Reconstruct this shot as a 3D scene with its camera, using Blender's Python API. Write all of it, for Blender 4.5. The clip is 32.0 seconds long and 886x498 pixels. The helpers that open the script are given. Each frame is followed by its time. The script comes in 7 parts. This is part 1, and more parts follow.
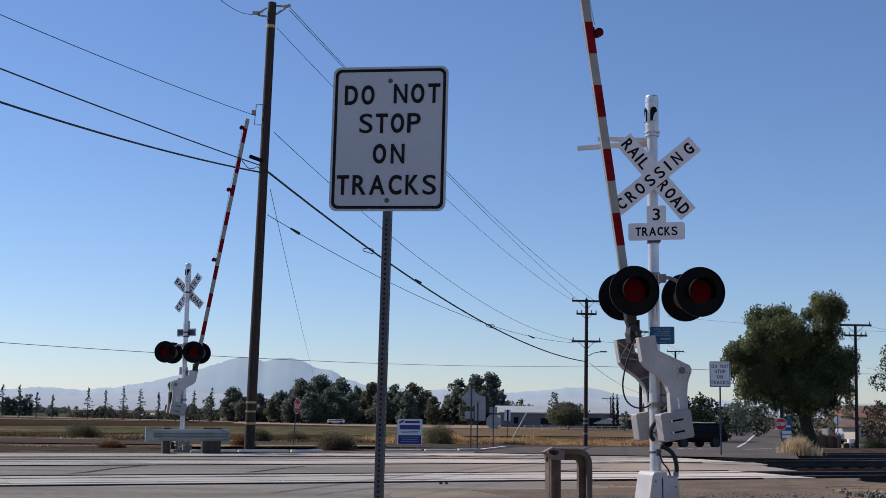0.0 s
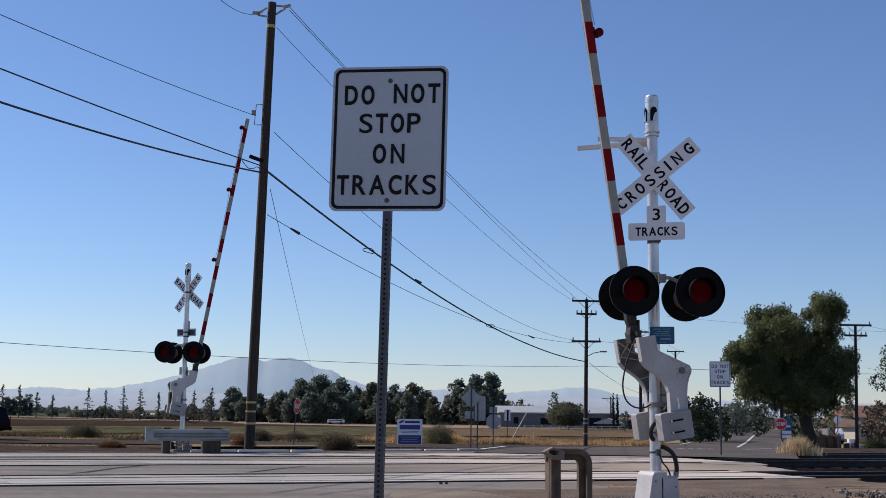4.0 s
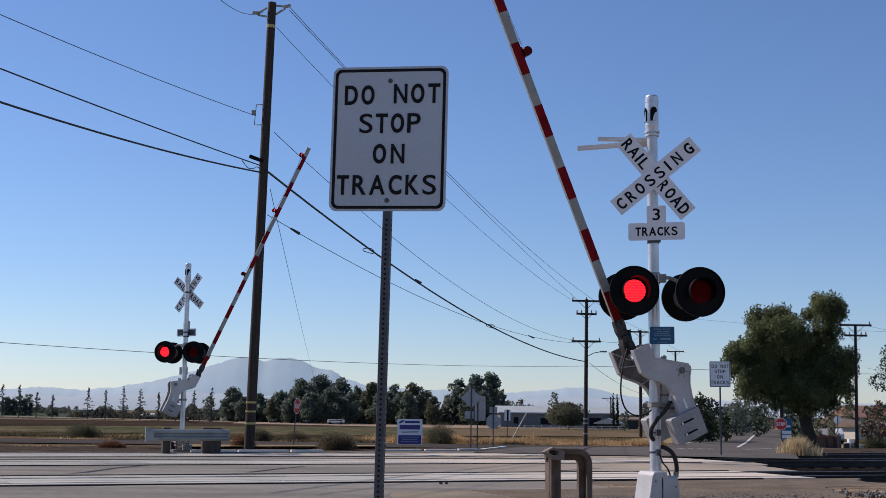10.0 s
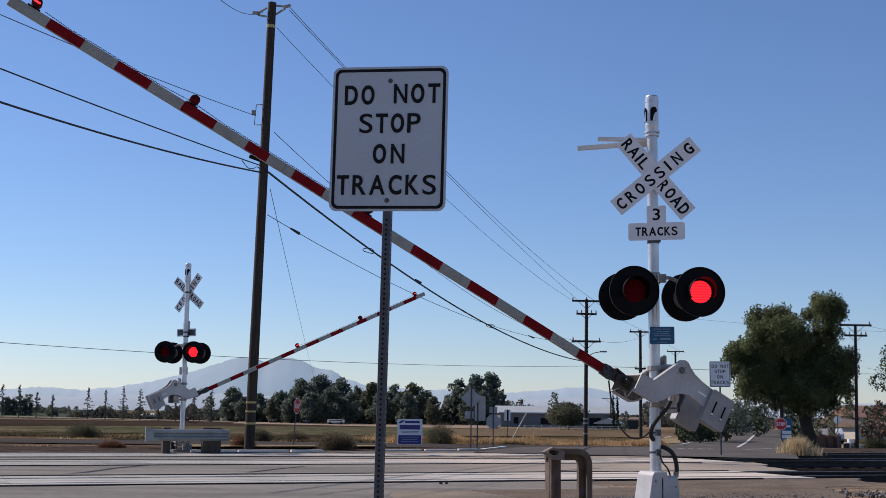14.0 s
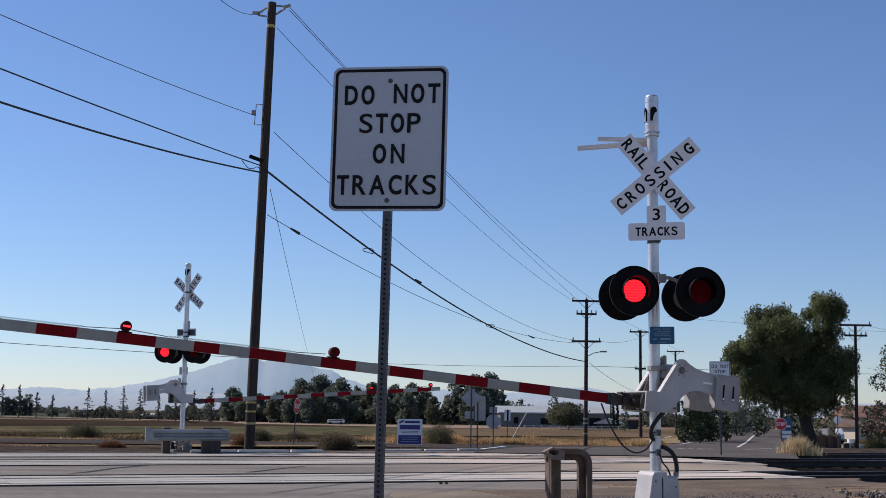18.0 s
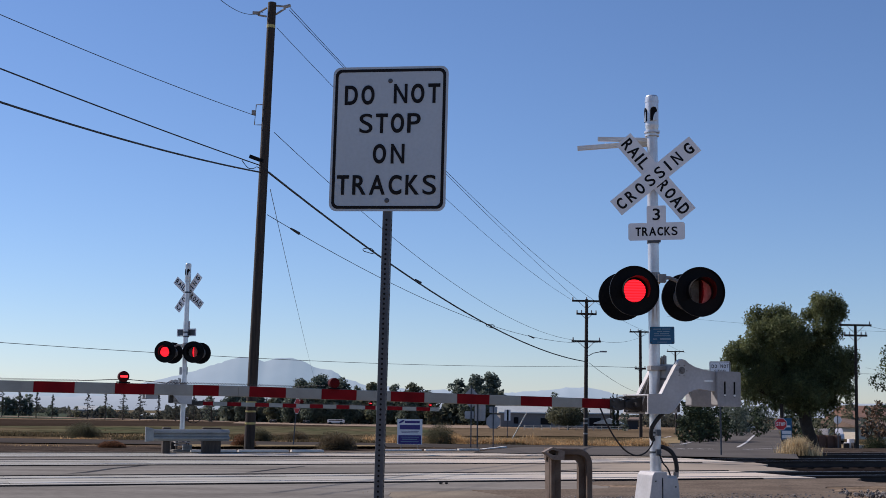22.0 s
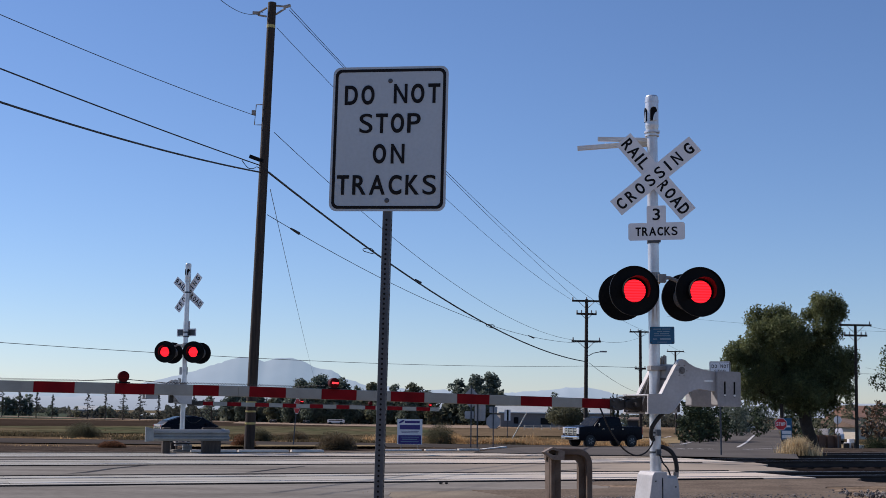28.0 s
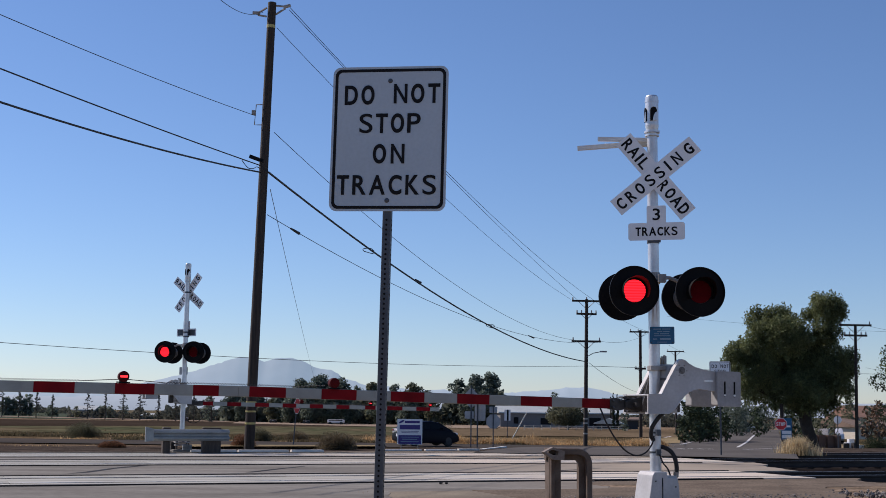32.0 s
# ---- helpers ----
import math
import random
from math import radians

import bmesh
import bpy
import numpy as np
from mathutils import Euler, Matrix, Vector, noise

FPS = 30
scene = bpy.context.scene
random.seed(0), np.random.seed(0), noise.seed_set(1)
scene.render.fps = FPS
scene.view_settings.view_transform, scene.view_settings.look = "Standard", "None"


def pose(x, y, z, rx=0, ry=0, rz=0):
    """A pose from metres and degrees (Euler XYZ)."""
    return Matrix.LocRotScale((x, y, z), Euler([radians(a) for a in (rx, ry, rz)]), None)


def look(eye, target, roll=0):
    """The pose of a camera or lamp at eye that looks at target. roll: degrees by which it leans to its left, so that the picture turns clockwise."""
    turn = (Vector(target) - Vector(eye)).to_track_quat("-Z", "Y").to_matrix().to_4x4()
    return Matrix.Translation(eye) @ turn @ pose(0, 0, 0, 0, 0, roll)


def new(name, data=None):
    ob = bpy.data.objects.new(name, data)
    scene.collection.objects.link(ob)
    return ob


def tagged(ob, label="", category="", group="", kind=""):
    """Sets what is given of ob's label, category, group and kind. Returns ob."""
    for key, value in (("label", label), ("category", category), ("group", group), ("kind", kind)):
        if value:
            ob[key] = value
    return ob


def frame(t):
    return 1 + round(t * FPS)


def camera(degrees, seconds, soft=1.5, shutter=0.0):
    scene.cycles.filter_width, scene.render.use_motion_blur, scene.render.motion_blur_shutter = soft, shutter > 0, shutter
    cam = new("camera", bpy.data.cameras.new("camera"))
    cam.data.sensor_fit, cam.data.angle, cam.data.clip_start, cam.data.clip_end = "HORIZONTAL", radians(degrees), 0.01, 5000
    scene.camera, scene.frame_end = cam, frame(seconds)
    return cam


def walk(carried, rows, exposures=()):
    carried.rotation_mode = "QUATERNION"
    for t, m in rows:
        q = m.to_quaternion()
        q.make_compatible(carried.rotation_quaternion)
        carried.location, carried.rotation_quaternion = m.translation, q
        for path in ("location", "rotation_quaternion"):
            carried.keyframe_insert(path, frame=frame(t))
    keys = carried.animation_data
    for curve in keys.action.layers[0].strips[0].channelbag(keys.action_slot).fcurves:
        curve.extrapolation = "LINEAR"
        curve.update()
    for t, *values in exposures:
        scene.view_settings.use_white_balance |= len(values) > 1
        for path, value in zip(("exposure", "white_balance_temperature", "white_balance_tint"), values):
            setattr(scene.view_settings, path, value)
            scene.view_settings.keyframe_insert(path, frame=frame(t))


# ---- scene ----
from mathutils import geometry

# ---- camera ----
EYE = Vector((0.0, 0.0, 1.15))
cam = camera(39.23, 32.0, soft=0.85)
CAM_POSE = look(EYE, (0.0, 10.0, 1.15 + 1.3182), roll=0.66)
walk(cam, [(0.0, CAM_POSE), (32.0, CAM_POSE)], exposures=[(0.0, 0.16, 5740, 19.0), (32.0, 0.16, 5740, 19.0)])

# ---- light ----
SUN_AZ, SUN_EL = radians(-62), radians(40)      # clockwise from +y, and height
world = bpy.data.worlds.new("sky")
scene.world = world
world.use_nodes = True
wn, wl = world.node_tree.nodes, world.node_tree.links
wn.clear()
sky = wn.new("ShaderNodeTexSky")
sky.sky_type, sky.sun_disc = "NISHITA", False
sky.sun_elevation, sky.sun_rotation = SUN_EL, SUN_AZ
sky.altitude, sky.air_density, sky.dust_density, sky.ozone_density = 1500, 1.2, 0.3, 4.3
bgn, outn = wn.new("ShaderNodeBackground"), wn.new("ShaderNodeOutputWorld")
bgn.inputs[1].default_value = 0.085
wl.new(sky.outputs[0], bgn.inputs[0])
wl.new(bgn.outputs[0], outn.inputs[0])
sun = new("sun", bpy.data.lights.new("sun", "SUN"))
sun.data.energy, sun.data.angle, sun.data.color = 4.3, radians(0.53), (1.0, 0.85, 0.66)
sun_dir = Vector((math.sin(SUN_AZ) * math.cos(SUN_EL), math.cos(SUN_AZ) * math.cos(SUN_EL), math.sin(SUN_EL)))
sun.matrix_world = look(sun_dir * 50, (0, 0, 0))


# ---- materials ----
def mat(name, col, rough=0.6, metal=0.0, var=0.15, scale=6.0, fine=60.0, bump=0.0, col2=None, random_=0.0, island=0.0, mask=(0.35, 0.7), spec=0.5, stretch=(1, 1, 1), turn=0.0):
    """Principled surface whose colour drifts at two scales, towards col2 or a darker shade, with a fine bump."""
    m = bpy.data.materials.new(name)
    m.use_nodes = True
    nt = m.node_tree
    n, l = nt.nodes, nt.links
    b = n["Principled BSDF"]
    b.inputs["Metallic"].default_value = metal
    b.inputs["Specular IOR Level"].default_value = spec
    tc = n.new("ShaderNodeTexCoord")
    mp = n.new("ShaderNodeMapping")
    mp.inputs["Scale"].default_value = stretch
    mp.inputs["Rotation"].default_value = (0, 0, radians(turn))
    l.new(tc.outputs["Object"], mp.inputs["Vector"])
    big, small = n.new("ShaderNodeTexNoise"), n.new("ShaderNodeTexNoise")
    for node, s, d in ((big, scale, 5), (small, fine, 3)):
        node.inputs["Scale"].default_value, node.inputs["Detail"].default_value = s, d
        l.new(mp.outputs[0], node.inputs["Vector"])
    r = n.new("ShaderNodeMapRange")
    r.inputs[1].default_value, r.inputs[2].default_value = mask
    l.new(big.outputs[0], r.inputs[0])
    mix = n.new("ShaderNodeMix")
    mix.data_type = "RGBA"
    c2 = col2 or tuple(c * (1 - 2 * var) for c in col)
    mix.inputs[6].default_value, mix.inputs[7].default_value = (*col, 1), (*c2, 1)
    l.new(r.outputs[0], mix.inputs[0])
    hsv = n.new("ShaderNodeHueSaturation")
    l.new(mix.outputs[2], hsv.inputs["Color"])
    v = n.new("ShaderNodeMapRange")
    v.inputs[1].default_value, v.inputs[2].default_value, v.inputs[3].default_value, v.inputs[4].default_value = 0.3, 0.7, 1 - var, 1 + var
    l.new(small.outputs[0], v.inputs[0])
    last = v.outputs[0]
    if random_ or island:
        src = n.new("ShaderNodeObjectInfo").outputs["Random"] if random_ else n.new("ShaderNodeNewGeometry").outputs["Random Per Island"]
        k = random_ or island
        rr = n.new("ShaderNodeMapRange")
        rr.inputs[3].default_value, rr.inputs[4].default_value = 1 - k, 1 + k
        l.new(src, rr.inputs[0])
        mul = n.new("ShaderNodeMath")
        mul.operation = "MULTIPLY"
        l.new(last, mul.inputs[0])
        l.new(rr.outputs[0], mul.inputs[1])
        last = mul.outputs[0]
    l.new(last, hsv.inputs["Value"])
    l.new(hsv.outputs[0], b.inputs["Base Color"])
    ro = n.new("ShaderNodeMapRange")
    ro.inputs[3].default_value, ro.inputs[4].default_value = max(0.03, rough - 0.1), min(1, rough + 0.1)
    l.new(big.outputs[0], ro.inputs[0])
    l.new(ro.outputs[0], b.inputs["Roughness"])
    if bump:
        bp = n.new("ShaderNodeBump")
        bp.inputs["Strength"].default_value, bp.inputs["Distance"].default_value = bump, 0.01
        l.new(small.outputs[0], bp.inputs["Height"])
        l.new(bp.outputs[0], b.inputs["Normal"])
    return m


def glow(name, col, strength, lines=0.0):
    """A lit lamp face; lines: bands per metre of its ribbed lens."""
    m = bpy.data.materials.new(name)
    m.use_nodes = True
    n, l = m.node_tree.nodes, m.node_tree.links
    b = n["Principled BSDF"]
    b.inputs["Base Color"].default_value = (0.25, 0.01, 0.01, 1)
    b.inputs["Roughness"].default_value = 0.5
    b.inputs["Specular IOR Level"].default_value = 0.08
    b.inputs["Emission Color"].default_value = (*col, 1)
    b.inputs["Emission Strength"].default_value = strength
    if lines:
        tc, w, r = n.new("ShaderNodeTexCoord"), n.new("ShaderNodeTexWave"), n.new("ShaderNodeMapRange")
        w.bands_direction = "Z"
        w.inputs["Scale"].default_value, w.inputs["Distortion"].default_value = lines, 0.6
        l.new(tc.outputs["Object"], w.inputs["Vector"])
        r.inputs[3].default_value, r.inputs[4].default_value = strength * 0.70, strength * 2.1
        l.new(w.outputs[0], r.inputs[0])
        l.new(r.outputs[0], b.inputs["Emission Strength"])
    return m


CAST_GREY = mat("dirty_grey_casting", (0.20, 0.195, 0.185), 0.7, var=0.15, scale=8, fine=40, bump=0.2, col2=(0.11, 0.10, 0.095), spec=0.2)
ALUMINIUM = mat("dull_aluminium", (0.66, 0.68, 0.70), 0.38, 0.55, var=0.06, scale=4, fine=30, bump=0.04, col2=(0.52, 0.53, 0.54))
# bright zinc of the bolts, reused for the sunlit lip of a slot
BOLT_AND_SUNLIT_SLOT = mat("zinc_bolt_and_sunlit_slot", (0.75, 0.75, 0.74), 0.35, 0.4, var=0.05)
WHITE_PAINT = mat("white_paint", (0.72, 0.72, 0.70), 0.45, var=0.05, scale=3, fine=40, bump=0.05, col2=(0.55, 0.54, 0.51))
WEIGHT_PAINT = mat("grey_weight_paint", (0.34, 0.335, 0.33), 0.55, var=0.08, scale=3, fine=30, bump=0.15, col2=(0.25, 0.245, 0.24))
CAST_PAINT = mat("cast_white_paint", (0.48, 0.48, 0.475), 0.5, var=0.06, scale=2.5, fine=30, bump=0.12, col2=(0.37, 0.365, 0.355))
GALV = mat("galvanised_steel", (0.080, 0.088, 0.102), 0.5, 0.5, var=0.12, scale=8, fine=50, bump=0.05)
GALV_DULL = mat("weathered_galvanised_steel", (0.36, 0.36, 0.35), 0.6, 0.35, var=0.12, scale=5, fine=40, bump=0.08, col2=(0.24, 0.20, 0.16))
BEAM = mat("dull_guard_beam", (0.27, 0.29, 0.29), 0.6, 0.25, var=0.08, scale=3, fine=30, bump=0.05, col2=(0.21, 0.225, 0.225))
RUSTY = mat("rusted_guard_steel", (0.135, 0.105, 0.080), 0.8, 0.1, var=0.18, scale=5, fine=40, bump=0.15, col2=(0.075, 0.048, 0.032))
RUST_PALE = mat("worn_rusty_steel", (0.22, 0.185, 0.155), 0.7, 0.1, var=0.18, scale=9, fine=50, bump=0.15, col2=(0.12, 0.09, 0.068))
SIGN_WHITE = mat("sign_sheeting_white", (0.78, 0.79, 0.80), 0.5, var=0.03, scale=2, fine=90, col2=(0.71, 0.72, 0.73))
# near sign's white sheeting with its bluish shade put into the colour
SIGN_SHADED = mat("shaded_sign_sheeting", (0.425, 0.495, 0.555), 0.5, var=0.04, scale=1.5, fine=60, col2=(0.385, 0.45, 0.505), spec=0.3)
SIGN_BACK = mat("bare_aluminium_sign_back", (0.42, 0.42, 0.42), 0.55, 0.3, var=0.06, scale=3, fine=30)
SIGN_BLACK = mat("sign_black", (0.010, 0.010, 0.012), 0.6, var=0.1, spec=0.15)
SIGN_PRINT = mat("faded_white_print", (0.22, 0.33, 0.42), 0.5, var=0.1, scale=30, fine=200)
SIGN_RED = mat("sign_red", (0.55, 0.02, 0.025), 0.45, var=0.06)
SIGN_BLUE = mat("sign_blue", (0.006, 0.10, 0.22), 0.45, var=0.08)
SIGN_PURPLE = mat("sign_purple", (0.045, 0.03, 0.20), 0.5, var=0.08)
LAMP_BLACK = mat("flat_black_paint", (0.007, 0.007, 0.008), 0.55, var=0.15, scale=4, fine=40, spec=0.10)
DARK_STEEL = mat("dark_clamp_steel", (0.055, 0.052, 0.050), 0.6, 0.4, var=0.2, scale=6, fine=40, bump=0.1, col2=(0.03, 0.027, 0.025))
RUBBER = mat("black_rubber", (0.02, 0.02, 0.02), 0.75, var=0.2)
LENS_DARK = mat("unlit_red_lens", (0.092, 0.0015, 0.005), 0.6, var=0.1, scale=40, fine=160, spec=0.04)
LENS_LIT = glow("lit_red_lens", (1.0, 0.014, 0.020), 1.0, 9.5)
ARM_LAMP_RED = mat("arm_lamp_red", (0.075, 0.003, 0.004), 0.6, var=0.1, scale=20, spec=0.12)
ARM_LAMP_LIT = glow("lit_arm_lamp", (1.0, 0.03, 0.03), 2.0)
ARM_WHITE = mat("gate_arm_white_sheeting", (0.315, 0.325, 0.295), 0.6, var=0.05, scale=5, fine=120, col2=(0.255, 0.26, 0.235))
ARM_RED = mat("gate_arm_red_sheeting", (0.21, 0.004, 0.008), 0.65, var=0.08, scale=6, fine=120, col2=(0.14, 0.003, 0.006), spec=0.12)
WOOD_POLE = mat("creosoted_pole_wood", (0.042, 0.031, 0.023), 0.85, var=0.2, scale=3, fine=25, bump=0.4, col2=(0.024, 0.018, 0.014), stretch=(6, 6, 0.4))
POST_WOOD = mat("weathered_post_wood", (0.075, 0.058, 0.046), 0.85, var=0.2, scale=5, fine=30, bump=0.4, stretch=(5, 5, 0.5))
WIRE = mat("overhead_wire", (0.025, 0.027, 0.03), 0.6, var=0.1)
ASPHALT = mat("worn_asphalt", (0.252, 0.240, 0.212), 0.9, var=0.18, scale=0.8, fine=18, bump=0.3, col2=(0.160, 0.150, 0.132), spec=0.0, stretch=(0.35, 1.1, 1), turn=-21.5, mask=(0.35, 0.68))
STREET = mat("dusty_street_asphalt", (0.078, 0.070, 0.063), 1.0, var=0.14, scale=0.25, fine=15, bump=0.2, col2=(0.062, 0.056, 0.050), spec=0.0)
ASPHALT_FAR = mat("dark_asphalt", (0.128, 0.120, 0.112), 1.0, var=0.12, scale=0.25, fine=15, bump=0.2, col2=(0.095, 0.089, 0.082), spec=0.0)
DIRT_SHOULDER = mat("dusty_shoulder", (0.27, 0.235, 0.178), 0.95, var=0.15, scale=0.8, fine=25, bump=0.5, col2=(0.16, 0.135, 0.11), spec=0.0)
GRIT = mat("brown_grit", (0.135, 0.110, 0.086), 0.95, var=0.3, scale=1.2, fine=30, bump=0.7, col2=(0.19, 0.155, 0.12), spec=0.0)
PANEL = mat("concrete_crossing_panel", (0.47, 0.464, 0.412), 0.85, var=0.2, scale=1.6, fine=9, bump=0.2, col2=(0.235, 0.230, 0.202), random_=0.09, spec=0.0, stretch=(0.22, 2.2, 1))
CONCRETE = mat("kerb_concrete", (0.72, 0.70, 0.64), 0.85, var=0.1, scale=2, fine=30, bump=0.2, spec=0.2)
RAIL_STEEL = mat("rail_steel", (0.045, 0.030, 0.023), 0.7, 0.2, var=0.15, scale=4, fine=30)
RAIL_TOP = mat("polished_rail_head", (0.45, 0.44, 0.43), 0.3, 0.9, var=0.1, scale=2, fine=20)
TIE_WOOD = mat("sleeper_wood", (0.024, 0.019, 0.016), 0.9, var=0.2, scale=3, fine=20, bump=0.4, random_=0.2, spec=0.05)
BALLAST = mat("dark_ballast", (0.020, 0.017, 0.016), 0.95, var=0.3, scale=2.5, fine=16, bump=0.8, col2=(0.012, 0.010, 0.010), spec=0.0)
STONE = mat("ballast_stone", (0.17, 0.155, 0.14), 0.9, var=0.15, scale=6, fine=30, bump=0.3, island=0.85, spec=0.2)
TAR = mat("joint_tar", (0.032, 0.029, 0.027), 0.7, var=0.2, scale=2, fine=20, bump=0.3, spec=0.1)
LINE_PAINT = mat("road_line_paint", (0.62, 0.61, 0.57), 0.7, var=0.15, scale=1.2, fine=25, col2=(0.35, 0.34, 0.32))
DRY_GRASS = mat("dry_grass", (0.60, 0.42, 0.21), 0.9, var=0.18, scale=0.35, fine=3, island=0.4, spec=0.1, col2=(0.30, 0.20, 0.10))
WEEDS = mat("grey_green_weeds", (0.10, 0.085, 0.045), 0.9, var=0.18, scale=0.3, fine=3, island=0.4, spec=0.1, col2=(0.22, 0.165, 0.09))
CROP = mat("pale_green_crop", (0.066, 0.084, 0.044), 0.9, var=0.15, scale=0.1, fine=2, island=0.3, spec=0.1)
STUBBLE = mat("pale_stubble", (0.30, 0.235, 0.175), 0.95, var=0.15, scale=0.08, fine=1.0, col2=(0.23, 0.18, 0.13), spec=0.0, stretch=(1, 0.25, 1))
PLOUGHED = mat("ploughed_soil", (0.056, 0.043, 0.032), 0.95, var=0.2, scale=0.10, fine=1.5, col2=(0.040, 0.030, 0.022), spec=0.0, stretch=(1, 0.25, 1))
GREEN_FIELD = mat("sparse_green_field", (0.068, 0.077, 0.041), 0.95, var=0.4, scale=0.12, fine=0.8, col2=(0.128, 0.098, 0.060), spec=0.0, stretch=(1, 0.3, 1))
PLOUGHED_PALE = mat("dry_ploughed_soil", (0.160, 0.121, 0.076), 0.95, var=0.2, scale=0.10, fine=1.5, col2=(0.112, 0.084, 0.052), spec=0.0, stretch=(1, 0.25, 1))
HEDGE = mat("far_hedge_leaf", (0.075, 0.085, 0.070), 0.9, var=0.2, scale=0.08, fine=1, island=0.3, spec=0.05, col2=(0.11, 0.105, 0.080))
DRY_VERGE = mat("dry_verge", (0.30, 0.235, 0.135), 0.95, var=0.2, scale=0.3, fine=4, bump=0.3, col2=(0.16, 0.13, 0.075), spec=0.0)
ROOF_RED = mat("reddish_tiles", (0.24, 0.135, 0.09), 0.9, var=0.15, scale=1, fine=8)
WALL_CREAM = mat("cream_stucco", (0.62, 0.56, 0.45), 0.85, var=0.08, scale=0.5, fine=5)
BAND_YELLOW = mat("faded_yellow_band", (0.46, 0.40, 0.14), 0.6, var=0.1, scale=4, fine=30)
# woods coloured paler and greyer, with distance haze in the base colour
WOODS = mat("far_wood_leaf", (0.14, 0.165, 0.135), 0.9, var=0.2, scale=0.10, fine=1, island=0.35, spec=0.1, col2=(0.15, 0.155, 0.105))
BUSH = mat("dusty_shrub", (0.185, 0.15, 0.092), 0.9, var=0.2, scale=2, fine=12, island=0.4, spec=0.15)
LEAF = mat("tree_leaf", (0.215, 0.240, 0.105), 0.6, var=0.2, scale=0.7, fine=8, island=0.35, col2=(0.058, 0.074, 0.035), spec=0.1)
# these leaves too carry some haze in their lifted colour
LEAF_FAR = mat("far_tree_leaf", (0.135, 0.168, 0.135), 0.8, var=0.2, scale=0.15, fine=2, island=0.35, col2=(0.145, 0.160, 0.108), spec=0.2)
LEAF_OLIVE = mat("olive_leaf", (0.165, 0.172, 0.108), 0.8, var=0.2, scale=0.5, fine=5, island=0.35, spec=0.2)
LEAF_RUST = mat("autumn_leaf", (0.19, 0.125, 0.075), 0.8, var=0.2, scale=0.5, fine=5, island=0.35, spec=0.15)
LEAF_DARK = mat("dense_dark_leaf", (0.050, 0.068, 0.036), 0.8, var=0.2, scale=0.6, fine=6, island=0.35, col2=(0.032, 0.045, 0.026), spec=0.15)
CONIFER = mat("dull_conifer_needles", (0.075, 0.078, 0.058), 0.9, var=0.2, scale=0.5, fine=5, island=0.3, spec=0.1)
BARK = mat("tree_bark", (0.055, 0.042, 0.032), 0.9, var=0.2, scale=3, fine=20, bump=0.5)
CAR_NAVY = mat("dark_navy_car_paint", (0.004, 0.005, 0.011), 0.38, 0.0, var=0.05, scale=2, spec=0.10)
CAR_BLACK = mat("black_car_paint", (0.009, 0.0045, 0.006), 0.38, 0.0, var=0.05, scale=2, spec=0.10)
CAR_GLASS = mat("dark_car_glass", (0.006, 0.008, 0.011), 0.25, 0.0, var=0.05, spec=0.12)
CHROME = mat("chrome", (0.65, 0.65, 0.66), 0.2, 0.9, var=0.05)
ALLOY = mat("alloy_wheel", (0.04, 0.04, 0.043), 0.55, 0.3, var=0.1)
BRIGHT_ALLOY = mat("bright_alloy_spokes", (0.22, 0.22, 0.225), 0.4, 0.5, var=0.05)
HEADLIGHT = mat("headlight_lens", (0.75, 0.76, 0.78), 0.15, 0.3, var=0.05)
TAIL_RED = mat("tail_light_red", (0.40, 0.01, 0.012), 0.25, var=0.05)
ROOF_METAL = mat("pale_metal_roof", (0.51, 0.53, 0.48), 0.5, 0.2, var=0.08, scale=0.6, fine=4)
WALL_GREY = mat("grey_siding", (0.16, 0.165, 0.17), 0.8, var=0.1, scale=0.4, fine=4)
WALL_DARK = mat("dark_board_siding", (0.05, 0.05, 0.052), 0.8, var=0.12, scale=0.4, fine=4)
WALL_TAN = mat("tan_stucco", (0.45, 0.38, 0.30), 0.85, var=0.1, scale=0.5, fine=5)
ROOF_BROWN = mat("brown_shingles", (0.20, 0.14, 0.10), 0.9, var=0.15, scale=1, fine=8)
TAN_FENCE = mat("reddish_fence_wood", (0.125, 0.072, 0.050), 0.9, var=0.15, scale=1, fine=8)
CAR_WHITE = mat("white_car_paint", (0.72, 0.72, 0.72), 0.3, var=0.04)



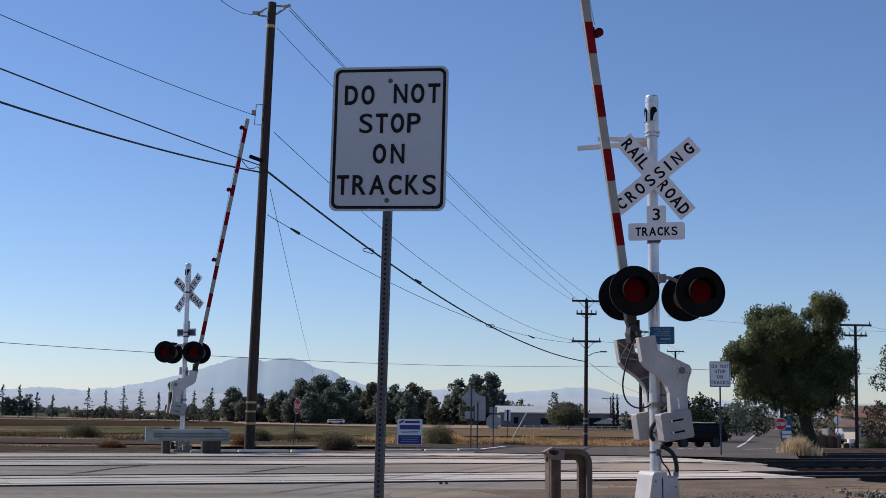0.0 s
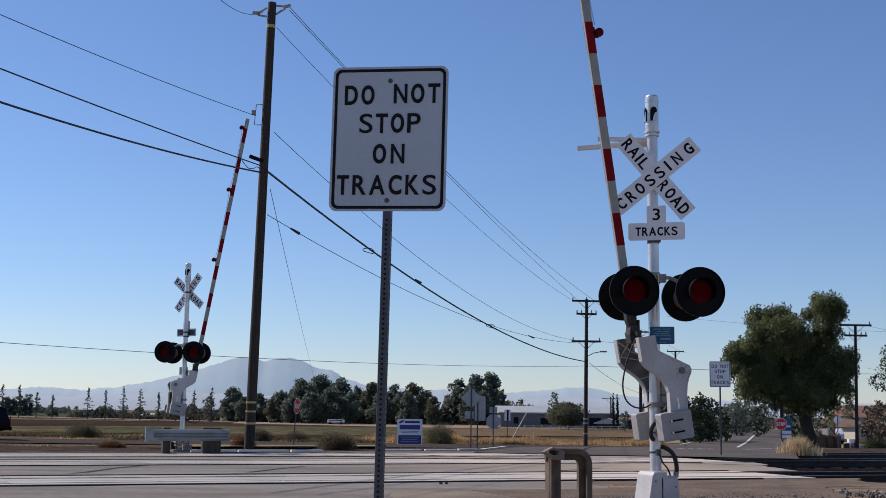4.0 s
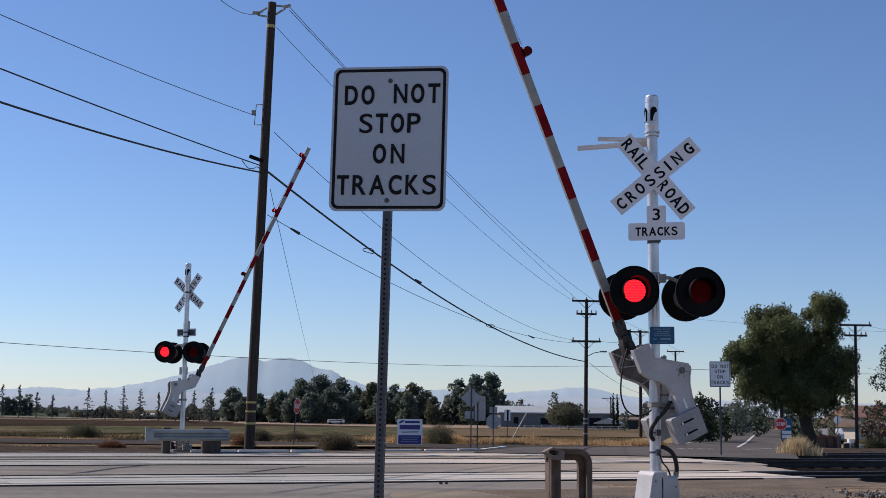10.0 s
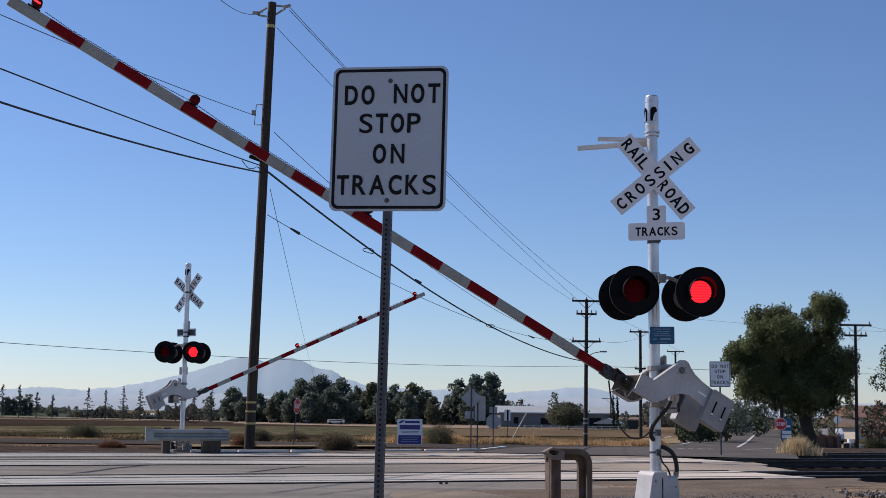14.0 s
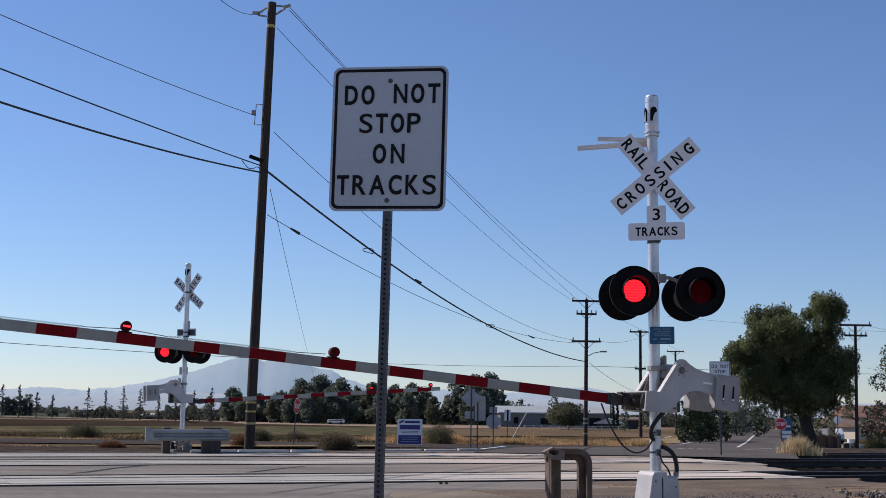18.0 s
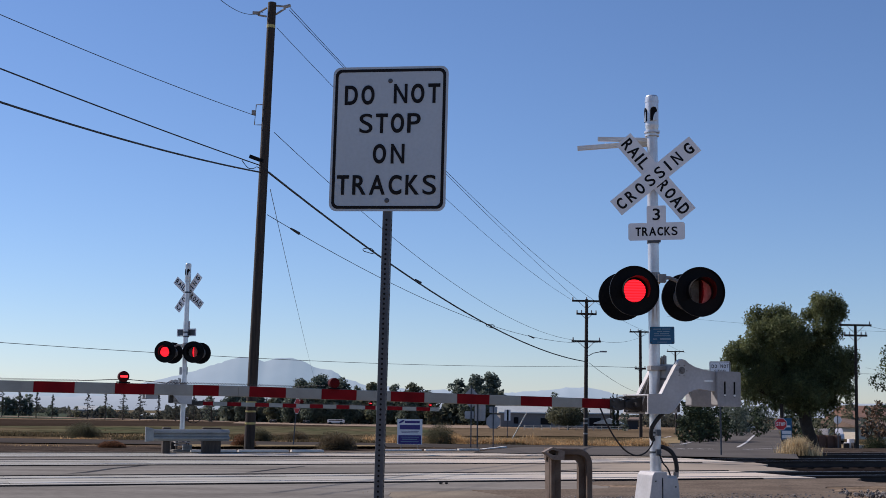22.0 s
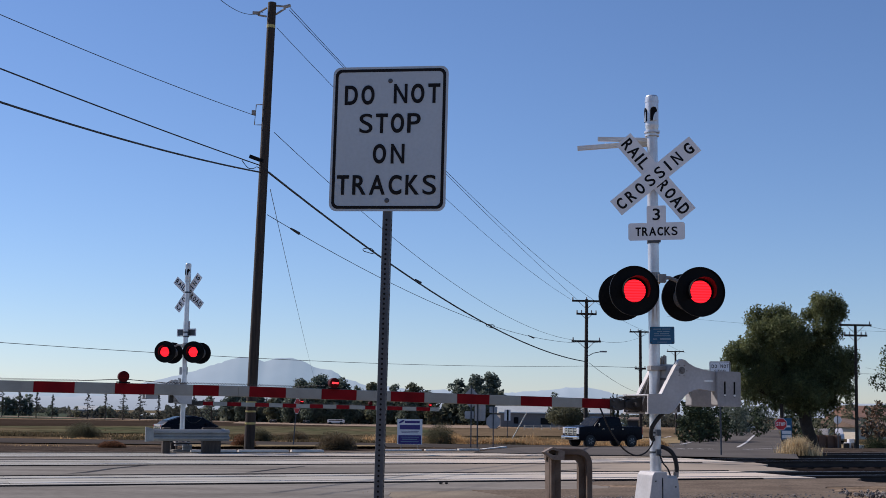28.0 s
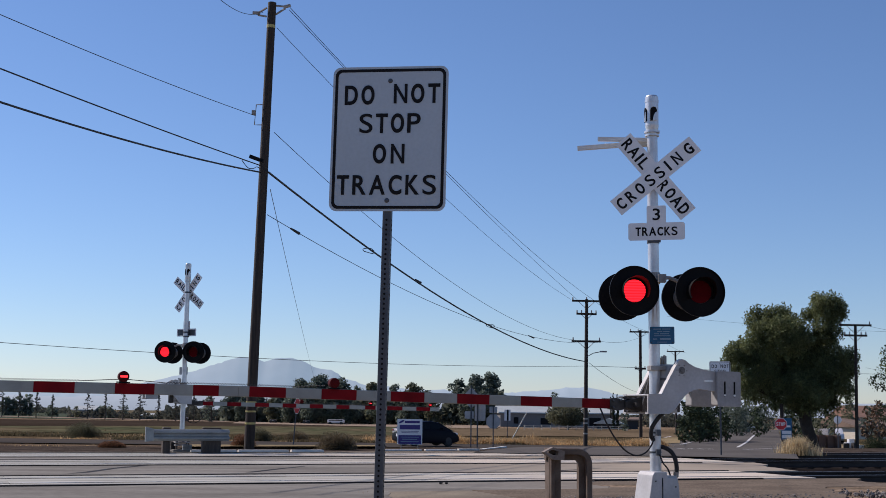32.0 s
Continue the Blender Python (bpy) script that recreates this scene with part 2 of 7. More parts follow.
def dusty(m, dust, lo, hi, most):
    """Pale dust lies thicker on a surface towards one end of the crossing."""
    n, l = m.node_tree.nodes, m.node_tree.links
    b = n["Principled BSDF"]
    old = b.inputs["Base Color"].links[0].from_socket
    geo, dot, rng, nz, mul, mix = n.new("ShaderNodeNewGeometry"), n.new("ShaderNodeVectorMath"), n.new("ShaderNodeMapRange"), n.new("ShaderNodeTexNoise"), n.new("ShaderNodeMath"), n.new("ShaderNodeMix")
    dot.operation, dot.inputs[1].default_value = "DOT_PRODUCT", (0.93, 0.366, 0)
    l.new(geo.outputs["Position"], dot.inputs[0])
    rng.inputs[1].default_value, rng.inputs[2].default_value, rng.inputs[4].default_value = lo, hi, most
    l.new(dot.outputs["Value"], rng.inputs[0])
    nz.inputs["Scale"].default_value, nz.inputs["Detail"].default_value = 0.5, 5
    l.new(geo.outputs["Position"], nz.inputs["Vector"])
    mul.operation = "MULTIPLY"
    l.new(rng.outputs[0], mul.inputs[0])
    vr = n.new("ShaderNodeMapRange")
    vr.inputs[1].default_value, vr.inputs[2].default_value, vr.inputs[3].default_value = 0.3, 0.65, 0.45
    l.new(nz.outputs[0], vr.inputs[0])
    l.new(vr.outputs[0], mul.inputs[1])
    mix.data_type = "RGBA"
    mix.inputs[7].default_value = (*dust, 1)
    l.new(mul.outputs[0], mix.inputs[0])
    l.new(old, mix.inputs[6])
    l.new(mix.outputs[2], b.inputs["Base Color"])


def leafy(m, amount):
    """Thin leaves and blades let some of the sun through."""
    n, l = m.node_tree.nodes, m.node_tree.links
    b = n["Principled BSDF"]
    out = [x for x in n if x.type == "OUTPUT_MATERIAL"][0]
    tr, mix = n.new("ShaderNodeBsdfTranslucent"), n.new("ShaderNodeMixShader")
    l.new(b.inputs["Base Color"].links[0].from_socket, tr.inputs["Color"])
    mix.inputs[0].default_value = amount
    l.new(b.outputs[0], mix.inputs[1])
    l.new(tr.outputs[0], mix.inputs[2])
    l.new(mix.outputs[0], out.inputs[0])


for leaf_, amount_ in ((DRY_GRASS, 0.4), (WEEDS, 0.35), (LEAF, 0.32), (LEAF_DARK, 0.15), (CONIFER, 0.2), (LEAF_OLIVE, 0.45), (LEAF_FAR, 0.5), (WOODS, 0.5), (HEDGE, 0.4), (BUSH, 0.3), (CROP, 0.3)):
    leafy(leaf_, amount_)
dusty(ASPHALT, (0.40, 0.335, 0.255), 8.0, 13.5, 0.8)
dusty(PANEL, (0.62, 0.54, 0.44), 5.0, 12.0, 0.9)


# ---- shapes ----
def box(bm, c, s, rot=None):
    m = Matrix.Translation(c) @ (rot.to_4x4() if rot else Matrix()) @ Matrix.Diagonal((*s, 1))
    return bmesh.ops.create_cube(bm, size=1, matrix=m)["verts"]


def rod(bm, a, b, r0, r1=None, seg=12, caps=True):
    a, b = Vector(a), Vector(b)
    d = b - a
    m = Matrix.Translation((a + b) / 2) @ d.to_track_quat("Z", "Y").to_matrix().to_4x4()
    return bmesh.ops.create_cone(bm, cap_ends=caps, segments=seg, radius1=r0, radius2=r0 if r1 is None else r1, depth=d.length, matrix=m)["verts"]


def ball(bm, c, r, s=(1, 1, 1), sub=2):
    m = Matrix.Translation(c) @ Matrix.Diagonal((r * s[0], r * s[1], r * s[2], 1))
    return bmesh.ops.create_icosphere(bm, subdivisions=sub, radius=1, matrix=m)["verts"]


def prism(bm, pts, axis, lo, hi):
    """Extrudes a 2D outline along an axis ('x', 'y' or 'z') from lo to hi."""
    def at(p, h):
        return {"x": (h, p[0], p[1]), "y": (p[0], h, p[1]), "z": (p[0], p[1], h)}[axis]
    lower, upper = [bm.verts.new(at(p, lo)) for p in pts], [bm.verts.new(at(p, hi)) for p in pts]
    k = len(pts)
    faces = [bm.faces.new(lower), bm.faces.new(upper[::-1])]
    faces += [bm.faces.new((lower[i], upper[i], upper[(i + 1) % k], lower[(i + 1) % k])) for i in range(k)]
    bmesh.ops.recalc_face_normals(bm, faces=faces)
    return lower + upper


def round_rect(w, h, r, k=5):
    pts = []
    for cx, cy, a0 in ((w / 2 - r, h / 2 - r, 0), (-w / 2 + r, h / 2 - r, 90), (-w / 2 + r, -h / 2 + r, 180), (w / 2 - r, -h / 2 + r, 270)):
        pts += [(cx + r * math.cos(radians(a0 + 90 * i / k)), cy + r * math.sin(radians(a0 + 90 * i / k))) for i in range(k + 1)]
    return pts


def ring_plate(bm, outer, inner, y0, y1):
    """A flat frame between two outlines with as many points, upright in the xz plane."""
    k = len(outer)
    v = [[bm.verts.new((p[0], y, p[1])) for p in o] for o, y in ((outer, y0), (inner, y0), (outer, y1), (inner, y1))]
    fs = []
    for i in range(k):
        j = (i + 1) % k
        for a, b in ((0, 1), (2, 3), (0, 2), (1, 3)):
            fs.append(bm.faces.new((v[a][i], v[b][i], v[b][j], v[a][j])))
    bmesh.ops.recalc_face_normals(bm, faces=fs)


def tube(bm, pts, r, seg=8):
    """A bent pipe through the points."""
    pts = [Vector(p) for p in pts]
    rings = []
    for i, p in enumerate(pts):
        d = (pts[min(i + 1, len(pts) - 1)] - pts[max(i - 1, 0)]).normalized()
        q = d.to_track_quat("Z", "Y")
        rings.append([bm.verts.new(p + q @ Vector((r * math.cos(2 * math.pi * k / seg), r * math.sin(2 * math.pi * k / seg), 0))) for k in range(seg)])
    for a, b in zip(rings, rings[1:]):
        for k in range(seg):
            bm.faces.new((a[k], a[(k + 1) % seg], b[(k + 1) % seg], b[k]))
    bm.faces.new(rings[0][::-1])
    bm.faces.new(rings[-1])


def hose(bm, pts, r, seg=10):
    """A tube along a smooth curve through the points."""
    p = [Vector(q) for q in pts]
    p = [p[0] * 2 - p[1]] + p + [p[-1] * 2 - p[-2]]
    out = []
    for i in range(1, len(p) - 2):
        for k in range(6):
            t = k / 6
            a, b, c, d = p[i - 1], p[i], p[i + 1], p[i + 2]
            out.append((b * 2 + (c - a) * t + (a * 2 - b * 5 + c * 4 - d) * t * t + (b * 3 - a - c * 3 + d) * t ** 3) * 0.5)
    tube(bm, out + [p[-2]], r, seg)


def bevel(bm, w, seg=2):
    bmesh.ops.bevel(bm, geom=list(bm.edges), offset=w, segments=seg, affect="EDGES", profile=0.6, clamp_overlap=True)


def mesh_of(name, bm, materials, smooth=False):
    me = bpy.data.meshes.new(name)
    bm.to_mesh(me)
    bm.free()
    for m in materials if isinstance(materials, (list, tuple)) else [materials]:
        me.materials.append(m)
    if smooth:
        me.polygons.foreach_set("use_smooth", [True] * len(me.polygons))
        me.set_sharp_from_angle(angle=radians(40))
    return me


def part(name, bm, material, parent=None, label="", m=None, smooth=False):
    ob = new(name, mesh_of(name, bm, material, smooth))
    if parent:
        ob.parent = parent
    if m:
        ob.matrix_basis = m
    return tagged(ob, label) if label else ob


def empty(name, m, label, category, group=""):
    ob = new(name)
    ob.empty_display_size = 0.2
    ob.matrix_basis = m
    return tagged(ob, label, category, group)


def glyph(ch, w, h, stroke):
    """One letter of the built-in font drawn to a given width, height and stroke: its corners and faces, flat in the xz plane."""
    cu = bpy.data.curves.new("glyph", "FONT")
    cu.body, cu.size = ch, 1.0
    tmp = bpy.data.objects.new("glyph", cu)
    scene.collection.objects.link(tmp)
    dg = bpy.context.evaluated_depsgraph_get()
    font = tmp.evaluated_get(dg).to_curve(dg)
    loops = []
    for sp in font.splines:
        pts, bp = [], list(sp.bezier_points)
        for p, q in zip(bp, bp[1:] + bp[:1]):
            line = geometry.interpolate_bezier(p.co, p.handle_right, q.handle_left, q.co, 9)
            bow = (line[4] - (p.co + q.co) / 2).cross((q.co - p.co).normalized()).length
            for v in [line[0]] if bow < 0.003 else line[:-1]:
                if not pts or (v - pts[-1]).length > 0.004:
                    pts.append(v.copy())
        if (pts[0] - pts[-1]).length < 0.004:
            pts.pop()
        loops.append(pts)
    xs, zs = [v.x for l in loops for v in l], [v.y for l in loops for v in l]
    nw, nh = max(xs) - min(xs), max(zs) - min(zs)
    kx, kz = w / nw, h / nh
    fat = 0.0 if ch == "I" else max(0.0, (stroke - 0.098 * (0.65 * kx + 0.35 * kz)) / 2)
    kx, kz = (w - 2 * fat) / nw, (h - 2 * fat) / nh
    mx, mz = (max(xs) + min(xs)) / 2, (max(zs) + min(zs)) / 2
    loops = [[Vector(((v.x - mx) * kx, (v.y - mz) * kz)) for v in l] for l in loops]
    area = [sum(p.x * q.y - q.x * p.y for p, q in zip(l, l[1:] + l[:1])) / 2 for l in loops]
    sign = 1 if max(area, key=abs) > 0 else -1              # the outline widens, the hollows narrow
    out = bpy.data.curves.new("glyph", "CURVE")
    out.dimensions, out.fill_mode = "2D", "BOTH"
    for l in loops:
        sp = out.splines.new("POLY")
        sp.points.add(len(l) - 1)
        sp.use_cyclic_u = True
        for i, v in enumerate(l):
            d0, d1 = (v - l[i - 1]).normalized(), (l[(i + 1) % len(l)] - v).normalized()
            n0, n1 = Vector((d0.y, -d0.x)), Vector((d1.y, -d1.x))
            mid = n0 + n1
            mid = mid / max(0.5, 1 + n0.dot(n1))
            q = v + mid * fat * sign
            sp.points[i].co = (q.x, q.y, 0, 1)
    shape = bpy.data.objects.new("glyph", out)
    scene.collection.objects.link(shape)
    me = bpy.data.meshes.new_from_object(shape.evaluated_get(bpy.context.evaluated_depsgraph_get()))
    got = [(v.co.x, v.co.y) for v in me.vertices], [tuple(f.vertices) for f in me.polygons]
    bpy.data.objects.remove(shape)
    bpy.data.objects.remove(tmp)
    bpy.data.meshes.remove(me)
    return got


GLYPHS = {}
LETTER_W = {"I": 0.2, "T": 0.61, "A": 0.79, "N": 0.69, "C": 0.66, "3": 0.62}     # letter widths in cap heights


def lettering(name, text, material, parent, m, width, height, stroke=0.2, wide=1.0, depth=0.0012):
    """A word of raised letters, upright in the xz plane and read from -y, spread over a width about the pose m."""
    ws = [0.001 if ch == " " else LETTER_W.get(ch, 0.675) * height * wide for ch in text]
    gap = (width - sum(ws)) / (len(text) - 1) if len(text) > 1 else 0.0
    x = -width / 2 if len(text) > 1 else -ws[0] / 2
    verts, faces = [], []
    for ch, w in zip(text, ws):
        key = (ch, round(w, 4), round(height, 4), stroke)
        if key not in GLYPHS:
            GLYPHS[key] = glyph(ch, w, height, stroke * height)
        for y, turn in ((-depth, 1), (depth, -1)):
            o = len(verts)
            verts += [(x + w / 2 + px, y, pz) for px, pz in GLYPHS[key][0]]
            faces += [tuple(o + i for i in f[::turn]) for f in GLYPHS[key][1]]
        x += w + gap
    me = bpy.data.meshes.new(name)
    me.from_pydata(verts, [], faces)
    me.materials.append(material)
    ob = new(name, me)
    ob.parent, ob.matrix_basis = parent, m
    return ob


def bar_rows(name, rows, material, parent, y):
    """Plain bars in place of writing that cannot be read: rows of (x, z, width, height)."""
    for x, z, w, h in rows:
        bm = bmesh.new()
        box(bm, (x, y, z), (w, 0.003, h))
        part(name, bm, material, parent)


# ---- lie of the land ----
TRACK = radians(21.5)
U, N = Vector((math.cos(TRACK), math.sin(TRACK), 0)), Vector((-math.sin(TRACK), math.cos(TRACK), 0))


def smooth01(x):
    x = min(1.0, max(0.0, x))
    return x * x * (3 - 2 * x)


def level(x, y):
    """Height of the land: the railway lies on a low rise, the street behind it lower."""
    n, s = N.x * x + N.y * y, U.x * x + U.y * y
    drop = 0.57 + 0.012 * (min(70, max(-30, s)) - 8)
    z = -smooth01((n - 37) / 26) * drop
    return z


def sheet(bm, rows):
    """Quads between equally long rows of points."""
    vs = [[bm.verts.new(p) for p in row] for row in rows]
    for a, b in zip(vs, vs[1:]):
        for i in range(len(a) - 1):
            bm.faces.new((a[i], a[i + 1], b[i + 1], b[i]))


def strip(bm, pts, half, lift, step=2.0):
    """A road laid on the land along straight stretches between points, half metres wide to each side."""
    rows = []
    for a, b in zip(pts, pts[1:]):
        a, b = Vector(a), Vector(b)
        d = (b - a).normalized()
        side = Vector((-d.y, d.x))
        k = max(1, int((b - a).length / step))
        for i in range(k + 1):
            p = a + (b - a) * i / k
            rows.append([(q.x, q.y, level(q.x, q.y) + lift) for q in (p + side * half * f for f in (1, 0.5, 0, -0.5, -1))])
    sheet(bm, rows)
    bmesh.ops.recalc_face_normals(bm, faces=list(bm.faces))


# ---- ground, tracks, roads ----
def ground_material():
    m = bpy.data.materials.new("fields_and_dirt")
    m.use_nodes = True
    n, l = m.node_tree.nodes, m.node_tree.links
    b = n["Principled BSDF"]
    b.inputs["Roughness"].default_value = 0.95
    b.inputs["Specular IOR Level"].default_value = 0.0
    tc, mp, sep = n.new("ShaderNodeTexCoord"), n.new("ShaderNodeMapping"), n.new("ShaderNodeSeparateXYZ")
    mp.inputs["Rotation"].default_value = (0, 0, -TRACK)
    l.new(tc.outputs["Object"], mp.inputs[0])
    l.new(mp.outputs[0], sep.inputs[0])
    nz = []
    for s, d in ((0.05, 4), (1.2, 5), (14, 4)):
        t = n.new("ShaderNodeTexNoise")
        t.inputs["Scale"].default_value, t.inputs["Detail"].default_value = s, d
        l.new(mp.outputs[0], t.inputs["Vector"])
        nz.append(t)
    wob = n.new("ShaderNodeMath")
    wob.operation, wob.inputs[1].default_value = "MULTIPLY_ADD", 22
    l.new(nz[0].outputs[0], wob.inputs[0])
    l.new(sep.outputs[1], wob.inputs[2])
    rng = n.new("ShaderNodeMapRange")
    rng.inputs[1].default_value, rng.inputs[2].default_value = 11, 411
    l.new(wob.outputs[0], rng.inputs[0])
    ramp = n.new("ShaderNodeValToRGB")
    stops = ((0.0, (0.31, 0.235, 0.155)), (0.045, (0.22, 0.168, 0.118)), (0.075, (0.062, 0.050, 0.041)), (0.145, (0.070, 0.056, 0.045)), (0.175, (0.24, 0.17, 0.10)), (0.20, (0.10, 0.074, 0.043)),
             (0.24, (0.10, 0.076, 0.042)), (0.275, (0.08, 0.062, 0.034)), (0.35, (0.10, 0.080, 0.046)), (0.45, (0.16, 0.115, 0.07)), (0.56, (0.24, 0.175, 0.115)), (0.62, (0.24, 0.18, 0.12)), (0.8, (0.13, 0.11, 0.07)))
    while len(ramp.color_ramp.elements) < len(stops):
        ramp.color_ramp.elements.new(0.5)
    for e, (p, c) in zip(ramp.color_ramp.elements, stops):
        e.position, e.color = p, (*c, 1)
    l.new(rng.outputs[0], ramp.inputs[0])
    hsv = n.new("ShaderNodeHueSaturation")
    l.new(ramp.outputs[0], hsv.inputs["Color"])
    add = n.new("ShaderNodeMath")
    add.operation = "MULTIPLY"
    for i, t in ((0, nz[1]), (1, nz[2])):
        r = n.new("ShaderNodeMapRange")
        r.inputs[1].default_value, r.inputs[2].default_value, r.inputs[3].default_value, r.inputs[4].default_value = 0.3, 0.7, 0.45, 1.5
        l.new(t.outputs[0], r.inputs[0])
        l.new(r.outputs[0], add.inputs[i])
    l.new(add.outputs[0], hsv.inputs["Value"])
    l.new(hsv.outputs[0], b.inputs["Base Color"])
    bp = n.new("ShaderNodeBump")
    bp.inputs["Strength"].default_value, bp.inputs["Distance"].default_value = 0.6, 0.03
    l.new(nz[2].outputs[0], bp.inputs["Height"])
    l.new(bp.outputs[0], b.inputs["Normal"])
    return m


TRACK_MID = (21.25, 28.15, 32.8)                # distance of each track from the camera, across the rails
END_S = (15.6, 18.8, 19.9)                      # where the paving ends along each track
HALF = 1.35                                     # half the width of a track's crossing panels


def land(x, y):
    """The land with the shallow bed of the railway."""
    n = N.x * x + N.y * y
    s = U.x * x + U.y * y
    bed = smooth01((n - 18.6) / 1.0) * smooth01((35.3 - n) / 1.2)
    z = level(x, y) - 0.42 * bed
    if n < 60:
        z += 0.03 * (noise.noise((x * 0.35, y * 0.35, 0)) - 0.2) * smooth01((n - 5) / 10)
    return z - 0.02


def build_ground():
    ns = [-400, -150, -60, -25, -8, 0, 6, 10] + [12 + 0.5 * i for i in range(60)] + [42 + 2 * i for i in range(20)]
    ns += [85, 95, 110, 130, 160, 200, 260, 340, 450, 700, 1200, 2200, 3800]
    ss = [-3500, -1800, -900, -500, -300, -200, -140, -100, -75, -60, -50] + [-42 + 1.5 * i for i in range(64)]
    ss += [60, 70, 85, 105, 130, 165, 220, 300, 450, 800, 1600, 3500]
    bm = bmesh.new()
    rows = []
    for n in ns:
        row = []
        for s in ss:
            p = U * s + N * n
            row.append((p.x, p.y, land(p.x, p.y)))
        rows.append(row)
    sheet(bm, rows)
    bmesh.ops.recalc_face_normals(bm, faces=list(bm.faces))
    ob = part("ground", bm, ground_material(), smooth=True)
    tagged(ob, "flat dry farmland of dirt, stubble and brown fields", "ground", kind="structure")


build_ground()


def slab(name, s0, s1, n0, n1, material, top=0.0, thick=0.26, parent=None, s1b=None):
    """A thick piece of paving; s1b skews its right end."""
    bm = bmesh.new()
    s1b = s1 if s1b is None else s1b
    pts = [U * s0 + N * n0, U * s1 + N * n0, U * s1b + N * n1, U * s0 + N * n1]
    if s1b != s1:
        end = [(f, 0.45 * noise.noise((f * 3.1, n0, 4)) + 0.18 * noise.noise((f * 11, n0, 8))) for f in (i / 14 for i in range(15))]
        pts = [pts[0]] + [U * (s1 + (s1b - s1) * smooth01(f) + w) + N * (n0 + (n1 - n0) * f) for f, w in end] + [pts[3]]
    prism(bm, [(p.x, p.y) for p in pts], "z", top - thick, top)
    return part(name, bm, material, parent)


def build_crossing():
    paving = tagged(new("pavement"), "worn asphalt road surface across the railway", "pavement", kind="structure")
    t1, t2, t3 = TRACK_MID
    slab("asphalt_apron", -30, 9.7, 17.5, t1 - HALF - 0.01, ASPHALT, -0.008, parent=paving, s1b=10.6)
    slab("asphalt_apron", -30, 1.4, 11.5, 17.49, ASPHALT, 0.003, 0.08, parent=paving, s1b=6.2)
    slab("dirt_patch", 2.0, 9.4, 13.2, 17.49, DIRT_SHOULDER, -0.001, 0.08, parent=paving, s1b=10.4)
    slab("dirt_patch", 7.4, 11.2, 13.2, 17.49, GRIT, 0.006, 0.08, parent=paving, s1b=13.6)
    slab("gravel_apron", 9.0, 15.4, 17.5, t1 - HALF - 0.01, GRIT, -0.016, parent=paving, s1b=16.4)
    slab("asphalt_infill", -30, 17.0, t1 + HALF + 0.01, t2 - HALF - 0.01, ASPHALT, -0.006, parent=paving, s1b=19.2)
    slab("asphalt_infill", -30, 18.0, t2 + HALF + 0.01, t3 - HALF - 0.01, ASPHALT, -0.006, parent=paving, s1b=19.5)
    slab("asphalt_apron", -30, 19.7, t3 + HALF + 0.01, 35.3, ASPHALT, -0.008, parent=paving, s1b=21.0)
    # black joint filler stands slightly proud along the panels
    for mid, end in zip(TRACK_MID, END_S):
        for o, w, top in ((-HALF - 0.08, 0.15, 0.012), (HALF + 0.08, 0.16, 0.013), (-0.7175 + 0.075, 0.06, -0.006), (0.7175 - 0.075, 0.06, -0.006)):
            if abs(o) < 1:
                slab("joint_filler", -14, end - 0.1, mid + o - w / 2, mid + o + w / 2, ASPHALT, top, 0.12, paving)
                continue
            bm = bmesh.new()                                # uneven tar: thick here, squeezed thin there
            left, right = [], []
            k = 150
            stop = end - (1.3 if o < 0 else 0.1)
            for i in range(k + 1):
                at = -14 + (stop + 14) * i / k
                fat = min(1.0, max(0.10, 0.55 + 1.0 * noise.noise((at * 0.33, mid, o)) + 0.5 * noise.noise((at * 1.7, mid, o))))
                drift = 0.05 * noise.noise((at * 0.5, o, mid))
                left.append(U * at + N * (mid + o + drift - w / 2 * fat))
                right.append(U * at + N * (mid + o + drift + w / 2 * fat))
            sheet(bm, [[(p.x, p.y, top - 0.1) for p in left], [(p.x, p.y, top) for p in left], [(p.x, p.y, top) for p in right], [(p.x, p.y, top - 0.1) for p in right]])
            bmesh.ops.recalc_face_normals(bm, faces=list(bm.faces))
            part("joint_filler", bm, TAR, paving)
    random.seed(5)
    for pts in (((-6.66, 22.7), (-6.5, 23.1), (-6.42, 24.7), (-6.24, 25.8), (-6.1, 26.4)), ((-3.61, 23.8), (-3.2, 25.6), (-2.9, 26.6)), ((1.5, 24.6), (2.6, 26.2), (3.4, 27.2))):
        bm = bmesh.new()
        rows = []
        for i, p in enumerate(pts):
            w = 0.05 + 0.03 * random.random()
            rows.append([(p[0] - w, p[1], -0.002), (p[0] + w, p[1], -0.002)])
        sheet(bm, rows)
        bmesh.ops.recalc_face_normals(bm, faces=list(bm.faces))
        part("tar_crack", bm, TAR, paving, "dark tar-filled crack")
    crossing = tagged(new("crossing_surface"), "pale concrete crossing panels between sunken rails", "level crossing", kind="structure")
    for mid, end in zip(TRACK_MID, END_S):
        rail = 0.7175
        for lo, hi in ((-HALF, -rail - 0.05), (-rail + 0.11, rail - 0.11), (rail + 0.05, HALF)):
            me = None
            s = end
            while s > -12:
                bm = bmesh.new()
                if me is None:
                    box(bm, (0, 0, -0.1), (2.434, hi - lo, 0.2))
                    bevel(bm, 0.005, 1)
                    me = mesh_of("crossing_panel", bm, PANEL)
                else:
                    bm.free()
                c = U * (s - 1.22) + N * (mid + (lo + hi) / 2)
                ob = new("crossing_panel", me)
                ob.parent = crossing
                ob.matrix_basis = pose(c.x, c.y, random.uniform(-0.0015, 0.0015), random.uniform(-0.05, 0.05), 0, 21.5)
                s -= 2.44


build_crossing()


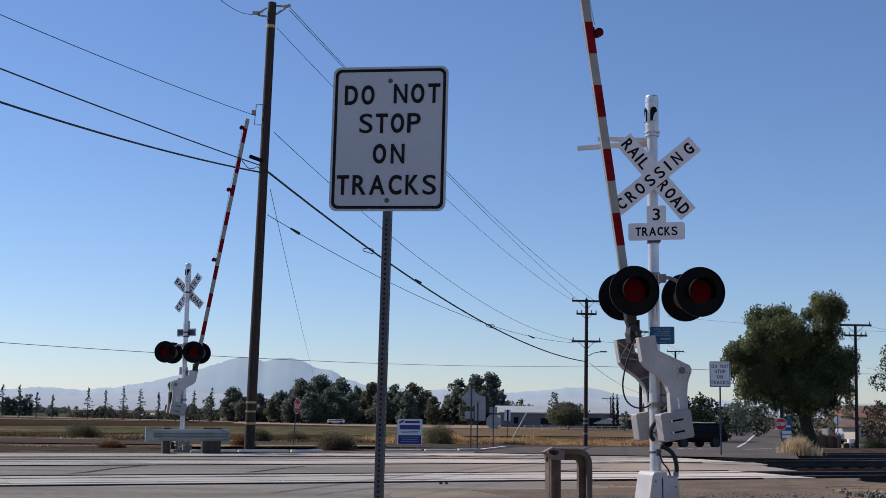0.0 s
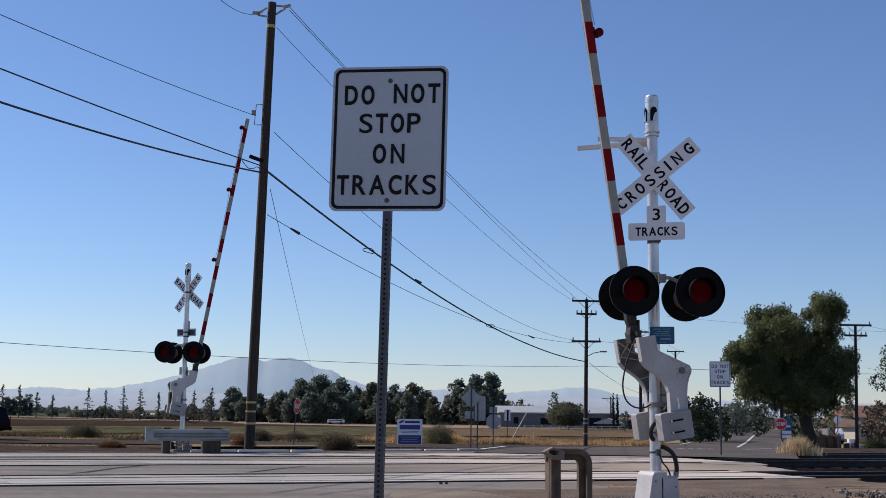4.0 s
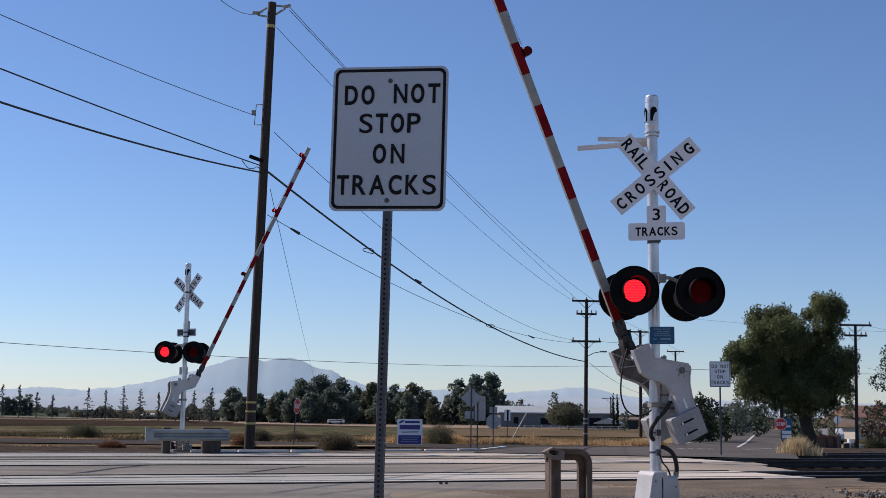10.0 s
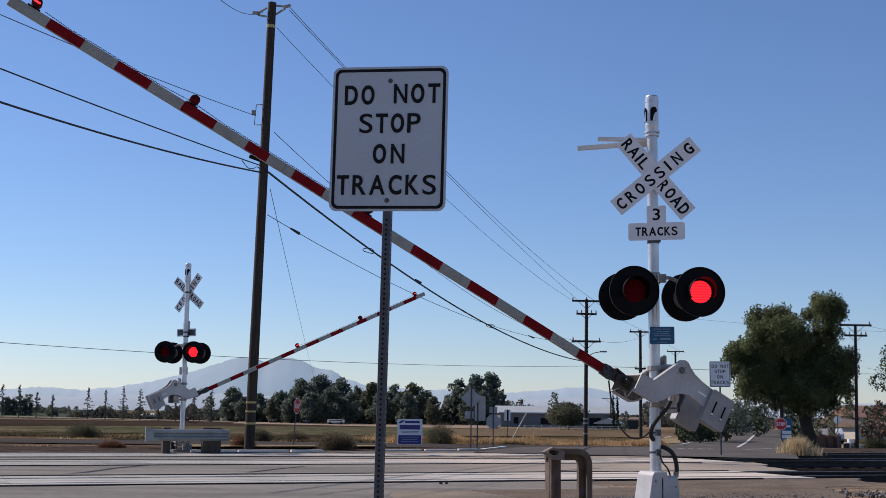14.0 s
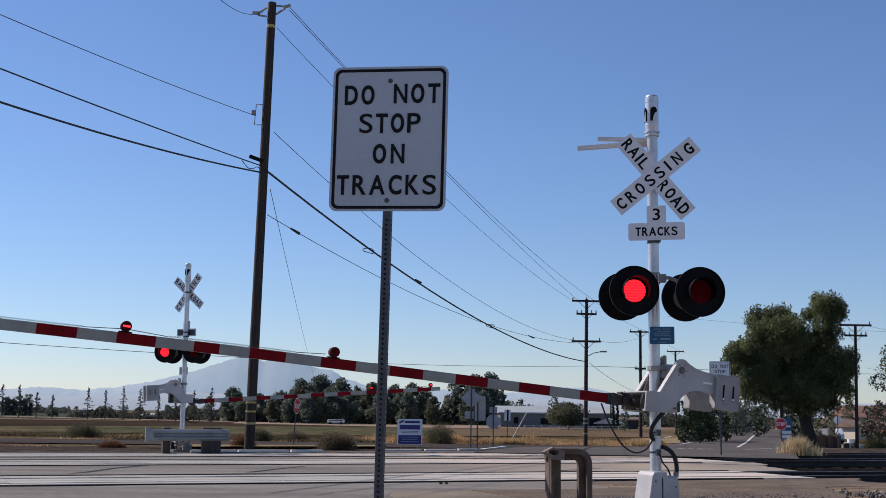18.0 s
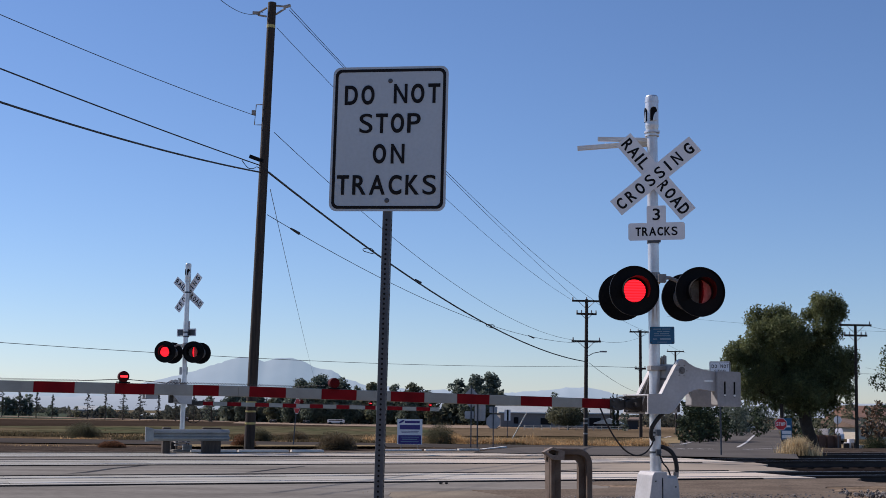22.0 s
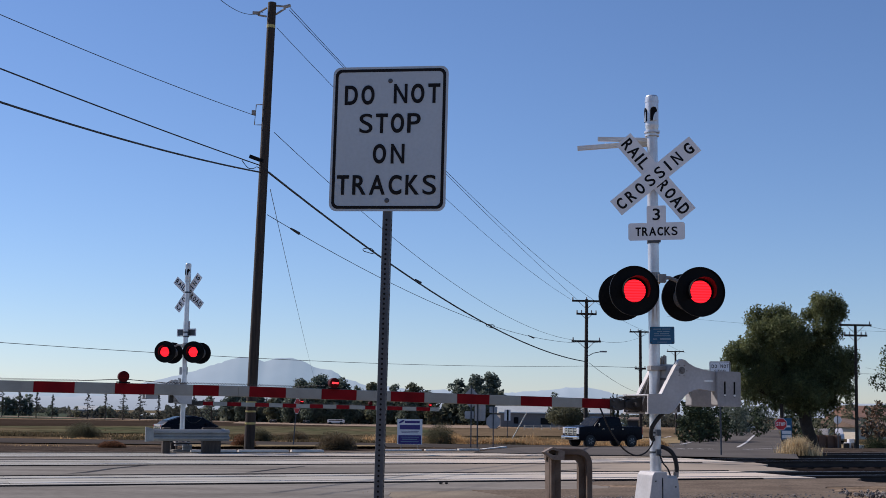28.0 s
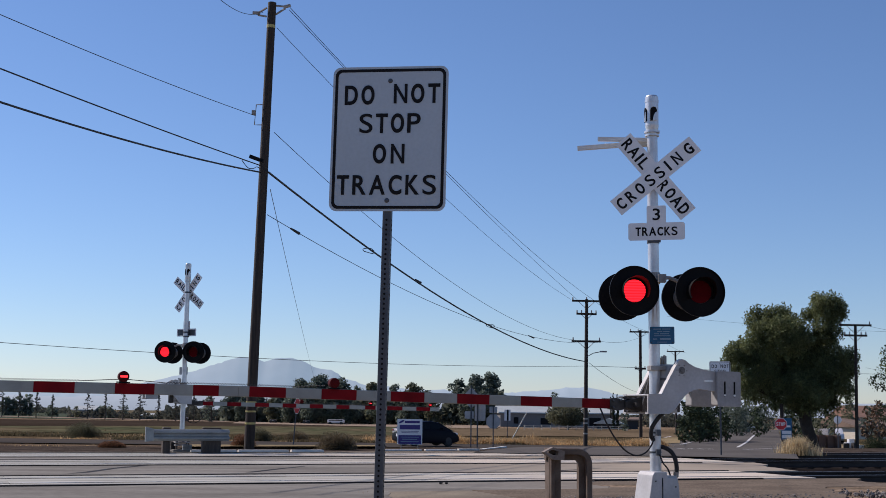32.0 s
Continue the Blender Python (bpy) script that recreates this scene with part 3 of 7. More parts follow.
def rail_profile():
    h = [(0.075, -0.172), (0.075, -0.160), (0.012, -0.140), (0.010, -0.045), (0.036, -0.036), (0.036, -0.004), (0.030, 0.0)]
    return h + [(-x, z) for x, z in h[::-1]]


def build_track(mid):
    track = tagged(new("railway_track"), "steel rails on dark wooden sleepers in ballast", "railway track", "tracks of the crossing", kind="structure")
    c = N * mid
    track.matrix_basis = pose(c.x, c.y, 0, 0, 0, 21.5)
    me = None
    for y in (-0.7175, 0.7175):
        bm = bmesh.new()
        prism(bm, rail_profile(), "x", -60, 190)
        bm.faces.ensure_lookup_table()
        for f in bm.faces:
            if f.normal.z > 0.9 and f.calc_center_median().z > -0.01:
                f.material_index = 1
        part("rail", bm, [RAIL_STEEL, RAIL_TOP], track, m=pose(0, y, 0.004))
    bm = bmesh.new()
    box(bm, (0, 0, 0), (0.23, 2.6, 0.18))
    bevel(bm, 0.015, 1)
    tie = mesh_of("sleeper", bm, TIE_WOOD)
    s = END_S[TRACK_MID.index(mid)] + 0.4
    while s < 46:
        ob = new("sleeper", tie)
        ob.parent = track
        ob.matrix_basis = pose(s, random.uniform(-0.05, 0.05), -0.262 + random.uniform(-0.01, 0.01), 0, 0, random.uniform(-1.5, 1.5))
        s += 0.55


for mid_ in TRACK_MID:
    build_track(mid_)


def build_ballast():
    """A bed of broken stone beside the paved crossing."""
    bm = bmesh.new()
    rows = []
    for i in range(57):
        n = 15.1 + i * 0.36
        row = []
        for k in range(150):
            s = k * 0.4 + (13.2 + 0.3 * (n - 18.7) if n > 19 else 15.2 + 0.55 * (n - 15.6) + 0.12 * noise.noise((n * 0.9, 3, 0)))
            p = U * s + N * n
            base = -0.185 if n > 19.6 else max(-0.185, land(p.x, p.y) + 0.035)
            row.append((p.x, p.y, base + 0.022 * noise.noise((s * 1.6, n * 1.6, 3)) + 0.022 * noise.noise((s * 5, n * 5, 7))))
        rows.append(row)
    sheet(bm, rows)
    bmesh.ops.recalc_face_normals(bm, faces=list(bm.faces))
    ob = part("ballast_bed", bm, BALLAST)
    tagged(ob, "dark broken-stone ballast under the rails", "ballast", kind="stuff")


build_ballast()


def stones(name, count, spot, size, label, seed=2):
    """Loose stones strewn where spot(random) puts them, one mesh."""
    rnd = random.Random(seed)
    base = bmesh.new()
    bmesh.ops.create_icosphere(base, subdivisions=1, radius=1)
    bv = [v.co.copy() for v in base.verts]
    bf = [[v.index for v in f.verts] for f in base.faces]
    base.free()
    verts, faces = [], []
    for _ in range(count):
        x, y, z = spot(rnd)
        r = rnd.uniform(*size)
        q = Euler([rnd.uniform(0, 6) for _ in range(3)]).to_matrix() @ Matrix.Diagonal((r, r * rnd.uniform(0.6, 1), r * rnd.uniform(0.5, 0.8)))
        o = len(verts)
        verts += [tuple(q @ (v * rnd.uniform(0.75, 1.2)) + Vector((x, y, z))) for v in bv]
        faces += [[o + i for i in f] for f in bf]
    me = bpy.data.meshes.new(name)
    me.from_pydata(verts, [], faces)
    me.materials.append(STONE)
    tagged(new(name, me), label, "gravel", kind="stuff")


def mast_spot(r):
    x, y = r.gauss(3.0, 1.0), r.uniform(15.6, 18.9)
    while N.x * x + N.y * y > 17.35 or x < 1.5:
        x, y = r.gauss(3.0, 1.0), r.uniform(15.6, 18.9)
    return x, y, land(x, y) + 0.034


stones("gravel", 6500, mast_spot, (0.007, 0.024), "grey crushed gravel round the foot of the signal mast")


def edge_spot(r):
    s = r.uniform(12.6, 17)
    n = 15.35 + r.gauss(0, 0.35) + 0.04 * (s - 14)
    p = U * s + N * n
    return p.x, p.y, land(p.x, p.y) + 0.03


stones("gravel", 900, edge_spot, (0.012, 0.036), "loose stones along the edge of the track bed", 8)

for x_, y_, r_ in ((0.01, 20.62, 0.028), (0.10, 20.65, 0.025)):
    bm_ = bmesh.new()
    ball(bm_, (0, 0, 0), r_, (1.3, 1, 0.7), 1)
    tagged(part("debris", bm_, TAR, m=pose(x_, y_, r_ * 0.5)), "small black lump lying on the pavement", "debris", "debris")

ROAD_DIR = Vector((0.257, 0.966))


def build_roads():
    bm = bmesh.new()
    a = Vector((2.2, 36.4)) + Vector((0.966, -0.257)) * 3.25
    strip(bm, [a, a + ROAD_DIR * 210], 4.6, 0.02)
    tagged(part("road", bm, ASPHALT_FAR, smooth=True), "two-lane asphalt road leading away from the crossing", "road", kind="structure")
    bm = bmesh.new()
    d = Vector((0.895, 0.446))
    c = Vector((10.4, 82.0)) + Vector((0.446, -0.895)) * 1.8
    strip(bm, [c - d * 150, c + d * 150], 4.6, 0.032)
    tagged(part("road", bm, STREET, smooth=True), "asphalt street running beside the railway", "road", kind="structure")
    # painted lines
    def line(a, b, w, lift=0.045):
        bm = bmesh.new()
        strip(bm, [a, b], w / 2, lift)
        tagged(part("road_marking", bm, LINE_PAINT), "worn white painted road line", "road marking", "road lines", kind="structure")
    side = Vector((ROAD_DIR.y, -ROAD_DIR.x))
    for off, lo, hi in ((4.6, 58, 66), (4.6, 92, 170), (0.1, 100, 112), (0.1, 120, 132), (0.1, 140, 152), (-4.6, 96, 150)):
        p = Vector((2.2, 36.4)) + side * off
        line(p + ROAD_DIR * (lo - 36), p + ROAD_DIR * (hi - 36), 0.25)
    for off in (0.8, 4.4):
        p = Vector((2.2, 36.4)) + ROAD_DIR * 30
        line(p + side * off, p + side * (off + 2.6), 0.5)
    for k in range(4):
        a, b = Vector((8.1 + 0.34 * k, 42.9 + 0.05 * k)), Vector((8.3 + 0.34 * k, 42.93 + 0.05 * k))
        line(a, b, 0.35, 0.03)
    line(Vector((10.4, 43.2)), Vector((12.1, 44.6)), 0.22, 0.03)
    # broken stretches of kerb beyond the tracks
    for a, b, up in (((-6.95, 35.0), (-5.75, 35.4), -0.045), ((-5.7, 35.42), (-4.35, 35.95), -0.045), ((-4.28, 36.0), (-3.4, 36.4), -0.045), ((-1.85, 38.9), (-0.6, 39.3), -0.088), ((-0.5, 39.4), (0.5, 39.8), -0.090), ((0.55, 39.85), (1.2, 40.2), -0.07), ((1.35, 41.6), (2.3, 45.2), -0.092)):
        bm = bmesh.new()
        a, b = Vector(a), Vector(b)
        ang = math.atan2(b.y - a.y, b.x - a.x)
        mid = (a + b) / 2
        box(bm, (0, 0, 0), ((b - a).length, 0.16, 0.2))
        bevel(bm, 0.012, 1)
        tagged(part("kerb", bm, CONCRETE, m=pose(mid.x, mid.y, level(mid.x, mid.y) + up, 0, 0, math.degrees(ang))), "low broken concrete kerb edge", "kerb", "kerbs", kind="structure")


build_roads()


def field(name, near, far, material, label, lift):
    """A plot of land between two edges of equally many corners, laid on the land."""
    bm = bmesh.new()
    rows = []
    for k in range(17):
        row = []
        for i in range(12 * (len(near) - 1) + 1):
            j, f = min(i // 12, len(near) - 2), i / 12 - min(i // 12, len(near) - 2)
            a = Vector(near[j]).lerp(Vector(near[j + 1]), f)
            b = Vector(far[j]).lerp(Vector(far[j + 1]), f)
            p = a.lerp(b, k / 16)
            wob = 2.5 * noise.noise((p.x * 0.08, p.y * 0.05, 2)) if k in (0, 16) else 0
            row.append((p.x, p.y + wob, level(p.x, p.y) + lift))
        rows.append(row)
    sheet(bm, rows)
    bmesh.ops.recalc_face_normals(bm, faces=list(bm.faces))
    tagged(part(name, bm, material, smooth=True), label, "field", kind="structure")


field("field", [(-70, 74), (-30, 85), (-17, 97), (1, 116)], [(-90, 95), (-41, 115), (-28, 160), (-3, 222)], GREEN_FIELD, "sparse green field behind the verge", 0.03)
field("field", [(-92, 95), (-41, 115), (-28, 160), (-3, 222)], [(-130, 150), (-67, 187), (-45, 232), (-18, 240)], PLOUGHED, "brown ploughed field before the farm", 0.05)
field("field", [(-34, 204), (-14, 206), (9, 204)], [(-42, 262), (-17, 262), (13, 262)], STUBBLE, "pale tan stubble strip before the woods", 0.075)
field("field", [(-112, 246), (-70, 240), (-41, 236)], [(-122, 266), (-76, 264), (-42, 262)], STUBBLE, "pale tan stubble strip before the conifers", 0.075)
field("field", [(2, 117), (14, 136), (27, 142)], [(1, 200), (25, 212), (38, 205)], PLOUGHED_PALE, "brown ploughed field before the metal-roofed barn", 0.04)
field("verge", [(19.0, 70), (31, 78)], [(30.5, 112), (50, 122)], DRY_VERGE, "pale tan dry verge beside the yard", 0.03)
field("verge", [(-8.2, 39.6), (-2.0, 41.8)], [(-11.5, 57), (-2.5, 62)], DRY_VERGE, "bare tan dirt between street and pavement", 0.06)
field("verge", [(16.0, 96), (19.6, 103)], [(21.5, 135), (27, 142)], DRY_VERGE, "straw-coloured verge beside the road", 0.045)
field("field", [(-140, 175), (-80, 205), (-60, 236)], [(-900, 1400), (-640, 1600), (-430, 1600)], CROP, "pale green crop field before the windbreak", 0.04)


# ---- distance ----
def build_mountains():
    # distance haze is put into the hills as a pale blue glow
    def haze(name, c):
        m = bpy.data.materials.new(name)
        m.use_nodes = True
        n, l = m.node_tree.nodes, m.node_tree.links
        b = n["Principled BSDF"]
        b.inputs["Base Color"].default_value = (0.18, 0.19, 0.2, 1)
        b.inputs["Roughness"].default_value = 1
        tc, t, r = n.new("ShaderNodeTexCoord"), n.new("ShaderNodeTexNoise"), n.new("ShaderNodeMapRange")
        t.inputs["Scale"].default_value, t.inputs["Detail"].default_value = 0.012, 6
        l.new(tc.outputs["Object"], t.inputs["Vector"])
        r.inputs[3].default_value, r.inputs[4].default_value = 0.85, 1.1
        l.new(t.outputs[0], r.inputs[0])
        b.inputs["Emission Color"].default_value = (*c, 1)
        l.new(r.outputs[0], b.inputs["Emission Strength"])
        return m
    tall = ((-900, 700), (0, 688), (60, 684), (120, 690), (190, 685), (250, 675.5), (300, 664.5), (345, 652), (380, 642), (415, 630), (440, 634), (460, 640), (480, 634), (505, 633), (537, 641), (555, 652), (577, 654), (594, 661), (603, 669), (627, 675), (647, 682), (700, 686),
            (760, 689), (830, 693), (900, 695), (960, 692), (1010, 687), (1050, 685), (1075, 690), (1110, 700), (1200, 706), (1568, 715), (2600, 715))
    low = ((-900, 700), (0, 698), (100, 702), (230, 697), (330, 694), (500, 702), (700, 705), (900, 708), (1040, 703), (1150, 711), (2600, 722))
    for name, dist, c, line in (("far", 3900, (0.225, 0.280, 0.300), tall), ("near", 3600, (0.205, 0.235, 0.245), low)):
        bm = bmesh.new()
        rows = [[], [], []]
        xs, ys = [p[0] for p in line], [p[1] for p in line]
        for i in range(521):
            px = -900 + i * 6.5
            h = (731 + 0.0115 * (px - 784) - float(np.interp(px, xs, ys))) / 2200
            h += 0.0010 * noise.noise((px * 0.04, dist, 0)) + 0.0008 * noise.noise((px * 0.13, dist, 0))
            x = (px - 784) / 2200 * dist
            rows[0].append((x, dist, -30))
            rows[1].append((x, dist + 60, h * dist * 0.5))
            rows[2].append((x, dist + 150, h * dist * 1.03))
        sheet(bm, rows)
        bmesh.ops.recalc_face_normals(bm, faces=list(bm.faces))
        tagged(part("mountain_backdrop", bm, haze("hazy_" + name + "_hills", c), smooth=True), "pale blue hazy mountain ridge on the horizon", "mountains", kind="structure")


build_mountains()


def quads_object(name, quads, material):
    verts, faces = [], []
    for q in quads:
        o = len(verts)
        verts += q
        faces.append(tuple(range(o, o + len(q))))
    me = bpy.data.meshes.new(name)
    me.from_pydata(verts, [], faces)
    me.materials.append(material)
    return me


def leaf_quad(c, w, h, rnd, droop=0.0):
    q = Euler((rnd.uniform(-1.2, 1.2) + droop, rnd.uniform(-1.2, 1.2), rnd.uniform(0, 6.28))).to_matrix()
    pts = ((-0.5, -0.15, 0), (0, -0.5, 0.08), (0.5, -0.1, 0), (0.42, 0.4, 0.06), (-0.05, 0.5, 0), (-0.45, 0.3, 0.05))
    return [tuple(c + q @ Vector((x * w, y * h, z * w))) for x, y, z in pts]


def crown(clusters, per, leaf, rnd, droop=0.0, shell=0.55):
    out = []
    for c, r, squash in clusters:
        c = Vector(c)
        for _ in range(int(per * r * r)):
            d = Vector((rnd.gauss(0, 1), rnd.gauss(0, 1), rnd.gauss(0, 1))).normalized()
            k = r * (shell + (1 - shell) * rnd.random()) * (1 + 0.25 * noise.noise(d * 2.3 + c))
            p = c + Vector((d.x * k, d.y * k, d.z * k * squash))
            s = leaf * rnd.uniform(0.6, 1.4)
            out.append(leaf_quad(p, s, s * rnd.uniform(0.5, 1.0), rnd, droop))
    return out


def tree(x, y, height, spread, label, seed, leaf=0.7, material=None, trunk_h=0.25, clumps=9, per=26, category="tree", group="", tall=False):
    rnd = random.Random(seed)
    z = level(x, y) - 0.05
    t = empty("tree", pose(x, y, z), label, category, group)
    bm = bmesh.new()
    rod(bm, (0, 0, -0.2), (0.05 * height * 0.2, 0, height * 0.55), 0.035 * height * 0.6, 0.012 * height, 8)
    for i in range(5):
        a = i * 1.26 + rnd.random()
        rod(bm, (0, 0, height * (trunk_h + 0.06 * i)), (math.cos(a) * spread * 0.6, math.sin(a) * spread * 0.6, height * (trunk_h + 0.22 + 0.08 * i)), 0.012 * height, 0.004 * height, 6)
    part("trunk", bm, BARK, t)
    cl = []
    for i in range(clumps):
        a = rnd.uniform(0, 6.28)
        f = (i + 0.5) / clumps
        if tall:
            w = spread * (0.25 + 0.6 * math.sin(math.pi * min(1, 0.25 + f * 0.75)))
            cl.append(((math.cos(a) * w * 0.35, math.sin(a) * w * 0.35, height * (trunk_h + (1 - trunk_h) * f * 0.94)), w * 0.55, 1.1))
        else:
            w = spread * math.sqrt(max(0.08, 1 - (2 * f - 0.85) ** 2))
            rr = spread * rnd.uniform(0.22, 0.44)
            k = rnd.uniform(0.2, 0.75)
            cl.append(((math.cos(a) * w * k, math.sin(a) * w * k, height * trunk_h + rr * 0.6 + (height * (1 - trunk_h) - rr * 1.3) * f), rr, 0.85))
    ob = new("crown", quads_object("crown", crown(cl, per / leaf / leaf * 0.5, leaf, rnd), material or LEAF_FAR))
    ob.parent = t
    return t


def conifer(x, y, height, label, seed, group):
    """A thin, half-bare conifer: a straight stem with uneven, slightly drooping boughs."""
    rnd = random.Random(seed)
    t = empty("conifer", pose(x, y, level(x, y) - 0.05), label, "conifer", group)
    bm = bmesh.new()
    rod(bm, (0, 0, -0.2), (rnd.uniform(-0.1, 0.1), 0, height), 0.10, 0.02, 7)
    full = rnd.uniform(0.7, 1.3)
    quads = []
    for i in range(60):
        f = (i + rnd.random()) / 60
        zz = height * (0.14 + 0.84 * f)
        w = (0.10 + (1 - f) ** 0.8 * height * 0.20 * rnd.uniform(0.15, 1.2)) * full
        a = rnd.uniform(0, 6.28)
        d = Vector((math.cos(a), math.sin(a), rnd.uniform(-0.25, 0.25)))
        rod(bm, (0, 0, zz), Vector((0, 0, zz)) + d * w, 0.022, 0.008, 4)
        for q in range(rnd.randint(2, 13) if rnd.random() < 0.85 else 0):
            p = Vector((0, 0, zz)) + d * w * rnd.uniform(0.25, 1.05) + Vector((rnd.uniform(-0.08, 0.08), 0, rnd.uniform(-0.10, 0.04)))
            quads.append(leaf_quad(p, 0.24, 0.12, rnd))
    part("trunk", bm, BARK, t)
    ob = new("crown", quads_object("crown", quads, CONIFER))
    ob.parent = t


def build_far_trees():
    rnd = random.Random(11)
    i = 0

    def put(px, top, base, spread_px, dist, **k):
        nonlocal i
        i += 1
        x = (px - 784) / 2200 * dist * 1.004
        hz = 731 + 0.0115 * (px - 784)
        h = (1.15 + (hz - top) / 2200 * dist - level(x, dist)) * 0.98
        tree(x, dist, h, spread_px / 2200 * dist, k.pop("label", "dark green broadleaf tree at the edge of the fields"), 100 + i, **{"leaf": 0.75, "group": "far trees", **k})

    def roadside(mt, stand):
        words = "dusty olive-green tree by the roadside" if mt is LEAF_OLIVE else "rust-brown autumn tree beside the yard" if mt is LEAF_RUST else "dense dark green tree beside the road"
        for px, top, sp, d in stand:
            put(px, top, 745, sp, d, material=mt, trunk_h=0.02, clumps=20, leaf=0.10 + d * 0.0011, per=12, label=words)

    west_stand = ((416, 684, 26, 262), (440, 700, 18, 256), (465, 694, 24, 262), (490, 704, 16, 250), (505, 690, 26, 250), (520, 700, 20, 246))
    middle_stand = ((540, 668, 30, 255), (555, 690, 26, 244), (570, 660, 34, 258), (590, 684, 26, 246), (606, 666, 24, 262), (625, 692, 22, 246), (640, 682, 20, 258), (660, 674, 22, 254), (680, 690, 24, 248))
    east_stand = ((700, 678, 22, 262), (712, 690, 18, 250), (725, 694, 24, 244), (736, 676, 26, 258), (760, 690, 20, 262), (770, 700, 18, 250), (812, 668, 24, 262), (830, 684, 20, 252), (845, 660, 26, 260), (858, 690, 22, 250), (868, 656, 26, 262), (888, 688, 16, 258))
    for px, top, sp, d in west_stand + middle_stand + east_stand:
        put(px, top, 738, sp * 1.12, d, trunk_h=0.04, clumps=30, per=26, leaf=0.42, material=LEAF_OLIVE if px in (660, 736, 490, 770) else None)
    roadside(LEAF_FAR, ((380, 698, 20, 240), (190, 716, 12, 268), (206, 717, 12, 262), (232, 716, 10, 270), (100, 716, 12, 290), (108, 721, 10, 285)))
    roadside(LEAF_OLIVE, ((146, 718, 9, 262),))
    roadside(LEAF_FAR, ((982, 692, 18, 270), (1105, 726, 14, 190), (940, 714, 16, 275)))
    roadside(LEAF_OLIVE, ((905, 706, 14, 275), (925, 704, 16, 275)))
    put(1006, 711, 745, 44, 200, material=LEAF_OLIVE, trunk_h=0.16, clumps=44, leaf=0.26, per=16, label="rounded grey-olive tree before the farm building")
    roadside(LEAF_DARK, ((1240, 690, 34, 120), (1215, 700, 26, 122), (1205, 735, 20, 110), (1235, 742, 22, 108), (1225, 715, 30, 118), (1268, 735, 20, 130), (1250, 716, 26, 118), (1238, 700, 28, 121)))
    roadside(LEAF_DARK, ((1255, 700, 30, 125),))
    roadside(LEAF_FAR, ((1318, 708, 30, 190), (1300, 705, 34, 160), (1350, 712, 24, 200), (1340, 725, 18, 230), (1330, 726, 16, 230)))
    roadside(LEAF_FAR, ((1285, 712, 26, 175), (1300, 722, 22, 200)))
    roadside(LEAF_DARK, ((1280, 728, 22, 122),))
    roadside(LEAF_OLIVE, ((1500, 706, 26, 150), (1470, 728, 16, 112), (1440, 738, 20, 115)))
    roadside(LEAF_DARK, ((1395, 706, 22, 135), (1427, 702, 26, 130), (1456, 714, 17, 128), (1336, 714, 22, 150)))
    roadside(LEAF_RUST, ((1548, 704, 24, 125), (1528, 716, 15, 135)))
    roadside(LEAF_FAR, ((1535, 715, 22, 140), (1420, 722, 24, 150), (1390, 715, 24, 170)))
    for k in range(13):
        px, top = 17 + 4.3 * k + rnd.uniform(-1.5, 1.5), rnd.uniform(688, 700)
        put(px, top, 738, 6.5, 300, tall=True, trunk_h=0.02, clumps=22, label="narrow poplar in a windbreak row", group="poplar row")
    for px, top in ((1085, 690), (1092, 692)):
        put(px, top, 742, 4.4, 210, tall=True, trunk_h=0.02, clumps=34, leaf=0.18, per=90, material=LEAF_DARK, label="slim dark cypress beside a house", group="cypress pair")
    k = 0
    for px, top in ((7, 680), (36, 681), (67, 694), (95, 698), (157, 685), (188, 690), (219, 683), (249, 688), (281, 694), (312, 692), (343, 690), (374, 686)):
        k += 1
        d = 235
        x = (px - 777) / 2200 * d
        h = 1.15 + (731 + 0.0115 * (px - 784) - top) / 2200 * d - level(x, d)
        conifer(x, d, h, "thin half-bare conifer in a row", 300 + k, "row of conifers")
    # low scrub and orchard trees fill the far side of the fields
    xs = (400, 407, 425, 450, 471, 484, 488, 503, 521, 535, 567, 585, 592, 620, 630, 649, 660, 685, 702, 720, 749, 763, 777, 791, 818, 846, 882, 886, 900, 910)
    ys = (706, 686, 688, 699, 706, 718, 702, 689, 689, 676, 665, 671, 667, 672, 684, 680, 674, 678, 685, 676, 689, 696, 708, 690, 669, 662, 665, 682, 696, 704)
    quads = []
    for _ in range(10000):
        px = rnd.uniform(398, 908)
        d = rnd.uniform(258, 280)
        x = (px - 784) / 2200 * d
        top = (731 + 0.0115 * (px - 784) - float(np.interp(px, xs, ys))) / 2200 * d + 1.15 - level(x, d)
        top *= 0.60 + 0.35 * noise.noise((px * 0.09, d * 0.1, 6))
        quads.append(leaf_quad(Vector((x, d, level(x, d) - 0.1 + rnd.random() ** 0.75 * top)), 1.0, 0.7, rnd))
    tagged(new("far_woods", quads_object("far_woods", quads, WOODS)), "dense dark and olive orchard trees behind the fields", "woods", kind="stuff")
    quads = []
    for _ in range(14000):
        px = rnd.uniform(-150, 400) if rnd.random() < 0.6 else rnd.uniform(880, 1260)
        d = rnd.uniform(262, 292)
        x = (px - 784) / 2200 * d
        top = 1.2 + 5.0 * max(0, noise.noise((px * 0.045, 4, 0)) + 0.05) + (1.2 if px > 300 else 0)
        if px < 130:                                        # a farther tree line beyond the crop
            d += 270
            x = (px - 784) / 2200 * d
            top = 2.4 + 3.0 * max(0, noise.noise((px * 0.07, 9, 0)))
        quads.append(leaf_quad(Vector((x, d, level(x, d) - 0.1 + rnd.random() ** 0.8 * top)), 0.75, 0.5, rnd))
    tagged(new("hedgerow", quads_object("hedgerow", quads, HEDGE)), "dark line of distant scrub", "hedgerow", kind="stuff")


build_far_trees()


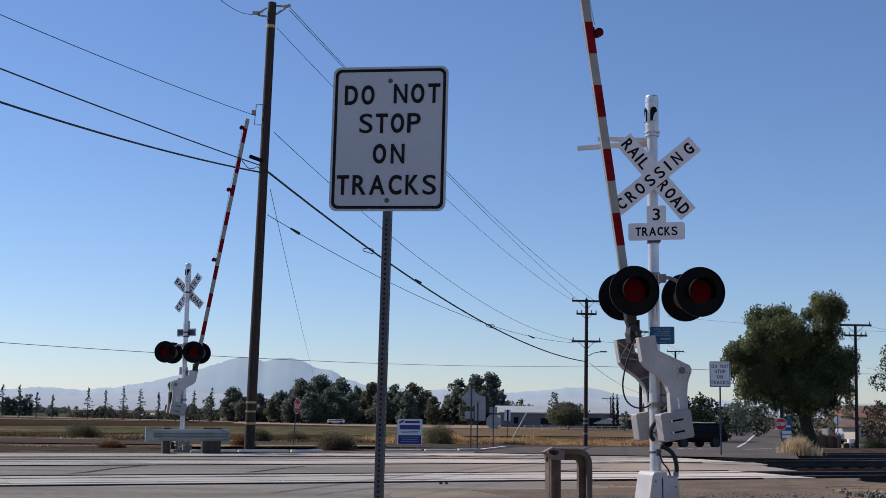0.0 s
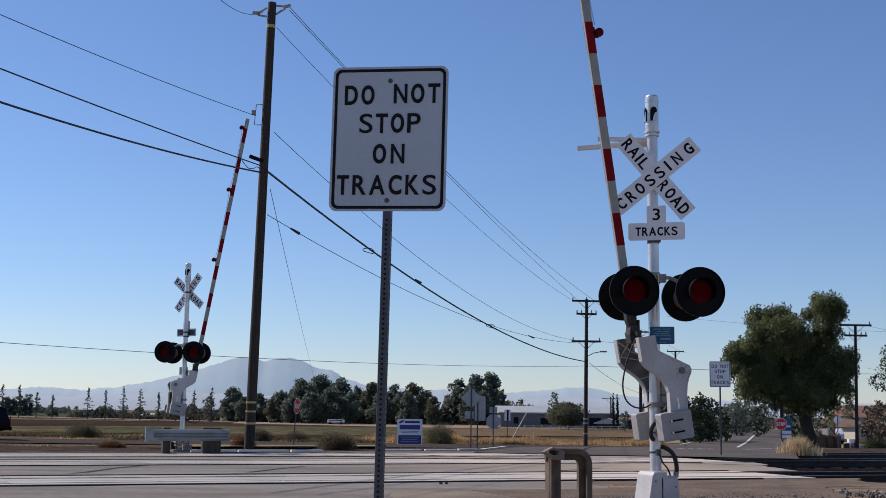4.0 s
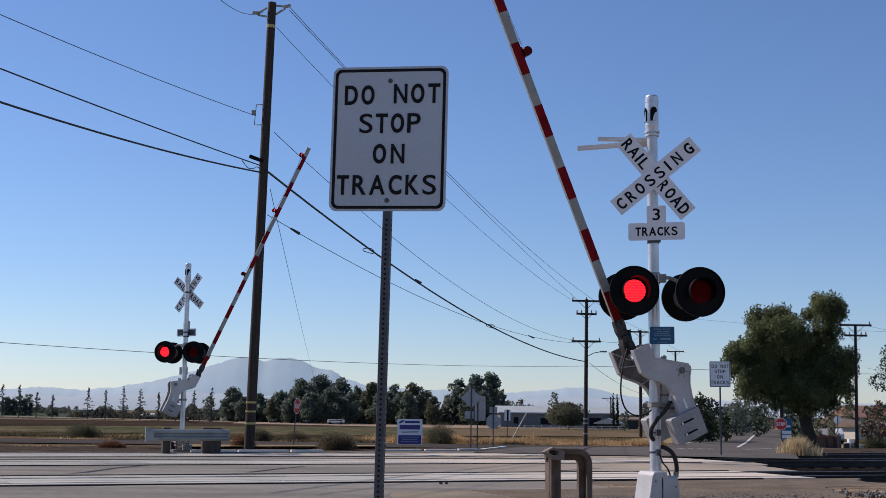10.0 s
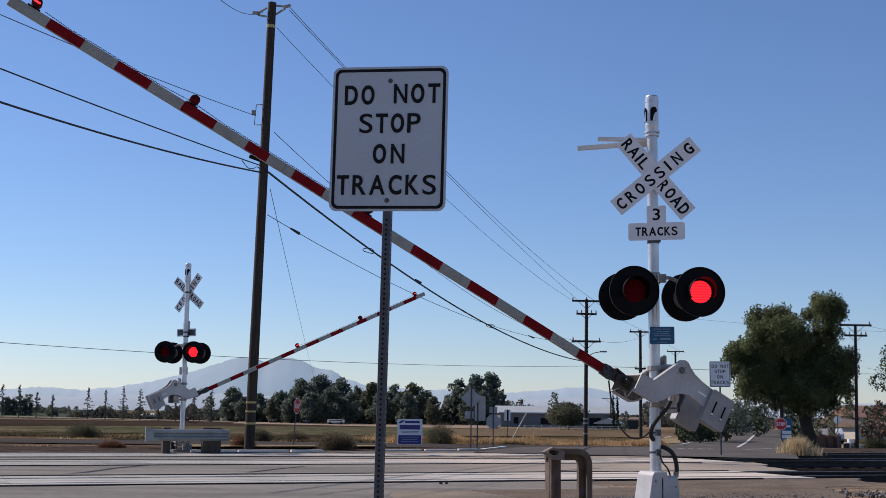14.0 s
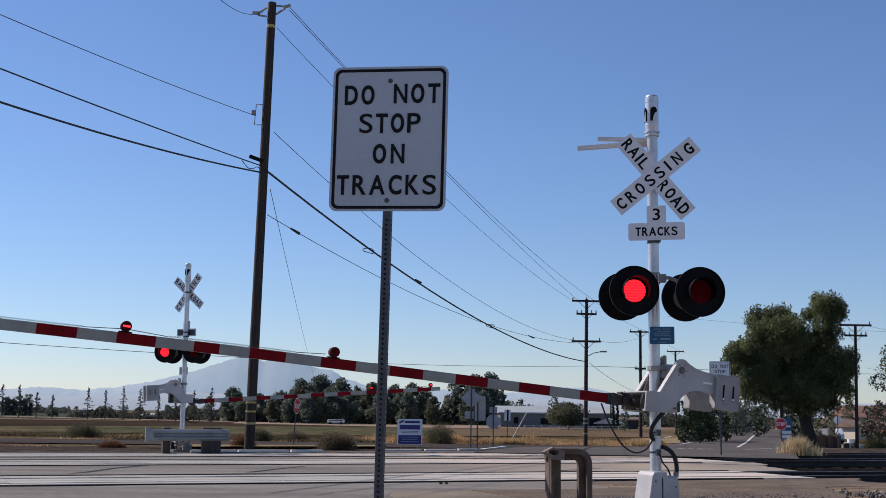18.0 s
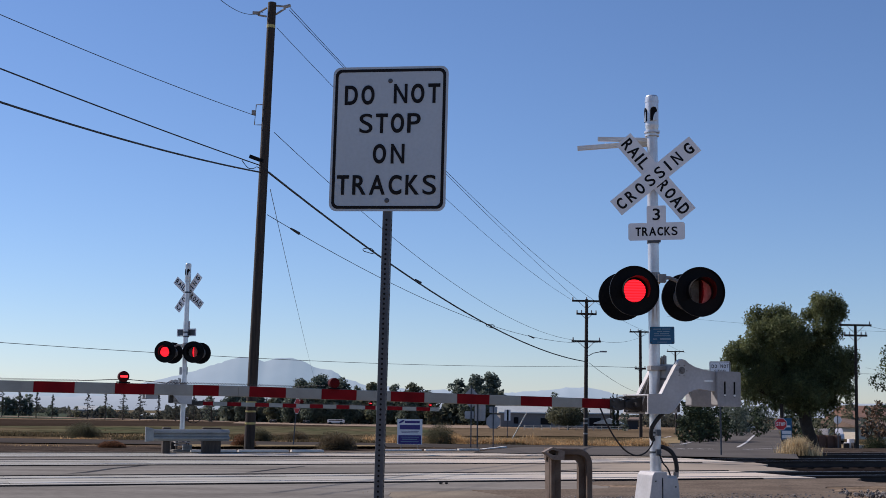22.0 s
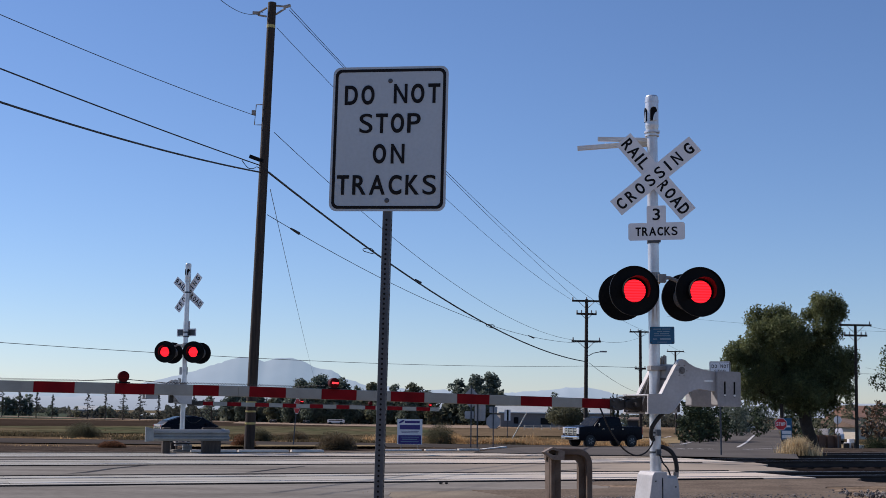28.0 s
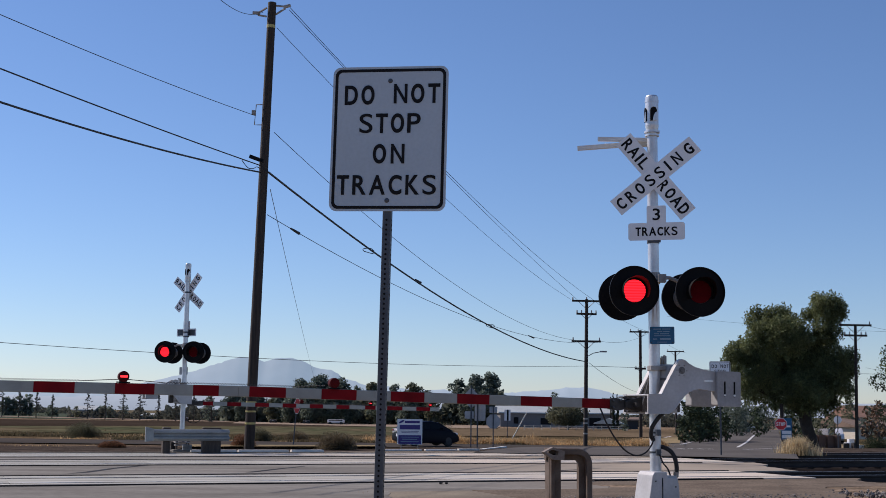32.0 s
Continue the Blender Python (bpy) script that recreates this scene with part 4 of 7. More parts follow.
def pitched_house(name, x, y, w, d, h, roof_h, wall, roof, label, yaw=0, windows=()):
    t = empty(name, pose(x, y, level(x, y) - 0.1, 0, 0, yaw), label, "building")
    bm = bmesh.new()
    box(bm, (0, 0, h / 2), (w, d, h))
    part("wall", bm, wall, t)
    bm = bmesh.new()
    prism(bm, [(-d / 2 - 0.5, h - 0.1), (d / 2 + 0.5, h - 0.1), (d / 2 + 0.4, h + 0.1), (0, h + roof_h), (-d / 2 - 0.4, h + 0.1)], "x", -w / 2 - 0.4, w / 2 + 0.4)
    part("roof", bm, roof, t)
    for wx, wz, ww, wh in windows:
        bm = bmesh.new()
        box(bm, (wx, -d / 2 - 0.02, wz), (ww, 0.08, wh))
        part("window", bm, CAR_GLASS, t)
    return t


pitched_house("farm_building", 22.2, 246, 22.4, 12, 2.75, 1.35, WALL_GREY, ROOF_METAL, "long low grey farm building with pale metal roof", 3, ((-8.2, 1.3, 0.9, 1.2), (-2.5, 1.2, 2.0, 1.2), (7.0, 1.2, 2.2, 1.5)))
pitched_house("carport", 29.2, 218, 4.2, 4.0, 1.1, 0.85, WALL_DARK, ROOF_METAL, "small dark carport with a pale gabled roof", 78)
pitched_house("shed", 33.4, 224, 3.4, 4, 1.7, 0.5, WALL_DARK, ROOF_BROWN, "dark low shed among trees", -6)
pitched_house("house", 49.5, 150, 6.4, 7, 1.55, 0.95, WALL_CREAM, ROOF_BROWN, "low cream house with brown shingle roof", 24, ((-1.8, 0.9, 0.9, 0.8), (1.3, 0.9, 0.9, 0.8)))
pitched_house("house", 59.5, 172, 9.0, 9, 2.5, 1.7, WALL_TAN, ROOF_RED, "house with a broad reddish roof behind trees", 8, ((-2.0, 1.4, 1.3, 1.0), (2.0, 1.4, 1.3, 1.0)))
pitched_house("barn", -76, 270, 4, 6, 1.8, 0.9, WALL_TAN, ROOF_METAL, "low farm shed with pale roof", 0)
pitched_house("barn", -62, 268, 2.6, 5, 0.9, 0.5, WALL_GREY, ROOF_METAL, "small grey farm shed", 0)


# ---- level crossing signals ----
def disc(bm, r, y0, y1, seg=40, c=(0, 0)):
    return prism(bm, [(c[0] + r * math.cos(2 * math.pi * i / seg), c[1] + r * math.sin(2 * math.pi * i / seg)) for i in range(seg)], "y", y0, y1)


def light_unit(parent, m, label):
    """A black round signal light: backing plate, hood, case, and a flip lens that shows its lit or its dark face."""
    bm = bmesh.new()
    k = 48
    outer = [(0.305 * math.cos(2 * math.pi * i / k), 0.305 * math.sin(2 * math.pi * i / k)) for i in range(k)]
    inner = [(0.142 * math.cos(2 * math.pi * i / k), 0.142 * math.sin(2 * math.pi * i / k)) for i in range(k)]
    ring_plate(bm, outer, inner, -0.008, 0.008)
    rim = [(0.295 * math.cos(2 * math.pi * i / k), 0.295 * math.sin(2 * math.pi * i / k)) for i in range(k)]
    ring_plate(bm, outer, rim, -0.03, -0.008)
    unit = part("light_unit", bm, LAMP_BLACK, parent, label, m)
    bm = bmesh.new()                                        # hood: open below
    span = [radians(-32 + 244 * i / 30) for i in range(31)]
    rows = [[(0.165 * math.cos(a), y - (0.08 if y < -0.1 and math.sin(a) > 0 else 0.0) * math.sin(a), 0.165 * math.sin(a)) for a in span] for y in (-0.008, -0.09, -0.17)]
    rows += [[(0.161 * math.cos(a), y - (0.08 if y < -0.1 and math.sin(a) > 0 else 0.0) * math.sin(a), 0.161 * math.sin(a)) for a in span] for y in (-0.17, -0.008)]
    sheet(bm, rows)
    part("hood", bm, LAMP_BLACK, unit, smooth=True)
    bm = bmesh.new()
    rod(bm, (0, 0.009, 0), (0, 0.17, 0), 0.16, 0.12, 24)
    rod(bm, (0, 0.17, 0), (0, 0.19, 0), 0.08, 0.08, 16)
    part("lamp_case", bm, CAST_GREY, unit, "dull grey lamp case", smooth=True)
    bm = bmesh.new()
    disc(bm, 0.138, -0.012, 0.012)
    bm.faces.ensure_lookup_table()
    for f in bm.faces:
        f.material_index = 0 if f.normal.y < -0.5 else 1
    lens = part("lens", bm, [LENS_LIT, LENS_DARK], unit, "round red signal lens", pose(0, 0, 0, 0, 0, 180))
    return unit, lens


def blade(parent, front, back, ang, m, label):
    """A crossbuck blade lettered on both sides: words as (letter, place along the blade)."""
    b = bmesh.new()
    prism(b, [(-0.635, -0.118), (0.635, -0.118), (0.635, 0.118), (-0.635, 0.118)], "y", -0.003, 0.003)
    ob = part("crossbuck_blade", b, SIGN_WHITE, parent, label, m @ pose(0, 0, 0, 0, ang, 0))
    for side, words in ((1, front), (-1, back)):
        for text, x in words:
            t = pose(x, -0.0045, 0) if side > 0 else pose(-x, 0.0045, 0, 0, 0, 180)
            lettering("lettering", text, SIGN_BLACK, ob, t, 0.1, 0.15, 0.19, 0.98)
    return ob


RAILROAD = (("R", -0.545), ("A", -0.415), ("I", -0.315), ("L", -0.215), ("R", 0.155), ("O", 0.29), ("A", 0.42), ("D", 0.55))
CROSSING = (("C", -0.545), ("R", -0.395), ("O", -0.245), ("S", -0.085), ("S", 0.07), ("I", 0.20), ("N", 0.345), ("G", 0.53))


def signal(base, yaw, turn, label, lamp_yaw, cross_yaw, arm_edges, arm_tip, lamps_at, pivot, cross_z, plate_z, bracket, root):
    """A gated crossing signal. Its local x runs along the rails; the arm reaches towards -x."""
    sig = empty("crossing_signal", Matrix.Translation(base) @ pose(0, 0, 0, 0, 0, yaw), label, "railroad signal", "crossing signals")
    keyed = {"lens": [], "arm_lens": []}
    bm = bmesh.new()
    rod(bm, (0, 0, 0.42), (0, 0, 4.72), 0.070, 0.067, 24)
    part("mast", bm, ALUMINIUM, sig, smooth=True)
    if not bracket:                                         # bolted flange standing on threaded rods
        bm = bmesh.new()
        rod(bm, (0, 0, 0.10), (0, 0, 0.44), 0.085, 0.080, 20)
        foot = part("sleeve", bm, GALV, sig)
        for zz in (0.13, 0.05):
            bm = bmesh.new()
            box(bm, (0, 0, zz), (0.42, 0.42, 0.035))
            part("flange", bm, GALV_DULL, foot)
        for a, b in ((-1, -1), (-1, 1), (1, -1), (1, 1)):
            bm = bmesh.new()
            rod(bm, (a * 0.16, b * 0.16, -0.12), (a * 0.16, b * 0.16, 0.20), 0.02, 0.02, 8)
            rod(bm, (a * 0.16, b * 0.16, 0.15), (a * 0.16, b * 0.16, 0.18), 0.04, 0.04, 6)
            part("anchor_bolt", bm, DARK_STEEL, foot)
        bm = bmesh.new()
        box(bm, (0.22, -0.12, 0.02), (0.12, 0.10, 0.22))
        part("cable_box", bm, DARK_STEEL, foot)
    bm = bmesh.new()                                        # cast junction-box foot
    if bracket:
        prism(bm, [(-0.22, 0.0), (0.24, 0.0), (0.22, 0.30), (0.20, 0.40), (0.06, 0.40), (0.05, 0.47), (-0.12, 0.47), (-0.15, 0.43)], "y", -0.18, 0.18)
        bevel(bm, 0.012, 2)
        foot = part("junction_box", bm, CAST_PAINT, sig, "white cast junction box at the foot")
        bm = bmesh.new()
        box(bm, (-0.015, -0.183, 0.22), (0.008, 0.012, 0.36))
        part("seam", bm, LAMP_BLACK, foot)
        bm = bmesh.new()
        box(bm, (0.13, 0, 0.41), (0.16, 0.30, 0.025))
        part("lid", bm, CAST_PAINT, foot)
        for xx, zz in ((-0.13, 0.06), (-0.11, 0.36), (0.17, 0.05), (0.17, 0.29)):
            bm = bmesh.new()
            disc(bm, 0.009, -0.188, -0.178, 8, (xx, zz))
            part("screw", bm, DARK_STEEL, foot)
    # bell at the top of the mast
    bm = bmesh.new()
    rod(bm, (0, 0, 4.70), (0, 0, 4.80), 0.070, 0.086, 24)
    rod(bm, (0, 0, 4.80), (0, 0, 5.17), 0.083, 0.083, 24)
    rod(bm, (0, 0, 5.10), (0, 0, 5.13), 0.087, 0.087, 24)
    rod(bm, (0, 0, 5.17), (0, 0, 5.19), 0.080, 0.070, 24)
    rod(bm, (0, 0, 4.705), (0, 0, 4.73), 0.098, 0.098, 24)
    rod(bm, (0, 0, 4.66), (0, 0, 4.68), 0.09, 0.09, 24)
    bell = part("bell", bm, ALUMINIUM, sig, "dull silver electronic bell cap", smooth=True)
    for a in (turn - 78, turn + 14, turn + 180):
        bm = bmesh.new()
        pts = [(-0.042, 4.85), (0.042, 4.85), (0.042, 4.98)] + [(0.042 * math.cos(radians(t)), 4.98 + 0.05 * math.sin(radians(t))) for t in range(20, 180, 20)] + [(-0.042, 4.98)]
        prism(bm, pts, "y", -0.091, -0.060)
        mouth = part("sound_opening", bm, LAMP_BLACK, bell, "dark arched sound opening", pose(0, 0, 0, 0, 0, a))
        bm = bmesh.new()
        prism(bm, [(-0.012, 4.848), (0.043, 4.848), (0.043, 4.965), (0.020, 4.955), (0.004, 4.925), (-0.008, 4.885)], "y", -0.094, -0.088)
        part("baffle", bm, ALUMINIUM, mouth, "pale curved baffle inside the opening")
    # crossbuck and track count
    face = pose(0, 0, 0, 0, 0, cross_yaw)
    cx = face @ pose(0.045, -0.095, cross_z)
    blade(sig, RAILROAD, CROSSING, 51, cx, "white crossbuck blade lettered in black")
    blade(sig, CROSSING, RAILROAD, -38.5, cx @ pose(0, -0.010, 0), "white crossbuck blade lettered in black")
    bm = bmesh.new()
    prism(bm, round_rect(0.70, 0.22, 0.03), "y", -0.003, 0.003)
    prism(bm, round_rect(0.24, 0.27, 0.02), "y", -0.0045, 0.0015)
    bm.verts.ensure_lookup_table()
    for v in bm.verts:
        if abs(v.co.y + 0.0045) < 1e-5 or abs(v.co.y - 0.0015) < 1e-5:
            v.co.z += 0.19
    plate = part("tracks_plate", bm, SIGN_WHITE, sig, "white plate with black number of tracks", face @ pose(0.05, -0.085, plate_z))
    lettering("lettering", "3", SIGN_BLACK, plate, pose(0.0, -0.006, 0.215), 0.1, 0.15, 0.19)
    lettering("lettering", "TRACKS", SIGN_BLACK, plate, pose(0.0, -0.005, 0.0), 0.52, 0.11, 0.2)
    bm = bmesh.new()
    box(bm, (0, 0.0055, 0.0), (0.62, 0.003, 0.16))
    part("backing_strip", bm, GALV, plate, "bare metal back")
    for zz in (cross_z, plate_z, plate_z - 0.12):
        bm = bmesh.new()
        rod(bm, (0, 0, zz - 0.02), (0, 0, zz + 0.02), 0.078, 0.078, 20)
        box(bm, (0.02, -0.068, zz), (0.16, 0.02, 0.035))
        part("mount_clamp", bm, GALV, sig, m=face)
    # side bracket below the bell
    for (x0, y0, z0), (x1, y1, z1), wdt in (((0.0, 0.03, 4.62), (-0.69, 0.00, 4.66), 0.05), ((0.0, 0.09, 4.60), (-0.96, 0.05, 4.56), 0.055), ((0.0, 0.13, 4.57), (-0.62, 0.10, 4.60), 0.03)) if bracket else ():
        bm = bmesh.new()
        a, b = Vector((x0, y0, z0)), Vector((x1, y1, z1))
        q = (b - a).to_track_quat("X", "Z").to_matrix()
        box(bm, (a + b) / 2, ((b - a).length, 0.05, wdt), q)
        part("guide_bracket", bm, WHITE_PAINT, sig, "flat white guide bracket", face)
    # lights
    lm = pose(0, 0, 0, 0, 0, lamp_yaw)
    bm = bmesh.new()
    tube(bm, [(-0.40, 0, 2.78), (-0.2, 0, 2.86), (0.2, 0, 2.86), (0.40, 0, 2.78)], 0.024, 8)
    box(bm, (0.08, -0.09, 2.84), (0.10, 0.09, 0.10))
    rod(bm, (0, 0, 2.78), (0, 0, 2.92), 0.082, 0.082, 16)
    for x in (-0.38, 0.38):
        rod(bm, (x, -0.22, 2.78), (x, 0.22, 2.78), 0.02, 0.02, 8)
        rod(bm, (x, 0, 2.64), (x, 0, 2.80), 0.022, 0.022, 8)
    part("light_crossarm", bm, GALV_DULL, sig, "galvanised crossarm of the lights", lm)
    for side, x in (("L", -0.38), ("R", 0.43)):
        u1, l1 = light_unit(sig, lm @ pose(x + 0.05, -0.40, 2.648), "black round flashing light facing the road")
        u2, l2 = light_unit(sig, lm @ pose(x + 0.05, 0.32, 2.645, 0, 0, 180), "black round flashing light facing back")
        keyed["lens"] += [(l1, side), (l2, side)]
    # blue notice plate
    bm = bmesh.new()
    prism(bm, round_rect(0.30, 0.215, 0.015), "y", -0.002, 0.002)
    ens = part("notice_plate", bm, SIGN_BLUE, sig, "small blue notice plate with white print", face @ pose(0.105, -0.085, 2.13))
    bar_rows("print_line", [(-0.06, 0.078, 0.09, 0.010), (0.05, 0.078, 0.10, 0.010), (-0.03, 0.048, 0.06, 0.009), (0.05, 0.048, 0.08, 0.009), (-0.07, 0.020, 0.06, 0.009), (0.03, 0.020, 0.11, 0.010), (0.0, -0.005, 0.20, 0.008), (0.04, -0.045, 0.13, 0.022), (-0.085, -0.045, 0.05, 0.012), (0.0, -0.083, 0.12, 0.007)], SIGN_PRINT, ens, -0.004)
    bm = bmesh.new()
    box(bm, (0, 0.0045, 0), (0.29, 0.003, 0.205))
    part("plate_back", bm, SIGN_BACK, ens, "bare metal back")
    for x, z in ((-0.13, 0.09), (0.13, 0.09), (0.13, -0.09), (-0.13, -0.09)):
        bm = bmesh.new()
        disc(bm, 0.008, -0.006, -0.002, 10, (x, z))
        part("rivet", bm, GALV, ens)
    # gate mechanism on the mast
    px_, pz_ = pivot
    bm = bmesh.new()
    rod(bm, (px_ - 0.02, 0.02, pz_ - 0.52), (px_ - 0.02, 0.02, pz_ + 0.08), 0.13, 0.11, 20)
    rod(bm, (px_, -0.25, pz_), (px_, 0.25, pz_), 0.055, 0.055, 16)
    bevel(bm, 0.02, 2)
    part("gate_mechanism", bm, CAST_PAINT, sig, "white gate drive housing", smooth=True)
    bm = bmesh.new()
    box(bm, (px_ + 0.08, 0.06, pz_ - 0.36), (0.12, 0.20, 0.30))
    bevel(bm, 0.02, 2)
    part("motor_case", bm, DARK_STEEL, sig, "dark motor case between the side arms")
    for zz in (pz_ - 0.10, pz_ - 0.30, pz_ - 0.46):
        bm = bmesh.new()
        rod(bm, (px_ - 0.02, 0.02, zz - 0.012), (px_ - 0.02, 0.02, zz + 0.012), 0.137, 0.137, 20)
        part("band", bm, CAST_GREY, sig)
    for zz in (pz_ - 0.42, pz_ + 0.03):
        bm = bmesh.new()
        rod(bm, (0, 0, zz - 0.03), (0, 0, zz + 0.03), 0.092, 0.092, 16)
        box(bm, (0.0, -0.085, zz), (0.22, 0.03, 0.05))
        part("mount_clamp", bm, GALV_DULL, sig)
    if bracket:
        bm = bmesh.new()
        hose(bm, [(0.22, -0.10, 0.40), (0.225, -0.12, 0.50), (0.205, -0.12, 0.62), (0.16, -0.10, 0.71), (0.09, -0.05, 0.76), (0.02, 0.04, 0.78)], 0.027)
        part("conduit", bm, RUBBER, sig, "black flexible conduit", smooth=True)
        bm = bmesh.new()
        rod(bm, (0.22, -0.10, 0.415), (0.222, -0.11, 0.47), 0.036, 0.034, 10)
        part("conduit_gland", bm, GALV_DULL, sig)
        bm = bmesh.new()
        hose(bm, [(0.14, -0.11, 0.42), (0.10, -0.12, 0.50), (0.03, -0.12, 0.58), (0.0, -0.09, 0.68)], 0.010, 8)
        part("conduit", bm, RUBBER, sig, "thin black cable", smooth=True)
        bm = bmesh.new()
        hose(bm, [(0.105, -0.20, 1.35), (0.085, -0.19, 1.29), (0.03, -0.17, 1.20), (-0.06, -0.16, 1.11), (-0.125, -0.13, 1.00), (-0.12, -0.10, 0.91), (-0.07, -0.07, 0.85)], 0.026)
        part("conduit", bm, RUBBER, sig, "black flexible conduit bent across the mast", smooth=True)
        bm = bmesh.new()
        hose(bm, [(0.105, -0.20, 1.33), (0.115, -0.21, 1.40), (0.155, -0.22, 1.425), (0.185, -0.20, 1.38), (0.19, -0.16, 1.32)], 0.036)
        part("elbow", bm, CAST_PAINT, sig, "white conduit elbow", smooth=True)
        for zz in (0.70, 0.94):
            bm = bmesh.new()
            box(bm, (-0.005, -0.07, zz), (0.06, 0.04, 0.075))
            rod(bm, (0, 0, zz - 0.012), (0, 0, zz + 0.012), 0.075, 0.075, 16)
            part("cable_clip", bm, GALV, sig)
    bm = bmesh.new()
    for i in range(5):
        box(bm, (0.10 + 0.035 * (i % 3), 0.02 - 0.03 * (i % 2), pz_ + 0.11 + 0.02 * (i % 2)), (0.02, 0.02, 0.10 + 0.03 * (i % 3)))
    part("terminal_fitting", bm, GALV_DULL, sig)

    # the gate arm turns on the mechanism; its space is centred on the shaft
    ST, (S0, W) = 0.4064, root

    def sag(bm):
        for v in bm.verts:
            if bracket and v.co.x < -5.4:
                v.co.z -= 0.0115 * (-5.4 - v.co.x)
        return bm

    def sag_at(x):
        return -0.0115 * (-5.4 - x) if bracket and x < -5.4 else 0.0

    bm = bmesh.new()
    tip = -(S0 + ST * arm_tip)
    sec = [(-0.022, W - 0.058), (0.022, W - 0.058), (0.022, W + 0.058), (-0.022, W + 0.058)]
    prism(bm, sec, "x", -5.4, -S0 + 0.05)
    prism(bm, sec, "x", tip, -5.4)
    bevel(bm, 0.005, 1)
    sag(bm)
    arm = part("gate_arm", bm, ARM_WHITE, sig, "red and white striped gate arm", pose(px_, 0, pz_, 0, 80, 0))
    for a, b in arm_edges:
        bm = bmesh.new()
        box(bm, (-(S0 + ST * (a + b) / 2), 0, W), (ST * (b - a), 0.050, 0.1125))
        part("red_stripe", sag(bm), ARM_RED, arm, "red reflective stripe")
    bm = bmesh.new()                                        # splice and butt clamp
    prism(bm, [(-0.84, W - 0.066), (-0.84, W + 0.066), (-0.76, W + 0.075), (-0.62, W + 0.05), (-0.60, W - 0.05), (-0.70, W - 0.075)], "y", -0.034, 0.034)
    rod(bm, (-0.78, -0.05, W + 0.03), (-0.78, 0.05, W + 0.03), 0.014, 0.014, 8)
    rod(bm, (-0.62, -0.05, W), (-0.62, 0.05, W), 0.02, 0.02, 8)
    bc = part("butt_clamp", bm, DARK_STEEL, arm, "dark steel clamp of the arm")
    for xx, zz in ((-0.80, 0.04), (-0.80, -0.04), (-0.70, 0.045), (-0.54, 0.0)):
        bm = bmesh.new()
        rod(bm, (xx, -0.058, W + zz), (xx, 0.058, W + zz), 0.012, 0.012, 6)
        part("bolt", bm, GALV, bc)
    bm = bmesh.new()
    box(bm, (-0.60, 0, W + 0.075), (0.16, 0.10, 0.02), Matrix.Rotation(radians(8), 3, "Y"))
    box(bm, (-0.52, 0, W), (0.05, 0.30, 0.05))
    part("pivot_plate", bm, DARK_STEEL, bc)
    bm = bmesh.new()
    prism(bm, [(-0.64, W - 0.04), (-0.64, W + 0.04), (-0.50, W + 0.085), (-0.40, W + 0.085), (-0.40, W - 0.075), (-0.52, W - 0.075)], "y", -0.065, 0.065)
    bevel(bm, 0.01, 1)
    part("arm_socket", bm, DARK_STEEL, bc, "dark cast socket")
    # two cast side arms straddle the mast and carry the counterweights
    outline = [(-0.47, -0.31), (-0.47, -0.53), (-0.18, -0.525), (-0.10, -0.47), (-0.03, -0.38), (0.03, -0.31), (0.10, -0.255), (0.17, -0.225), (0.245, -0.21), (0.505, -0.235), (0.505, -0.005), (0.32, 0.012), (0.19, 0.04), (0.10, 0.08), (0.04, 0.122), (0.0, 0.13), (-0.04, 0.115), (-0.28, -0.30)]

    def ribbon(chain, y, wide, thick):
        """A flat band on edge that follows a chain of points."""
        b2 = bmesh.new()
        rows = []
        for i, (x, z) in enumerate(chain):
            (xa, za), (xb, zb) = chain[max(0, i - 1)], chain[min(len(chain) - 1, i + 1)]
            d = Vector((xb - xa, 0, zb - za)).normalized()
            nn = Vector((-d.z, 0, d.x)) * thick / 2
            p = Vector((x, y, z))
            rows.append([tuple(p + nn * f + Vector((0, wide / 2 * g, 0))) for f, g in ((1, -1), (1, 1), (-1, 1), (-1, -1), (1, -1))])
        sheet(b2, rows)
        bmesh.ops.remove_doubles(b2, verts=list(b2.verts), dist=1e-5)
        bmesh.ops.holes_fill(b2, edges=list(b2.edges))
        bmesh.ops.recalc_face_normals(b2, faces=list(b2.faces))
        return b2

    for y in (-0.27, 0.27):
        side = -1 if y < 0 else 1
        bm = bmesh.new()
        prism(bm, outline, "y", y + side * 0.02 - 0.012, y + side * 0.02 + 0.012)
        for f in bm.faces:                                  # the hollow side is grimy
            f.material_index = 1 if f.normal.y * side < -0.5 else 0
        sa = part("side_arm", bm, [CAST_PAINT, CAST_GREY], arm, "curved white cast side arm, grimy inside")
        for chain in (outline[10:18] + outline[:1], outline[1:10]):
            part("flange", ribbon(chain, y, 0.075, 0.018), CAST_PAINT, sa)
        for a, b in (((-0.44, -0.33), (-0.25, -0.51)), ((-0.25, -0.51), (-0.14, -0.10)), ((-0.44, -0.51), (-0.28, -0.32)), ((0.02, 0.08), (0.06, -0.27)), ((0.22, 0.02), (0.22, -0.2))):
            part("rib", ribbon((a, b), y - side * 0.005, 0.04, 0.012), CAST_PAINT, sa)
        bm = bmesh.new()
        rod(bm, (0, y + side * 0.032, 0.0), (0, y + side * 0.040, 0.0), 0.044, 0.044, 20)
        rod(bm, (0, y + side * 0.040, 0.0), (0, y + side * 0.052, 0.0), 0.024, 0.024, 12)
        part("shaft_cap", bm, CAST_GREY, sa, "grey hub cap on the shaft")
        for a in range(6):
            bm = bmesh.new()
